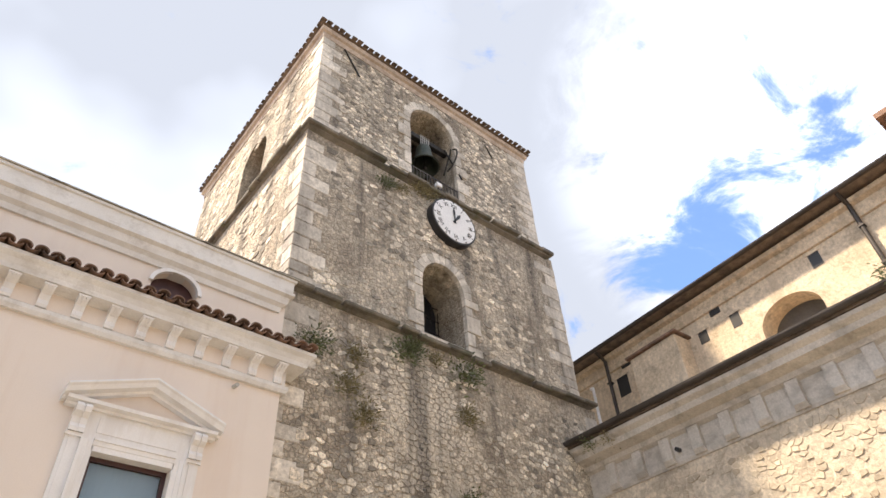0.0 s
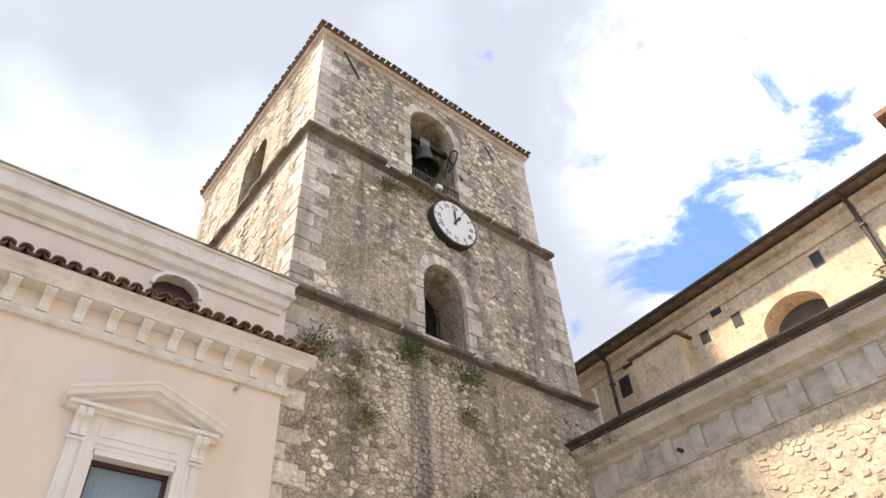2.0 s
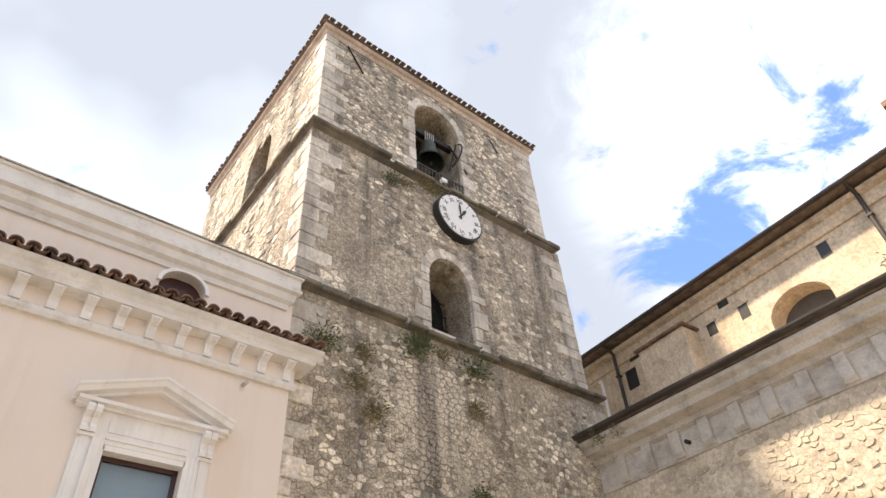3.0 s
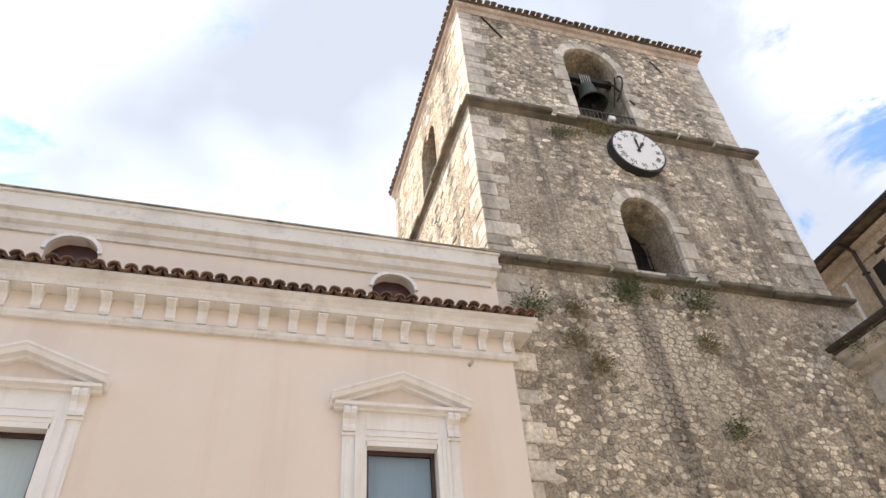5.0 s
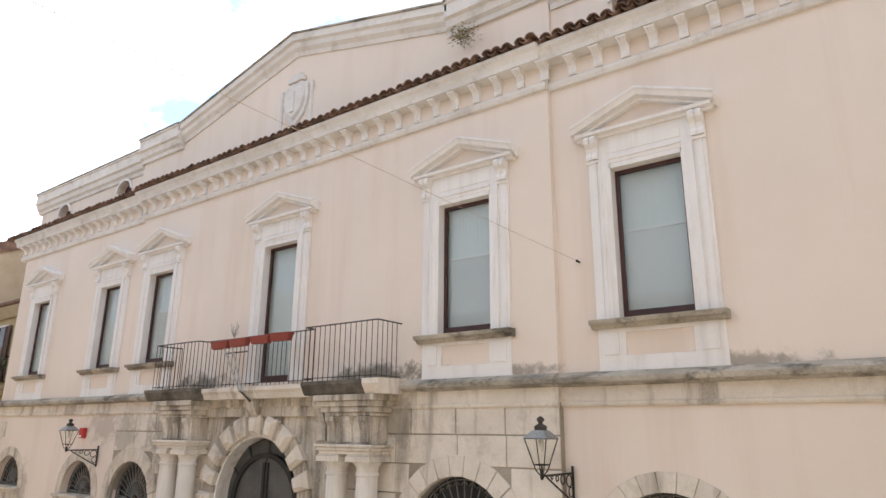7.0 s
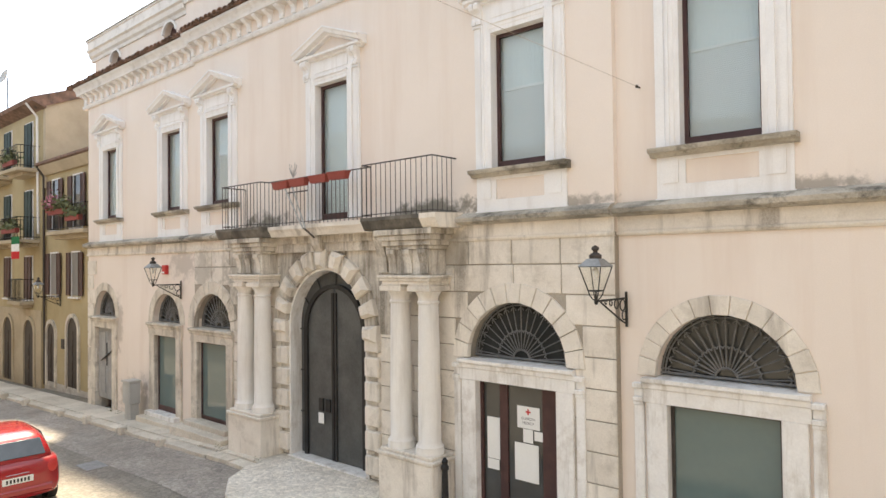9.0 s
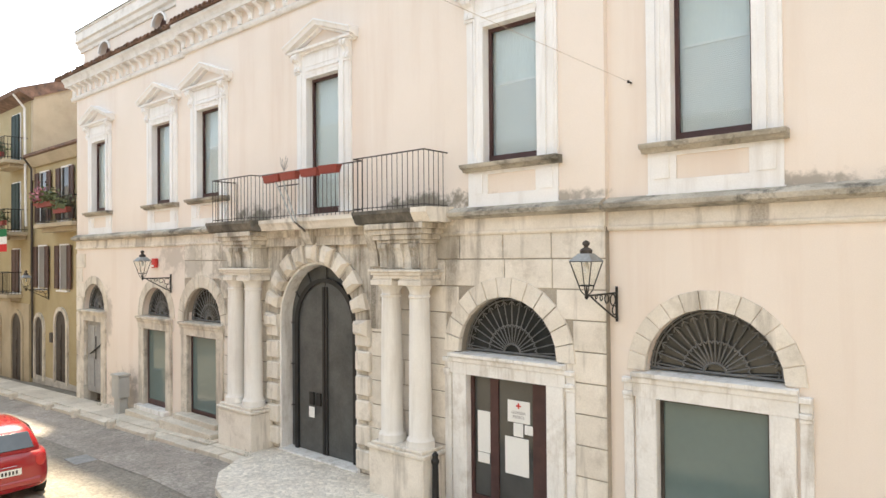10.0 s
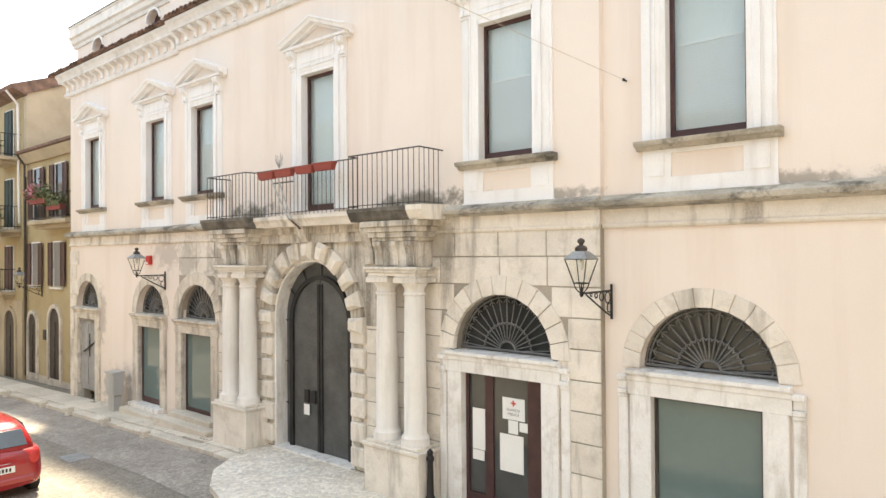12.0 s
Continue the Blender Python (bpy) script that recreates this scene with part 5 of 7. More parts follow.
grille = thing("tower_window_grille", "dark iron grille deep in the arched tower window", "window grille", (8.75, TF + 1.05, 13.12))
bm = bmesh.new()
for k in range(7):
    rod(bm, (-0.66 + 0.22 * k, 0, 0), (-0.66 + 0.22 * k, 0, 2.3 - 0.05 * abs(k - 3) ** 2), 0.014, 5)
for k in range(5):
    rod(bm, (-0.7, 0, 0.3 + 0.42 * k), (0.7, 0, 0.3 + 0.42 * k), 0.014, 5)
tube(bm, [(x, 0, z) for x, z in arc(0, 1.4, 0.4, 0.4, 0, 360, 20)], 0.012, 5)
part("bars", bm, DARKIRON, grille)
# black sheet: the dark depth of the window is put into its colour
tagged(part("tower_window_shutter", boxes((8.05, 9.45, TF + 1.2, TF + 1.26, 13.0, 15.7)), BLACK), "black sheet for the dark behind the tower window grille", "shutter")
tie = thing("tie_bar", "slanting iron wall tie on the tower stone", "wall tie", (5.65, TF + 0.06, 22.3))
bm = bmesh.new()
rod(bm, (-0.3, -0.03, 0.45), (0.28, -0.03, -0.5), 0.03)
part("bar", bm, DARKIRON, tie)
tie2 = thing("tie_bar", "thin iron wall tie on the tower stone", "wall tie", (11.3, TF + 0.06, 22.0))
bm = bmesh.new()
rod(bm, (-0.15, -0.03, 0.4), (0.12, -0.03, -0.15), 0.022)
part("bar", bm, DARKIRON, tie2)
vane = thing("roof_finial", "small iron finial with arms at the tower eaves", "finial", (8.7, TF - 0.02, 23.2))
bm = bmesh.new()
for a, b in (((0, 0, 0), (0, 0, 0.42)), ((-0.22, 0, 0.25), (0.22, 0, 0.3)), ((-0.22, 0, 0.25), (-0.3, 0, 0.4)), ((0.22, 0, 0.3), (0.3, 0, 0.45))):
    rod(bm, a, b, 0.018)
part("rods", bm, RAIL, vane)
bm = bmesh.new()
lathe(bm, [(0.02, 0.12), (0.09, 0.16), (0.09, 0.2), (0.02, 0.24)], (0, 0, 0), 10)
part("lamp", bm, WHITE, vane)

# stone trim of the two front openings
for c, w, z0, spring, rise, stage in ((8.75, 0.70, 13.12, 14.85, 0.8, 1), (8.76, 0.90, 18.42, 21.32, 0.93, 2)):
    yf = STAGES[stage][2]
    own = thing("arch_surround", "pale dressed stone surround of an arched tower opening", "stone surround", (c, yf, z0))
    n = 13
    for k in range(n):
        a0, a1 = math.pi * k / n, math.pi * (k + 0.94) / n
        pts = [((w + o) * math.cos(a), spring - z0 + (rise + o) * math.sin(a)) for a, o in ((a0, -0.008), (a0, 0.26 + 0.05 * (k % 2)), (a1, 0.26 + 0.05 * (k % 2)), (a1, -0.008))]
        bm = bmesh.new()
        bridge(bm, [(x, -0.035, z) for x, z in pts], [(x, 0.1, z) for x, z in pts])
        part("arch_stone", bm, QUOIN, own)
    for s in (-1, 1):
        z, k = 0.0, 0
        while z < spring - z0 - 0.1:
            h = min(0.28 + 0.12 * ((k * 7) % 3), spring - z0 - z)
            long = 0.24 + 0.22 * ((k + (s > 0)) % 2)
            a, b = sorted((s * (w - 0.008), s * (w + long)))
            part("jamb_stone", boxes((a, b, -0.03 - 0.01 * (k % 3), 0.1, z + 0.01, z + h - 0.01)), QUOIN, own, bevel=0.012)
            z, k = z + h, k + 1
    part("sill_stone", boxes((-w - 0.2, w + 0.2, -0.16, 0.3, -0.14, 0.02)), QUOIN, own, bevel=0.02)


# ---- weeds ----
LEAF = surface("weed_leaf", (0.085, 0.105, 0.045), (0.16, 0.18, 0.085), 0.7, patch=6, grain=20, bump=0.02, island=0.4)
DRY = surface("dry_weed", (0.19, 0.165, 0.085), (0.28, 0.25, 0.14), 0.8, patch=6, grain=20, bump=0.02, island=0.3)


def tuft(x, y, z, size, seed, dry=False, droop=0.3, blades=340, outward=(0, -1, 0)):
    rnd = random.Random(seed)
    verts, faces = [], []
    for _ in range(blades):
        a, lift = rnd.uniform(0, 2 * math.pi), rnd.uniform(-droop, 1.0)
        way = Vector((math.cos(a) * 0.8, math.sin(a) * 0.8, lift)) + Vector(outward) * 0.3
        way.normalize()
        root = Vector((rnd.gauss(0, 0.34), rnd.gauss(0, 0.08), rnd.gauss(-0.1, 0.3))) * size + way * size * rnd.uniform(0, 0.6)
        long, wide = size * rnd.uniform(0.12, 0.3), size * rnd.uniform(0.02, 0.05)
        side = way.cross(Vector((rnd.uniform(-1, 1), rnd.uniform(-1, 1), rnd.uniform(-1, 1)))).normalized() * wide
        k = len(verts)
        bend = Vector((0, 0, -0.25 * long))
        verts += [root - side * 0.4, root + side * 0.4, root + way * long * 0.55 + side, root + way * long + bend, root + way * long * 0.55 - side]
        faces += [(k, k + 1, k + 2, k + 3, k + 4)]
    me = bpy.data.meshes.new("weed")
    me.from_pydata([tuple(v) for v in verts], [], faces)
    me.materials.append(DRY if dry else LEAF)
    tagged(new("weed", me), "tuft of dry yellow weeds rooted in stone" if dry else "tuft of green weeds rooted in stone", "weed", "weeds on the walls", "stuff").matrix_basis = pose(x, y, z)


for i, (x, z, size, dry) in enumerate(((5.15, 11.75, 0.45, False), (6.1, 11.85, 0.36, True), (5.95, 11.1, 0.40, True), (6.35, 10.55, 0.42, True), (7.35, 12.35, 0.5, False), (7.55, 12.55, 0.4, False), (9.15, 12.35, 0.55, False), (9.05, 11.3, 0.38, True),
                                    (9.0, 9.4, 0.34, False), (8.2, 12.5, 0.3, True), (6.9, 17.6, 0.35, False), (8.05, 18.05, 0.42, True), (8.4, 18.1, 0.36, True), (7.4, 17.7, 0.3, True))):
    tuft(x, TF - (0.16 if z < 12.8 else 0.04), z, size, 40 + i, dry)
tuft(12.5, -7.75, 11.6, 0.42, 60, False, outward=(-1, 0, 0))
tuft(12.55, -0.4, 11.35, 0.35, 61, False, outward=(-1, 0, 0))
tuft(12.6, -0.9, 11.3, 0.3, 62, True, outward=(-1, 0, 0))
tuft(-6.4, -0.2, 12.0, 0.3, 63, True)
for i, (x, y) in enumerate(((-13.2, -0.95), (-15.0, -0.9), (-17.6, -0.5), (-22.3, -0.3), (-23.0, -0.25), (-20.5, -0.3))):
    tuft(x, y, street_level(x), 0.16, 70 + i, False, 0.0, 50)

# ---- church details ----
for i in range(30):
    y = -0.45 - 0.78 * i
    bm = boxes((AISLE - 0.15, AISLE - 0.04, y - 0.13, y + 0.13, 10.40, 10.90))
    bridge(bm, [(AISLE - 0.15, y - 0.13, 10.40), (AISLE - 0.15, y + 0.13, 10.40), (AISLE - 0.04, y + 0.13, 10.40), (AISLE - 0.04, y - 0.13, 10.40)],
           [(AISLE - 0.09, y - 0.15, 10.30), (AISLE - 0.09, y + 0.15, 10.30), (AISLE - 0.04, y + 0.15, 10.30), (AISLE - 0.04, y - 0.15, 10.30)])
    part("cornice_block", bm, GREYSTUCCO, church, at=CB)
GUTTER = surface("brown_gutter_metal", (0.045, 0.038, 0.034), (0.075, 0.064, 0.058), 0.6, 0.3, patch=2, grain=40, bump=0.05)
for y, x, z0, z1 in ((-7.3, NAVE_X - 0.14, 13.3, 16.35), (1.42, NAVE_X - 0.14, 13.2, 16.35)):
    pipe = thing("downpipe", "brown metal downpipe on the nave wall", "downpipe", (x, y, z0), group="downpipes of the nave")
    bm = bmesh.new()
    rod(bm, (0, 0, 0), (0, 0, z1 - z0 - 0.25), 0.06, 10)
    rod(bm, (0, 0, z1 - z0 - 0.27), (-0.4, 0, z1 - z0 - 0.05), 0.06, 10)
    part("pipe", bm, GUTTER, pipe, smooth=True)
    for k in (0.8, 2.0):
        part("clamp", boxes((-0.075, 0.1, -0.075, 0.075, k, k + 0.05)), GUTTER, pipe)
white = thing("downpipe", "white plastic downpipe beside the tower", "downpipe", (NAVE_X - 0.3, 2.05, 13.0), group="downpipes of the nave")
bm = bmesh.new()
rod(bm, (0, 0, 0), (0, 0, 2.3), 0.05, 10)
rod(bm, (0, 0, 2.3), (0.2, 0.25, 2.45), 0.05, 10)
part("pipe", bm, WHITE, white, smooth=True)
eave = thing("nave_gutter", "dark half-round gutter along the nave eaves", "gutter", (NAVE_EAVE - 0.05, -10, 16.3))
bm = bmesh.new()
for a, b in ((SOUTH + 10, 22.0),):
    prof = arc(0, 0.06, 0.09, 0.09, 180, 360, 8)
    bridge(bm, [(x, a, z) for x, z in prof], [(x, b, z) for x, z in prof])
part("channel", bm, GUTTER, eave)
rim = thing("aisle_gutter", "dark gutter along the aisle roof edge", "gutter", (LIP - 0.06, -10, 11.46))
bm = bmesh.new()
prof = arc(0, 0.07, 0.1, 0.1, 180, 360, 8)
bridge(bm, [(x, SOUTH + 10, z) for x, z in prof], [(x, 10.27, z) for x, z in prof])
part("channel", bm, GUTTER, rim)
spout = thing("drain_hole", "short clay drain pipe in the church frieze", "pipe", (AISLE - 0.05, -2.3, 10.55))
bm = bmesh.new()
rod(bm, (0.02, 0, 0), (-0.14, 0, -0.01), 0.05, 10)
part("pipe", bm, BLACK, spout)
butt = thing("roof_block", "small ochre plastered masonry block with tile cap against the nave", "masonry block", (NAVE_X - 0.35, -0.78, 13.45))
part("body", boxes((-0.35, 0.4, -0.9, 0.85, -0.4, 1.75)), NAVE, butt, bevel=0.03)
part("cap", boxes((-0.45, 0.4, -1.0, 0.95, 1.75, 1.84)), TERRA, butt, "terracotta tile cap", bevel=0.02)
# nave openings drawn as black plates, and a higher roof corner beyond the nave
for y, z, w, h in SLOTS:
    own = thing("vent_window", "small square nave opening painted as a black plate", "vent", (NAVE_X - 0.012, y, z), group="small nave openings")
    # the dark inside each opening is only the black of a shallow box
    if (y, z) in ((-2.78, 15.72), (0.72, 15.75)):
        part("recess", boxes((-0.02, 0.02, -w / 2, w / 2, -h / 2, h / 2)), BLACK, own)
    else:
        part("recess", boxes((0.0, 0.05, -w / 2 - 0.01, w / 2 + 0.01, -h / 2 - 0.01, h / 2 + 0.01)), BLACK, own)
    part("lintel_stone", boxes((-0.02, 0.05, -w / 2 - 0.08, w / 2 + 0.08, h / 2, h / 2 + 0.07)), NAVE, own)
ann = thing("transept", "higher plastered church wall with tiled corner", "church", (18.6, -12.8, 12.1))
part("wall", boxes((-2.35, 4, -8, 3.5, 0, 5.65)), NAVE, ann)
bm = boxes((-2.75, 4, -8, 3.9, 5.65, 5.82), (-2.6, 4, -8, 3.75, 5.45, 5.65))
part("eaves", bm, TERRA, ann, "tiled eaves")

for ob in (eave, butt, *[o for o in bpy.data.objects if o.parent is None and o.name.startswith(("vent_window", "downpipe"))]):
    ob.matrix_basis = TURN @ ob.matrix_basis

# ---- far houses down the street ----
YELLOW = surface("yellow_plaster", (0.38, 0.31, 0.17), (0.47, 0.39, 0.23), 0.9, patch=0.7, grain=40, bump=0.06, streak=(0.45, 0.37, 0.2), streak_amount=0.5, streak_size=(1.2, 0.1), grime=(0.42, 0.37, 0.25), grime_amount=0.3)
OLDYELLOW = surface("old_plaster", (0.40, 0.335, 0.23), (0.50, 0.425, 0.30), 0.92, patch=0.8, grain=35, bump=0.1, grime=(0.38, 0.31, 0.22), grime_amount=0.5)
SHUTTER = surface("brown_shutter", (0.075, 0.04, 0.032), (0.11, 0.06, 0.048), 0.6, patch=3, grain=40, bump=0.05)
GREENSHUT = surface("green_shutter", (0.02, 0.04, 0.035), (0.035, 0.06, 0.052), 0.6, patch=3, grain=40, bump=0.05)
DOORBROWN = surface("dark_door_wood", (0.035, 0.026, 0.02), (0.06, 0.045, 0.035), 0.6, patch=3, grain=30, bump=0.1)
FLOWERS = surface("pink_flowers", (0.30, 0.10, 0.14), (0.45, 0.22, 0.26), 0.7, patch=8, grain=20, bump=0.02, island=0.5)


LACE = surface("dim_lace", (0.20, 0.19, 0.18), (0.27, 0.26, 0.24), 0.6, grain=40)


def shuttered(own, x, y, z, w, h, mat, open_leaves=True, lace=True):
    """A window with a dark reveal, pale lace inside, stone sill and two louvred leaves folded out."""
    win = part("window", boxes((x - w / 2 - 0.06, x - w / 2, y - 0.03, y + 0.1, z - 0.06, z + h + 0.06), (x + w / 2, x + w / 2 + 0.06, y - 0.03, y + 0.1, z - 0.06, z + h + 0.06), (x - w / 2, x + w / 2, y - 0.03, y + 0.1, z + h, z + h + 0.06)), TRIM, own)
    part("pane", boxes((x - w / 2, x + w / 2, y - 0.006, y + 0.04, z, z + h)), LACE if lace else DARKGLASS, win, "pale lace behind glass" if lace else "")
    part("sill", boxes((x - w / 2 - 0.12, x + w / 2 + 0.12, y - 0.14, y, z - 0.12, z - 0.05)), MARBLE, win)
    for s in (-1, 1):
        bm = bmesh.new()
        x0 = x + s * (w / 2 + 0.02) if open_leaves else x + s * 0.005
        a, b = sorted((x0, x0 + s * w / 2 * 0.96))
        slab(bm, a, b, y - 0.075, y - 0.06, z, z + h)
        for k in range(int(h / 0.09)):
            slab(bm, a + 0.04, b - 0.04, y - 0.09, y - 0.074, z + 0.05 + k * 0.09, z + 0.10 + k * 0.09)
        for c in (a, b - 0.045):
            slab(bm, c, c + 0.045, y - 0.10, y - 0.075, z, z + h)
        part("shutter_leaf", bm, mat, win)


def arched_door(own, x, y, z, w, h, mat, stone=WORN):
    bm = bmesh.new()
    outer = [(w / 2 + 0.16, 0.0)] + arc(0, h - w / 2, w / 2 + 0.16, w / 2 + 0.16, 0, 180, 12) + [(-w / 2 - 0.16, 0.0)]
    inner = [(w / 2, 0.0)] + arc(0, h - w / 2, w / 2, w / 2, 0, 180, 12) + [(-w / 2, 0.0)]
    for (a, b), (i, j) in zip(zip(outer, outer[1:]), zip(inner, inner[1:])):
        bridge(bm, [(x + p, y - 0.08, z + q) for p, q in (a, b, j, i)], [(x + p, y + 0.05, z + q) for p, q in (a, b, j, i)])
    door = part("door", bm, stone, own, "arched stone doorway")
    bm = bmesh.new()
    bridge(bm, [(x + p, y - 0.012, z + q) for p, q in inner], [(x + p, y + 0.03, z + q) for p, q in inner])
    part("door_leaf", bm, mat, door)
    bm = boxes((x - 0.012, x + 0.012, y - 0.03, y - 0.01, z, z + h - w / 2))
    for k in range(3):
        for s in (-1, 1):
            a, b = sorted((x + s * 0.08, x + s * (w / 2 - 0.08)))
            slab(bm, a, b, y - 0.028, y - 0.01, z + 0.15 + 0.6 * k, z + 0.6 + 0.6 * k)
    part("door_panels", bm, mat, door)


def iron_balcony(own, x, y, z, w, deep):
    base = part("balcony", boxes((x - w / 2, x + w / 2, y - deep, y, z - 0.16, z), (x - w / 2 + 0.2, x + w / 2 - 0.2, y - deep * 0.7, y, z - 0.32, z - 0.16)), OLDYELLOW, own, "plastered balcony slab", bevel=0.02)
    bm = bmesh.new()
    turn = [(x - w / 2 + 0.05, y), (x - w / 2 + 0.05, y - deep + 0.05), (x + w / 2 - 0.05, y - deep + 0.05), (x + w / 2 - 0.05, y)]
    for q in (0.1, 0.98):
        tube(bm, [(a, b, z + q) for a, b in turn], 0.016, 4)
    for (ax, ay), (bx, by) in zip(turn, turn[1:]):
        n = round(math.hypot(bx - ax, by - ay) / 0.13)
        for k in range(n):
            rod(bm, (ax + (bx - ax) * k / n, ay + (by - ay) * k / n, z), (ax + (bx - ax) * k / n, ay + (by - ay) * k / n, z + 0.98), 0.009, 4)
    part("railing", bm, DARKIRON, base)


near = thing("yellow_house", "narrow yellow plastered house with shutters and planted balcony", "house", (-30.1, 0.7, street_level(-29)))
HB = Matrix.Translation((29.2, 0, -street_level(-29)))


def house_parts(own, m, fill):
    """Runs fill, then moves what it made under own from world places to own's."""
    had = set(own.children)
    fill(own)
    for ob in own.children:
        if ob not in had:
            ob.matrix_basis = m @ ob.matrix_basis


def near_house(own):
    part("wall", boxes((-31.4, WEST + 0.86, 0.0, 8.0, -3.0, 8.9)), YELLOW, own)
    part("stone_base", boxes((-31.4, WEST + 0.84, -0.03, 0.0, -3.0, -0.42)), GREYSTUCCO, own)
    bm = bmesh.new()
    run_x(bm, [(0.05, 8.75), (-0.1, 8.75), (-0.38, 8.93), (-0.45, 8.96), (-0.45, 9.06), (6.0, 11.2), (6.0, 8.8)], -31.3, WEST + 0.86)
    part("roof", bm, TERRA, own, "low tiled roof with cream eaves")
    run = bmesh.new()
    run_x(run, [(0.0, 8.55), (-0.12, 8.55), (-0.36, 8.88), (-0.36, 8.94), (0.0, 8.96)], -31.25, WEST + 0.85)
    part("eaves_moulding", run, OLDYELLOW, own)
    for x in (-30.25, -27.85):
        shuttered(own, x, 0.0, 3.35, 0.85, 1.75, SHUTTER)
        shuttered(own, x + 0.2, 0.0, 6.15, 0.9, 2.1, SHUTTER, True, False)
    arched_door(own, -28.15, 0.0, -0.5, 1.15, 2.95, DOORBROWN)
    arched_door(own, -30.6, 0.0, -0.6, 0.95, 2.7, DOORBROWN)
    iron_balcony(own, -26.95, 0.0, 5.95, 3.9, 0.8)
    bm = bmesh.new()
    tube(bm, [(-31.25, -0.42, 8.95), (-31.25, -0.12, 8.5), (-31.25, -0.08, -0.6)], 0.05, 8)
    part("downpipe", bm, GUTTER, own)
    part("meter_box", boxes((-29.3, -29.0, -0.08, 0.0, 1.1, 1.5)), RAIL, own)
    part("name_plate", boxes((-26.2, -25.95, -0.05, 0.0, 3.2, 3.5)), PAPER, own)


house_parts(near, HB, near_house)
far = thing("tall_house", "tall faded yellow house with green shutters and balconies", "house", (-38.4, 0.7, street_level(-38)))
FB = Matrix.Translation((38, 0, -street_level(-38)))


def far_house(own):
    part("wall", boxes((-46.0, -31.93, -0.12, 9.0, -3.0, 11.6)), YELLOW, own)
    bm = bmesh.new()
    bridge(bm, [(-31.95, y, z) for y, z in ((-0.12, 11.6), (9.0, 11.6), (4.5, 13.6))], [(-31.6, y, z) for y, z in ((-0.12, 11.6), (9.0, 11.6), (4.5, 13.6))])
    part("gable", bm, OLDYELLOW, own)
    part("side_wall", boxes((-31.93, -31.6, -0.1, 9.0, 8.0, 11.6)), OLDYELLOW, own, "bare beige plaster side wall")
    bm = bmesh.new()
    run_x(bm, [(-0.1, 11.5), (-0.65, 11.75), (-0.72, 11.9), (4.5, 13.9), (4.5, 13.6), (-0.1, 11.6)], -46.5, -31.5)
    part("roof", bm, TERRA, own, "tiled roof with dark eaves")
    part("stone_base", boxes((-46.0, -31.95, -0.16, -0.12, -3.0, 2.6)), OLDYELLOW, own)
    for x in (-33.6, -36.6, -39.8, -43):
        shuttered(own, x, -0.12, 9.0, 0.95, 2.1, GREENSHUT, False)
        shuttered(own, x, -0.12, 5.9, 0.95, 2.1, GREENSHUT, False)
        shuttered(own, x, -0.12, 3.1, 0.9, 1.9, SHUTTER, False)
        arched_door(own, x + 0.2, -0.16, -0.85, 1.3, 3.0, DOORBROWN, OLDYELLOW)
    for z in (8.9, 5.75):
        iron_balcony(own, -33.3, -0.12, z, 2.3, 0.95)
        iron_balcony(own, -38.2, -0.12, z, 4.4, 0.95)
    iron_balcony(own, -33.8, -0.12, 3.0, 1.8, 0.6)
    bm = bmesh.new()
    tube(bm, [(-32.2, -0.7, 11.75), (-32.2, -0.25, 11.2), (-32.2, -0.2, 6.0)], 0.05, 8)
    part("downpipe", bm, TRIM, own)


house_parts(far, FB, far_house)
last = thing("end_house", "plain pale house further down the street", "house", (-58, -3, -2))
part("wall", boxes((-8, 11.5, 1.0, 9, -1, 12.2)), OLDYELLOW, last)
part("roof", boxes((-8.3, 11.8, 0.4, 9.3, 12.2, 12.5)), TERRA, last)
lantern(-30.4, 0.68, 3.3, 0.85)
dish = thing("satellite_dish", "small white satellite dish above the roofs", "satellite dish", (-36.2, 0.3, 12.6))
bm = bmesh.new()
lathe(bm, [(0.02, 0.0), (0.2, 0.03), (0.36, 0.1), (0.37, 0.12), (0.2, 0.05), (0.02, 0.02)], n=18)
part("bowl", bm, GREYBOX, dish, smooth=True, at=pose(0, -0.1, 1.0, 70, 20, 0))
bm = bmesh.new()
rod(bm, (0, 0, -0.9), (0, 0, 1.0), 0.03)
part("mast", bm, RAIL, dish)


def plants(x, y, z, w, seed, material, label):
    rnd = random.Random(seed)
    verts, faces = [], []
    for _ in range(260):
        c = Vector((rnd.uniform(-w / 2, w / 2), rnd.gauss(0, 0.12), abs(rnd.gauss(0.1, 0.2))))
        u = Vector((rnd.gauss(0, 1), rnd.gauss(0, 1), rnd.gauss(0, 1))).normalized() * rnd.uniform(0.04, 0.09)
        v = u.orthogonal().normalized() * u.length * 0.7
        k = len(verts)
        verts += [tuple(c - u), tuple(c + v), tuple(c + u), tuple(c - v)]
        faces.append((k, k + 1, k + 2, k + 3))
    own = thing("potted_plants", label, "plants", (x, y, z), group="balcony plants")
    me = bpy.data.meshes.new("foliage")
    me.from_pydata(verts, [], faces)
    me.materials.append(material)
    part("foliage", me, None, own)
    part("trough", boxes((-w / 2, w / 2, -0.09, 0.09, -0.16, 0.04)), POT, own)


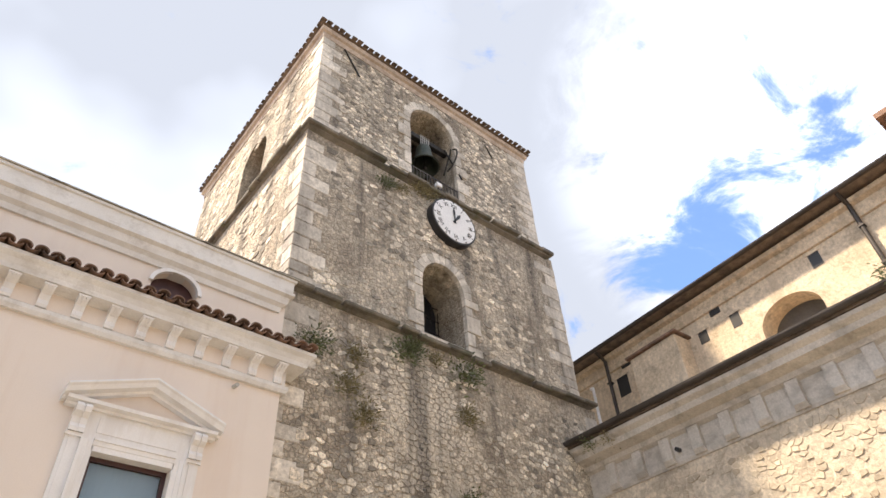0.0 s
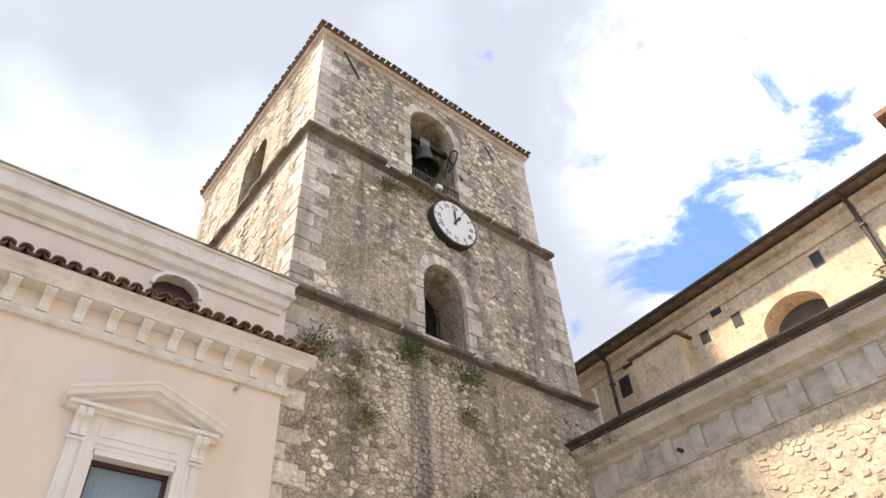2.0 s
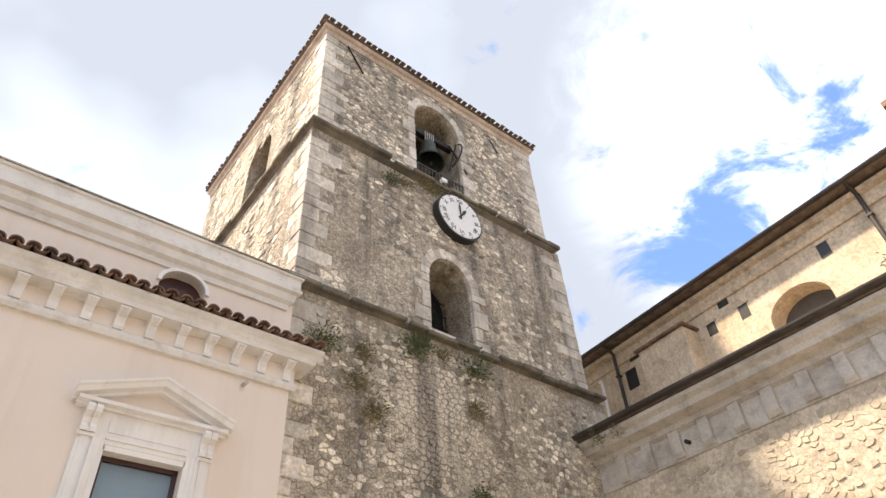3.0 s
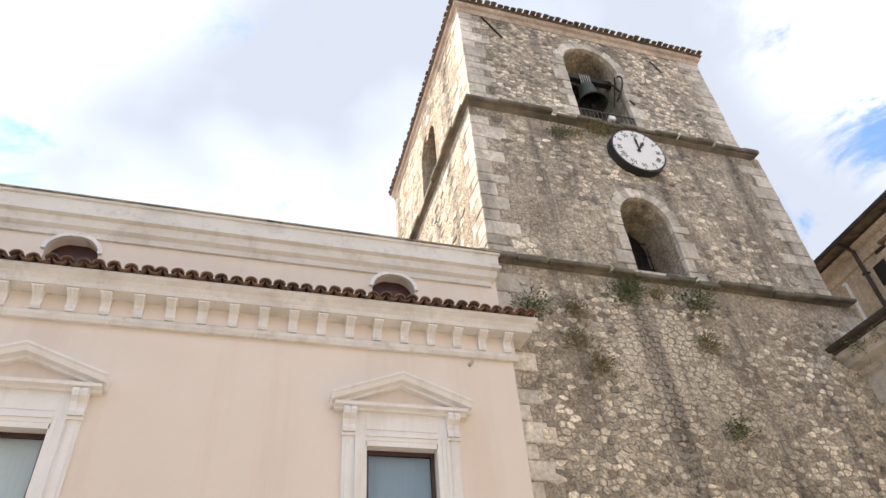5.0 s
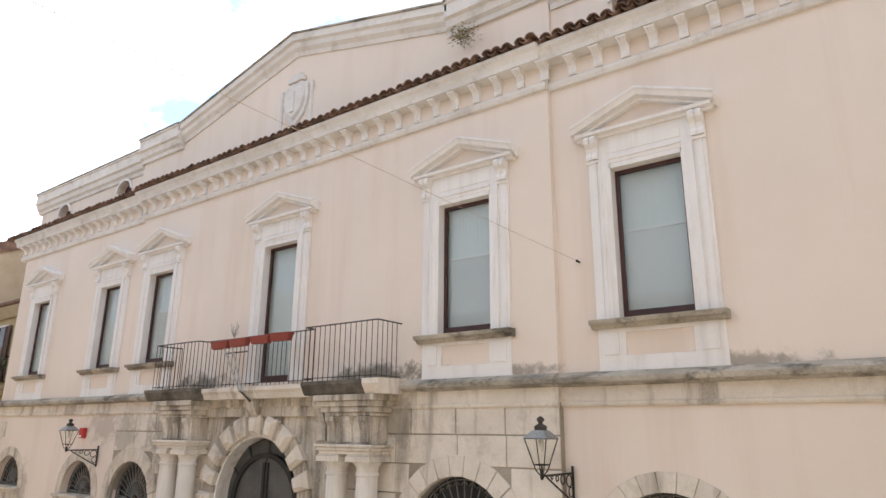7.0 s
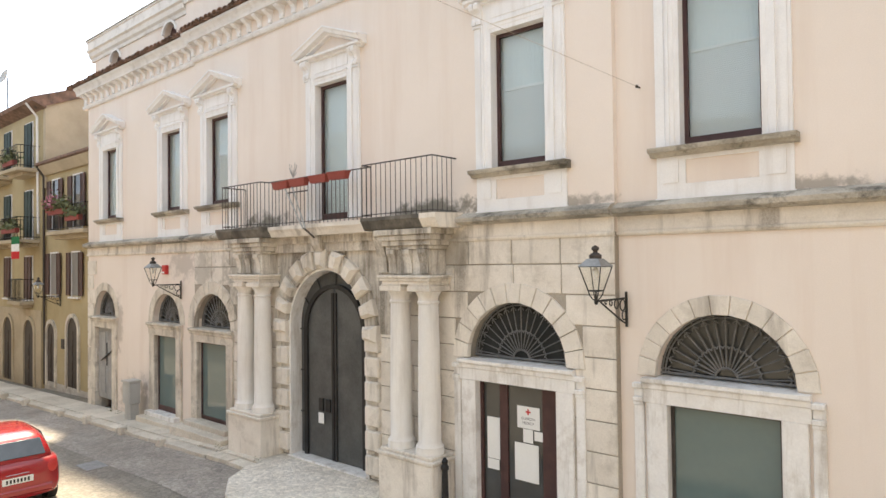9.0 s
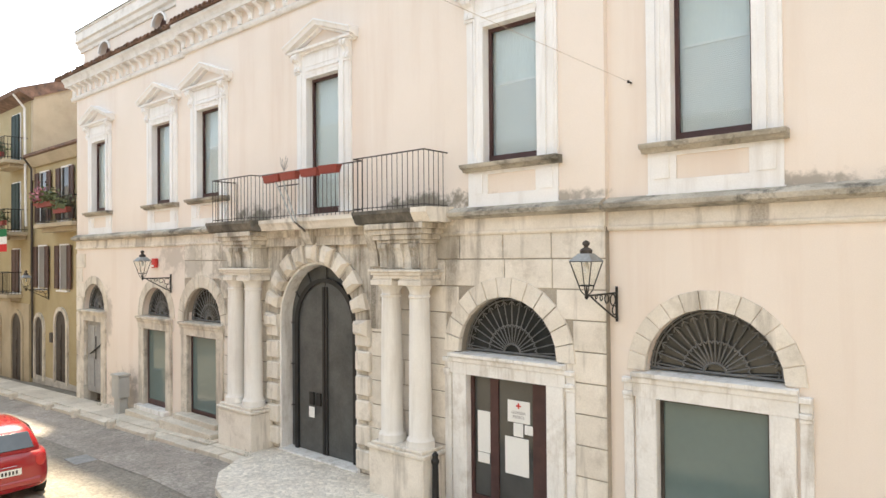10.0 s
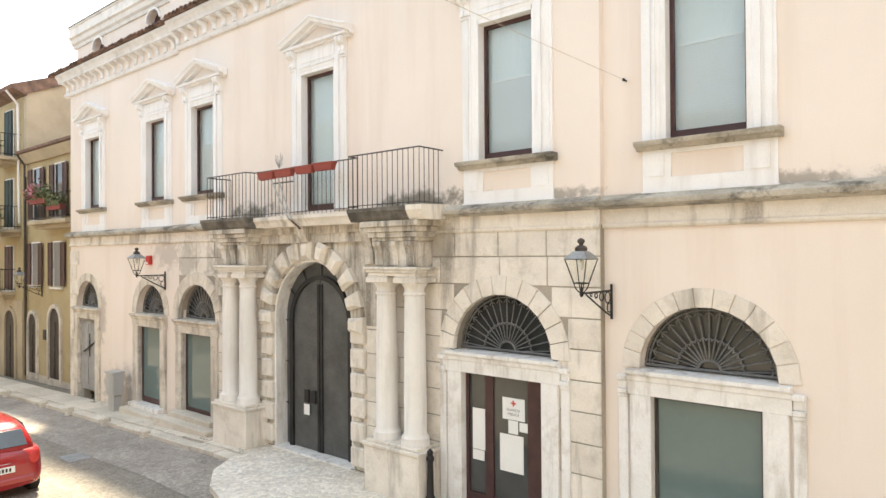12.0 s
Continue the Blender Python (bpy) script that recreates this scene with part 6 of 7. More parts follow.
for i, (x, y, z, w, mtl, txt) in enumerate(((-29.0, -0.12, 6.85, 0.9, FLOWERS, "pink flowers in a trough on the balcony rail"), (-27.0, -0.02, 6.45, 1.3, LEAF, "leafy green plants in a trough on a balcony"), (-28.4, -0.1, 6.75, 1.6, LEAF, "leafy green plants in a trough on a balcony"),
                                            (-33.6, -0.3, 6.2, 1.9, LEAF, "leafy green plants in a trough on a balcony"), (-38.2, -0.35, 6.4, 3.0, LEAF, "leafy green plants in a trough on a balcony"), (-33.7, -0.3, 9.2, 1.4, LEAF, "leafy green plants in a trough on a balcony"))):
    plants(x, y, z, w, 100 + i, mtl, txt)
flag = thing("flag", "green, white and red flag draped from a balcony", "flag", (-32.6, -0.42, 4.95))
for k, tone in enumerate(((0.03, 0.16, 0.06), (0.75, 0.75, 0.72), (0.5, 0.03, 0.03))):
    m = surface("flag_cloth", tone, tuple(c * 1.1 for c in tone), 0.9, grain=30, bump=0.05)
    bm = bmesh.new()
    folds = [(-0.35 + 0.1 * i, 0.04 * (i % 2)) for i in range(10)]
    z = 0.9 - 0.32 * k
    bridge(bm, [(x, y - 0.01, z) for x, y in folds] + [(x, y, z) for x, y in folds[::-1]], [(x, y - 0.01, z - 0.32) for x, y in folds] + [(x, y, z - 0.32) for x, y in folds[::-1]])
    part("stripe", bm, m, flag)

# ---- street ----
PAVE = surface("pale_pavement_stone", (0.55, 0.50, 0.415), (0.67, 0.62, 0.53), 0.85, patch=1.0, grain=20, bump=0.2, grime=(0.30, 0.28, 0.23), grime_amount=0.4, spread=0.1)
BASALT = surface("dark_basalt_setts", (0.31, 0.278, 0.24), (0.42, 0.38, 0.335), 0.85, patch=0.7, grain=14, bump=0.5, grime=(0.18, 0.17, 0.16), grime_amount=0.4, setts=0.11)
PEBBLE = surface("pebble_apron", (0.73, 0.67, 0.57), (0.84, 0.785, 0.69), 0.85, patch=1.4, grain=12, bump=0.5, grime=(0.36, 0.33, 0.27), grime_amount=0.3, setts=0.085, joint_tone=0.9)


def strip(bm, x0, x1, ya, yb, lift, step=1.0, edge=0.0):
    """A sheet along the street that follows its fall, with an uneven edge."""
    n = max(1, int((x1 - x0) / step))
    rows = []
    for i in range(n + 1):
        x = x0 + (x1 - x0) * i / n
        rows.append([bm.verts.new((x, y, street_level(x) - 0.16 + lift)) for y in (ya + edge * math.sin(x * 1.7), yb)])
    for a, b in zip(rows, rows[1:]):
        bm.faces.new((a[0], b[0], b[1], a[1]))


bm = bmesh.new()
strip(bm, -48, -11.6, -2.95, -1.3, 0.012, 0.6, 0.015)
tagged(part("gutter_paving", bm, BASALT), "dark basalt paving strip along the kerb", "paving", kind="structure")
bm = bmesh.new()
outline = [(-13.25, -0.6), (-13.15, -1.3), (-12.7, -2.0), (-11.9, -2.55), (-10.8, -2.9), (-9.4, -3.0), (-8.0, -2.9), (-6.0, -2.8), (4.0, -2.8), (4.0, 0.0), (-13.25, 0.0)]
bridge(bm, [(x, y, -0.3) for x, y in outline], [(x, y, -0.02) for x, y in outline])
tagged(part("apron_paving", bm, PEBBLE), "rounded pebble apron before the gate", "paving", kind="structure")
# ---- parked car ----
PAINT = bpy.data.materials.new("red_car_paint")
PAINT.use_nodes = True
for key, value in (("Base Color", (0.30, 0.006, 0.009, 1)), ("Roughness", 0.25), ("Coat Weight", 1.0), ("Coat Roughness", 0.04)):
    PAINT.node_tree.nodes["Principled BSDF"].inputs[key].default_value = value
TYRE = surface("tyre_rubber", (0.015, 0.015, 0.015), (0.025, 0.025, 0.025), 0.85, grain=60, bump=0.1)
CHROME = surface("chrome", (0.6, 0.6, 0.6), (0.65, 0.65, 0.65), 0.15, 1.0, grain=10, bump=0.0)
car = thing("car", "small red hatchback parked on the cobbles", "car", (-16.3, -5.35, -0.16 + street_level(-16.3)), -1.0)


def car_body():
    """Cross-sections from tail (+x) to nose, half widths and heights along a rounded shell."""
    bm = bmesh.new()
    rows = ((1.78, 0.55, 0.30, 0.62, 0.80, 0.5), (1.74, 0.72, 0.26, 0.74, 0.93, 0.64), (1.62, 0.79, 0.24, 0.80, 1.02, 0.70), (1.3, 0.81, 0.24, 0.83, 1.02, 0.72), (0.6, 0.815, 0.22, 0.84, 0.98, 0.74), (-0.2, 0.815, 0.22, 0.84, 0.97, 0.74),
            (-0.75, 0.81, 0.22, 0.83, 0.96, 0.74), (-1.2, 0.80, 0.24, 0.78, 0.90, 0.68), (-1.6, 0.74, 0.26, 0.66, 0.78, 0.58), (-1.75, 0.58, 0.30, 0.56, 0.66, 0.44))
    loops = []
    for x, w, z0, z1, z2, wt in rows:
        half = [(w * 0.86, z0), (w * 0.97, z0 + 0.1), (w, (z0 + z1) / 2), (w * 0.985, z1), (wt + (w - wt) * 0.55, (z1 + z2) / 2 + 0.03), (wt, z2)]
        loop = half + [(-y, z) for y, z in half[::-1]]
        loops.append([bm.verts.new((x, y, z)) for y, z in loop])
    for a, b in zip(loops, loops[1:]):
        for i in range(len(a)):
            bm.faces.new((a[i], a[(i + 1) % len(a)], b[(i + 1) % len(a)], b[i]))
    bm.faces.new(loops[0])
    bm.faces.new(loops[-1][::-1])
    return bm


body = part("body", car_body(), PAINT, car, "glossy red body", smooth=True)
sub = body.modifiers.new("round", "SUBSURF")
sub.levels = sub.render_levels = 2
bm = bmesh.new()
cabin = ((1.66, 0.64, 0.97, 1.00, 0.60), (1.52, 0.66, 0.98, 1.24, 0.56), (1.30, 0.67, 0.99, 1.42, 0.53), (1.0, 0.68, 0.98, 1.47, 0.53), (0.3, 0.69, 0.96, 1.49, 0.55), (-0.3, 0.69, 0.95, 1.44, 0.55), (-0.75, 0.68, 0.94, 1.20, 0.60), (-1.12, 0.66, 0.90, 0.95, 0.62))
loops = []
for x, w, z0, z2, wt in cabin:
    half = [(w, z0 - 0.05), (w, z0), (wt + 0.06, z2 - 0.07), (wt - 0.08, z2), (wt - 0.3, z2 + 0.01)]
    loops.append([bm.verts.new((x, y, z)) for y, z in half + [(-y, z) for y, z in half[::-1]]])
for a, b in zip(loops, loops[1:]):
    for i in range(len(a)):
        bm.faces.new((a[i], a[(i + 1) % len(a)], b[(i + 1) % len(a)], b[i]))
bm.faces.new(loops[0])
bm.faces.new(loops[-1][::-1])
roof = part("cabin", bm, PAINT, car, "red roof and pillars", smooth=True)
sub = roof.modifiers.new("round", "SUBSURF")
sub.levels = sub.render_levels = 2
bm = bmesh.new()
bridge(bm, [(1.665, -0.52, 1.05), (1.665, 0.52, 1.05), (1.475, 0.47, 1.34), (1.475, -0.47, 1.34)], [(1.63, -0.5, 1.05), (1.63, 0.5, 1.05), (1.44, 0.45, 1.34), (1.44, -0.45, 1.34)])
part("rear_window", bm, DARKGLASS, car, "dark rear window", bevel=0.012)
for s in (-1, 1):
    bm = bmesh.new()
    pts = [(1.28, 1.05), (1.05, 1.38), (0.1, 1.40), (-0.62, 1.06)]
    bridge(bm, [(x, s * (0.695 - (z - 1.05) * 0.30), z) for x, z in pts], [(x, s * (0.66 - (z - 1.05) * 0.30), z) for x, z in pts])
    part("side_window", bm, DARKGLASS, car)
    bm = bmesh.new()
    lathe(bm, [(0.02, 0), (0.09, 0.0), (0.10, 0.03), (0.06, 0.06), (0.02, 0.065)], n=16)
    part("tail_light", bm, RED, car, "red tail light", smooth=True, at=Matrix.Translation((1.735, s * 0.60, 0.82)) @ Matrix.Rotation(radians(90), 4, "Y") @ Matrix.Diagonal((1.25, 0.9, 1, 1)))
    for x in (1.15, -1.15):
        bm = bmesh.new()
        lathe(bm, [(0.16, -0.09), (0.27, -0.09), (0.29, -0.06), (0.29, 0.06), (0.27, 0.09), (0.16, 0.09)], n=24)
        wheel = part("wheel", bm, TYRE, car, smooth=True, at=Matrix.Translation((x, s * 0.72, 0.29)) @ Matrix.Rotation(radians(90), 4, "X"))
        bm = bmesh.new()
        lathe(bm, [(0.17, -0.085), (0.17, 0.085), (0.06, 0.1)], n=20)
        part("rim", bm, CHROME, wheel, smooth=True)
part("number_plate", boxes((1.775, 1.79, -0.26, 0.26, 0.60, 0.72)), PAPER, car, "white number plate")
bm = boxes(*[(1.789, 1.793, -0.2 + 0.06 * k, -0.165 + 0.06 * k, 0.625, 0.695) for k in range(7)])
part("plate_bars", bm, BLACK, car)
part("trim_bar", boxes((1.74, 1.775, -0.20, 0.20, 0.765, 0.785)), CHROME, car, bevel=0.01)
part("bumper", boxes((1.70, 1.80, -0.62, 0.62, 0.34, 0.50)), PAINT, car, bevel=0.04)

# ---- pieces: brackets, tiles, blocks and stones ----
scroll = [(0.0, 0.0), (-0.05, 0.0), (-0.07, 0.05), (-0.06, 0.16), (-0.10, 0.26), (-0.19, 0.32), (-0.23, 0.36), (-0.23, 0.41), (0.0, 0.41)]
bm = bmesh.new()
for a, b in ((-0.085, -0.035), (-0.022, 0.022), (0.035, 0.085)):
    run_x(bm, scroll, a, b)
run_x(bm, [(y * 0.86, z) for y, z in scroll], -0.08, 0.08)
slab(bm, -0.10, 0.10, -0.245, 0.0, 0.375, 0.415)
bracket = mesh_of(bm, "modillion", TRIM)
x = EAST - 0.12
while x > WEST:
    part("modillion", bracket, None, cornice, at=Matrix.Translation((x, bay_front(x) - 0.045, 10.455)) @ Matrix.Diagonal((0.85, 1.0, 0.72, 1)))
    x -= 0.475
bm = bmesh.new()
outer = [(-0.10 * math.cos(radians(a)), 0.085 * math.sin(radians(a))) for a in range(0, 181, 22)]
inner = [(x * 0.80, z * 0.78) for x, z in outer]
loop = outer + inner[::-1]
bridge(bm, [(x, -0.26, z) for x, z in loop], [(x * 0.82, 0.26, z * 0.82 + 0.05) for x, z in loop])
coppo = mesh_of(bm, "roof_tile", TERRA)
bm = bmesh.new()
bridge(bm, [(x, -0.23, -z * 0.8 + 0.05) for x, z in loop], [(x * 0.9, 0.26, -z * 0.8 + 0.10) for x, z in loop])
pan = mesh_of(bm, "roof_tile", TERRA)
rnd = random.Random(7)
for k in range(138):
    x = EAST + 0.30 - 0.226 * k
    y = bay_front(x) - 0.26
    part("roof_tile", coppo, None, palazzo, at=at_palazzo(x + rnd.uniform(-0.01, 0.01), y + rnd.uniform(-0.03, 0.02), 11.08 + rnd.uniform(-0.01, 0.012)) @ Matrix.Rotation(rnd.uniform(-0.07, 0.07), 4, "Z"))
    part("roof_tile", pan, None, palazzo, at=at_palazzo(x - 0.113, y, 11.065))
dark_coppo = coppo.copy()
dark_coppo.materials[0] = DARKTILE
for k in range(41):
    x = 4.42 + 0.22 * k
    part("roof_tile", dark_coppo, None, tower, at=TB @ Matrix.Translation((x + rnd.uniform(-0.015, 0.015), TF - 0.05 + rnd.uniform(-0.04, 0.02), TOP_Z + 0.035 + rnd.uniform(-0.012, 0.012))) @ Matrix.Diagonal((0.95, 0.7, 0.5, 1)))
for k in range(39):
    y = TF + 0.05 + 0.225 * k
    part("roof_tile", dark_coppo, None, tower, at=TB @ Matrix.Translation((4.55 + rnd.uniform(-0.03, 0.02), y, TOP_Z + 0.035 + rnd.uniform(-0.012, 0.012))) @ Matrix.Rotation(-radians(90), 4, "Z") @ Matrix.Diagonal((0.95, 0.7, 0.5, 1)))

# ledge stones of the tower, each a little uneven
for x0, x1, y0, z in ((4.48, 13.5, TF, LOW_Z), (4.62, 13.14, TF + 0.08, MID_Z)):
    at = x0 - 0.32
    while at < x1 + 0.3:
        long = min(rnd.uniform(0.45, 0.95), x1 + 0.34 - at)
        out, h = rnd.uniform(0.27, 0.36), rnd.uniform(0.10, 0.15)
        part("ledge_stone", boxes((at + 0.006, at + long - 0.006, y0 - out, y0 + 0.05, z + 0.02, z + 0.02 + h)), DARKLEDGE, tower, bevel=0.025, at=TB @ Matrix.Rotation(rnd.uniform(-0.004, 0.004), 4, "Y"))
        at += long
    at = y0 + 0.06
    while at < TF + DEEP:
        long = rnd.uniform(0.5, 1.0)
        out, h = rnd.uniform(0.27, 0.36), rnd.uniform(0.10, 0.15)
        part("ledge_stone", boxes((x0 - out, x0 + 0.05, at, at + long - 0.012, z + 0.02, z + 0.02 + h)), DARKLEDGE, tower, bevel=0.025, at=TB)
        at += long

# arch stones of the ground-floor openings
for c, r in ARCHES:
    n = 13
    me = wedge(r - 0.008, r + (0.34 if bay_front(c) else 0.27), 180 / n - 0.5, 0.022 if bay_front(c) else 0.012, 0.95)
    if c < -14:
        me.materials[0] = WORN
    for k in range(n):
        part("arch_stone", me, None, palazzo, at=at_palazzo(c, bay_front(c), SPRING) @ Matrix.Rotation(-radians((k + 0.5) * 180 / n), 4, "Y") @ Matrix.Diagonal((1, 1 + 0.4 * rnd.random(), 1, 1)))

# ashlar courses of the middle part, clear of arches and portal
COURSES = [(0.0 + 0.495 * k, 0.0 + 0.495 * (k + 1)) for k in range(10)]
yf = -0.12


def blocked(z0, z1):
    """Stretches of the wall front that openings and portal take up between two heights."""
    taken = []
    if z0 < 3.0:
        taken.append((GATE_X - 1.44, GATE_X + 1.44))
    elif z0 < 4.5:
        half = math.sqrt(max(0.0, 1.44 ** 2 - (z0 - 3.04) ** 2))
        taken.append((GATE_X - half, GATE_X + half))
    for c, r in ARCHES:
        if STEP_W < c < STEP_E:
            edge = r + 0.36
            if z0 < SPRING - 0.2:
                taken.append((c - r - 0.1, c + r + 0.1))
            elif z0 < SPRING + edge:
                half = max(math.sqrt(max(0.0, edge ** 2 - ((z0 + z1) / 2 - SPRING) ** 2)), math.sqrt(max(0.0, (r + 0.02) ** 2 - (z0 - SPRING) ** 2)))
                taken.append((c - half, c + half))
    return sorted(taken)


block_meshes = {}


def block(width, height):
    key = (round(width, 1), round(height, 2))
    if key not in block_meshes:
        bm = boxes((0, key[0], -0.022, 0.03, 0, height))
        block_meshes[key] = mesh_of(bm, "ashlar_block", ASHLAR, bevel=0.009)
    return block_meshes[key], key[0]


for i, (z0, z1) in enumerate(COURSES):
    at, spans = STEP_W, []
    for a, b in blocked(z0, z1):
        if a > at + 0.12:
            spans.append((at, a))
        at = max(at, b)
    if STEP_E > at + 0.12:
        spans.append((at, STEP_E))
    for a, b in spans:
        n = max(1, round((b - a) / (1.0 if i % 2 else 1.25)))
        for k in range(n):
            w = (b - a) / n
            me, made = block(w - 0.02, z1 - z0 - 0.02)
            part("ashlar_block", me, None, palazzo, at=at_palazzo(a + k * w + 0.01, yf, z0 + 0.01) @ Matrix.Diagonal(((w - 0.02) / made, 1, 1, 1)))
# corner stones at the far end of the palazzo
for k in range(10):
    z = -0.45 + 0.52 * k
    part("corner_stone", boxes((WEST, WEST + 0.5 + 0.25 * (k % 2), -0.03, 0.02, z, z + 0.49)), ASHLAR, palazzo, bevel=0.012, at=HERE)

# corner stones of the tower
for x0, x1, yf, z0, z1 in STAGES:
    z, k = max(z0, 4.0) + 0.2, 0
    while z < z1 - 0.55:
        h = rnd.uniform(0.28, 0.5)
        for s in (0, 1):
            long, back = ((0.8, 0.42), (0.42, 0.7))[(k + s) % 2]
            long *= rnd.uniform(0.85, 1.25)
            p = rnd.uniform(0.006, 0.02)
            a, b = (x0 - p, x0 + long) if s == 0 else (x1 - long, x1 + p)
            part("corner_stone", boxes((a, b, yf - p, yf + back, z + 0.01, z + h - 0.012)), QUOIN, tower, bevel=0.014, at=TB)
        z, k = z + h, k + 1

# scattered rubble, single stones in the middle of the lower stage and the rest in one sheet a stage
def clip(poly, mx, mz, nx, nz):
    """The part of a polygon on the near side of a line."""
    out = []
    for (ax, az), (bx, bz) in zip(poly, poly[1:] + poly[:1]):
        da, db = (ax - mx) * nx + (az - mz) * nz, (bx - mx) * nx + (bz - mz) * nz
        if da <= 0:
            out.append((ax, az))
        if da * db < 0:
            k = da / (da - db)
            out.append((ax + (bx - ax) * k, az + (bz - az) * k))
    return out


def stones(x0, x1, z0, z1, seed, hole=None, size=0.26, fill=0.72, long=1.45):
    """Uneven rubble stones that fill a wall side by side: (x, z, outline, random number)."""
    r, out, grid = random.Random(seed), [], {}
    nx, nz = int((x1 - x0) / (size * long)), int((z1 - z0) / size)
    for i in range(nx):
        for j in range(nz):
            grid[i, j] = (x0 + size * long * (i + 0.5 * (j % 2) + r.uniform(0.08, 0.92)), z0 + size * (j + r.uniform(0.1, 0.9)))
    for (i, j), (cx, cz) in grid.items():
        patchy = noise.noise(Vector((cx * 0.45, cz * 0.45, seed))) * 0.7 + fill
        if r.random() > patchy or (hole and abs(cx - hole[0]) < hole[1] and hole[2] < cz < hole[3]):
            continue
        poly = [(-size * long, -size), (size * long, -size), (size * long, size), (-size * long, size)]
        for di in (-2, -1, 0, 1, 2):
            for dj in (-2, -1, 0, 1, 2):
                if (di or dj) and (i + di, j + dj) in grid:
                    ox, oz = grid[i + di, j + dj]
                    ox, oz = ox - cx, oz - cz
                    poly = clip(poly, ox / 2, oz / 2, ox / long ** 2, oz)
        if len(poly) > 2:
            out.append((cx, cz, tuple(poly), r.random()))
    return out


def stone_shape(verts, faces, cx, cz, poly, seed, put):
    r = random.Random(seed)
    n, k, proud, slope = len(poly), len(verts), r.uniform(0.0, 0.024), r.uniform(-0.05, 0.05)
    mx, mz = sum(p[0] for p in poly) / n, sum(p[1] for p in poly) / n
    base = [(mx + (u - mx) * q, mz + (v - mz) * q) for (u, v), q in ((p, r.uniform(0.84, 0.97)) for p in poly)]
    verts += [put(cx + u, 0.02, cz + v) for u, v in base] + [put(cx + mx + (u - mx) * 0.86, -proud + slope * (v - mz), cz + mz + (v - mz) * 0.84) for u, v in base]
    faces += [(k + i, k + (i + 1) % n, k + n + (i + 1) % n, k + n + i) for i in range(n)]
    faces.append(tuple(range(k + n, k + 2 * n)))


def stone_sheet(rows, put, name, material=None):
    verts, faces = [], []
    for cx, cz, poly, s in rows:
        stone_shape(verts, faces, cx, cz, poly, s, put)
    me = bpy.data.meshes.new(name)
    me.from_pydata(verts, [], faces)
    me.materials.append(material or RUBBLE)
    bm = bmesh.new()
    bm.from_mesh(me)
    bmesh.ops.recalc_face_normals(bm, faces=bm.faces[:])
    bm.to_mesh(me)
    bm.free()
    return me


for i, (x0, x1, yf, z0, z1) in enumerate(STAGES):
    hole = (None, (8.75, 1.05, 13.0, 16.0), (8.76, 1.25, 18.3, 22.6))[i]
    bottom = max(z0 + 0.3, 3.5)
    rows = stones(x0 + 0.75, x1 - 0.75, bottom, z1 - 0.3, 11 + i, hole, (0.125, 0.15, 0.13)[i], (0.68, 0.42, 0.85)[i])
    if i == 0:
        single = [s for s in rows if 7.0 < s[0] < 11.0 and 9.3 < s[1] < 11.9][:290]
        for s in single:
            part("rubble_stone", stone_sheet([s], lambda x, y, z, yf=yf: (x, yf + y, z), "rubble_stone"), None, tower, at=TB)
        picked = set(single)
        rows = [s for s in rows if s not in picked]
    tagged(part("rubble_facing", stone_sheet(rows, lambda x, y, z, yf=yf: (x, yf + y, z), "rubble_facing"), None, tower, "uneven limestone rubble set in mortar", at=TB), kind="stuff")
    if i:
        hole = (4.15, 1.1, 18.0, 21.4) if i == 2 else None
        rows = stones(yf + 0.9, TF + DEEP - 0.1, bottom, z1 - 0.3, 21 + i, hole, 0.2, 0.6)
        tagged(part("side_rubble_facing", stone_sheet(rows, lambda x, y, z, x0=x0: (x0 + y, x, z), "side_rubble_facing"), None, tower, "sunlit limestone rubble set in mortar", at=TB), kind="stuff")

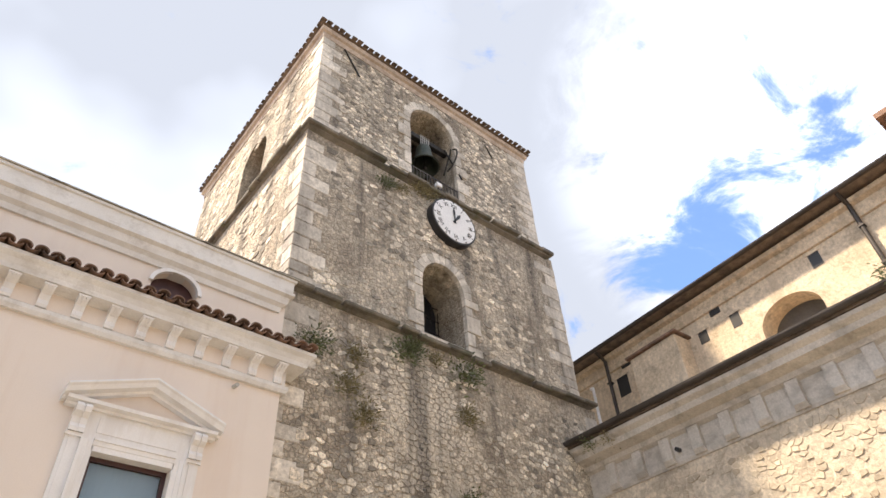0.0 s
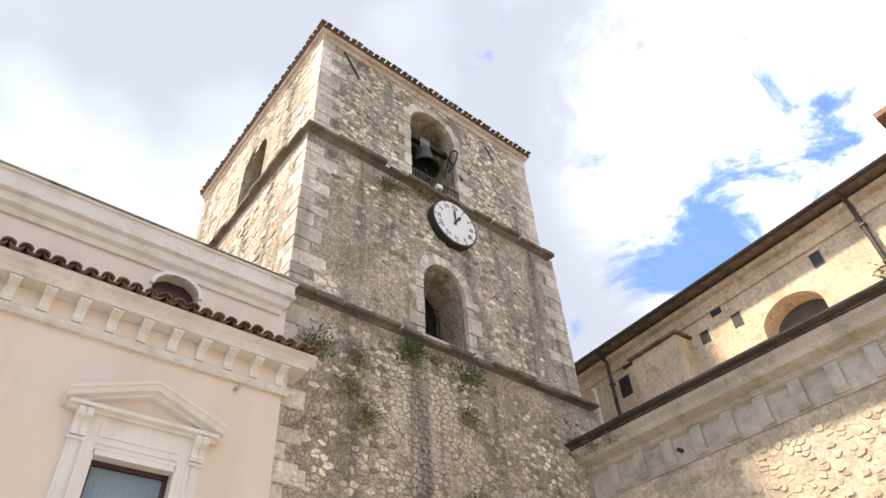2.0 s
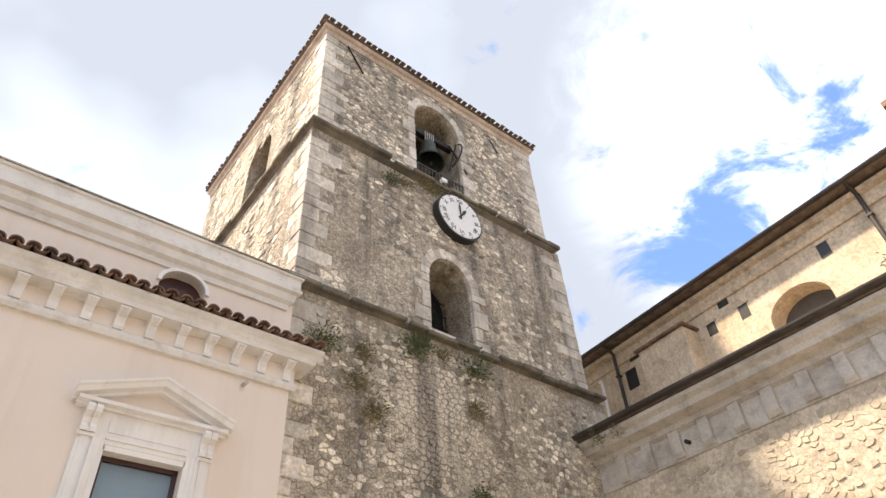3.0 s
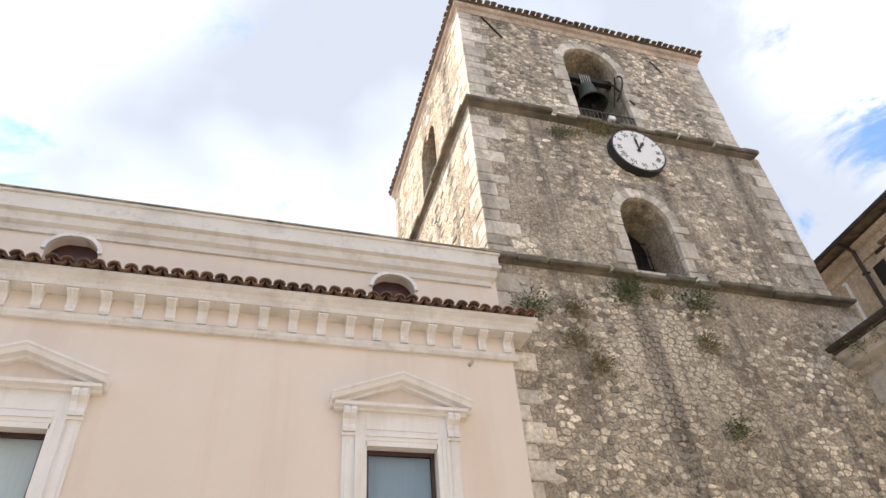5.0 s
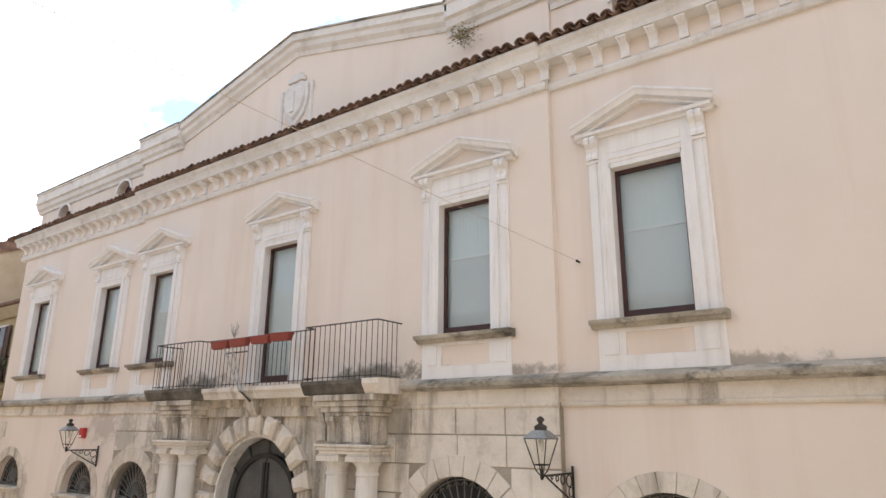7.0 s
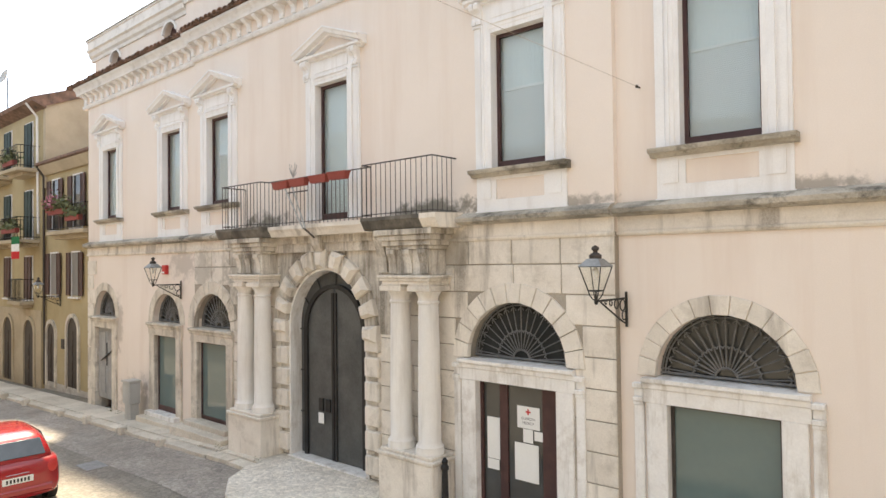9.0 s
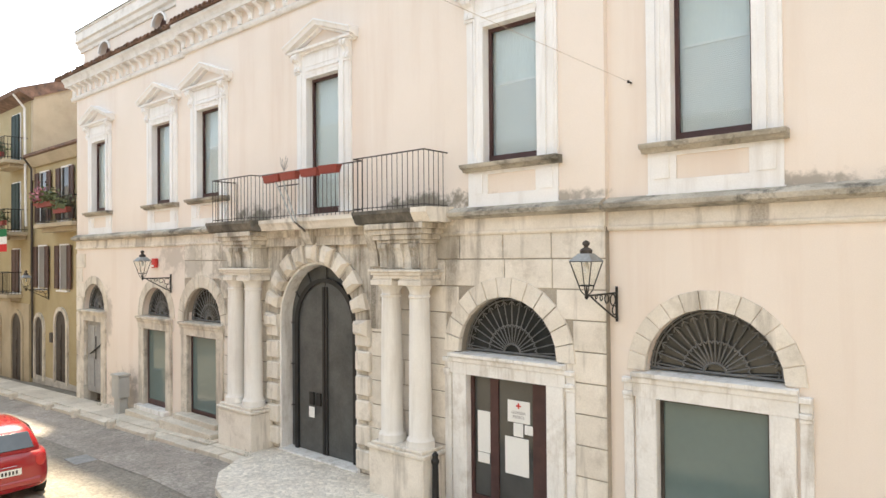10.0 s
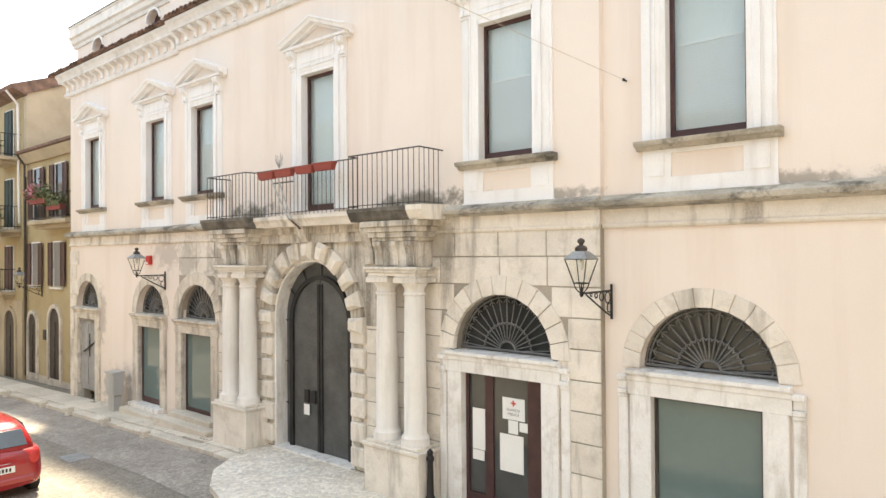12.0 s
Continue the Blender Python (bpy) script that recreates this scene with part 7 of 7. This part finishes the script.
WARM = surface("church_rubble_stone", (0.44, 0.375, 0.28), (0.62, 0.54, 0.42), 0.95, patch=1.0, grain=14, bump=0.5, grime=(0.26, 0.22, 0.17), grime_amount=0.5, island=0.22)
rows = stones(-9.5, 0.1, 6.5, 10.15, 31, None, 0.115, 0.6)
tagged(part("rubble_facing", stone_sheet(rows, lambda x, y, z: (AISLE + y, x, z), "rubble_facing", WARM), None, church, "sandy rubble stones in thin plaster", at=CB), kind="stuff")

# pavement slabs and kerb along the facade
pavement = tagged(new("pavement", mesh_of(boxes((-40, -13.0, -1.25, 0.0, -1.6, -1.2)), "pavement", PAVE)), "uneven pale stone pavement along the facade", "pavement", kind="structure")
slab_me = {}
for i in range(26):
    x = -13.4 - 1.02 * i
    for y0, y1 in ((-1.3, -0.95), (-0.93, 0.0)):
        key = y0
        if key not in slab_me:
            slab_me[key] = mesh_of(boxes((-0.5, 0.5, y0, y1 - 0.015, -0.25, 0.0)), "paving_slab", PAVE, bevel=0.012)
        part("paving_slab", slab_me[key], None, pavement, at=pose(x, rnd.uniform(-0.015, 0.015), street_level(x) - (0.045 if y0 < -1 else 0.03) + rnd.uniform(-0.012, 0.012), 0, -2.0 if x < -14 else 0, rnd.uniform(-0.6, 0.6)))
# long stone steps and low kerb stones before the doors
for x0, x1, y0, z in ((-17.9, -15.2, -0.75, 0.16), (-17.7, -15.5, -0.45, 0.30), (-20.6, -18.4, -0.5, 0.10)):
    low = street_level((x0 + x1) / 2)
    tagged(part("step", boxes((x0, x1, y0, -0.05, low - 0.4, low + z)), PAVE, bevel=0.02), "long worn stone step before a doorway", "step", "doorway steps")
for i, x in enumerate((-17.2, -19.6, -22.2, -24.4, -28.0, -30.5)):
    tagged(part("kerb_post", boxes((x - 0.13, x + 0.11, -1.42, -1.2, street_level(x) - 0.4, street_level(x) + 0.06 + 0.03 * (i % 3))), PAVE, bevel=0.04), "low worn kerb stone at the pavement edge", "kerb stone", "kerb stones")
tagged(part("manhole_cover", boxes((-17.1, -16.4, -3.45, -2.95, street_level(-16.7) - 0.3, street_level(-16.7) - 0.145)), ZINC, bevel=0.01), "grey iron manhole cover in the cobbles", "manhole cover")
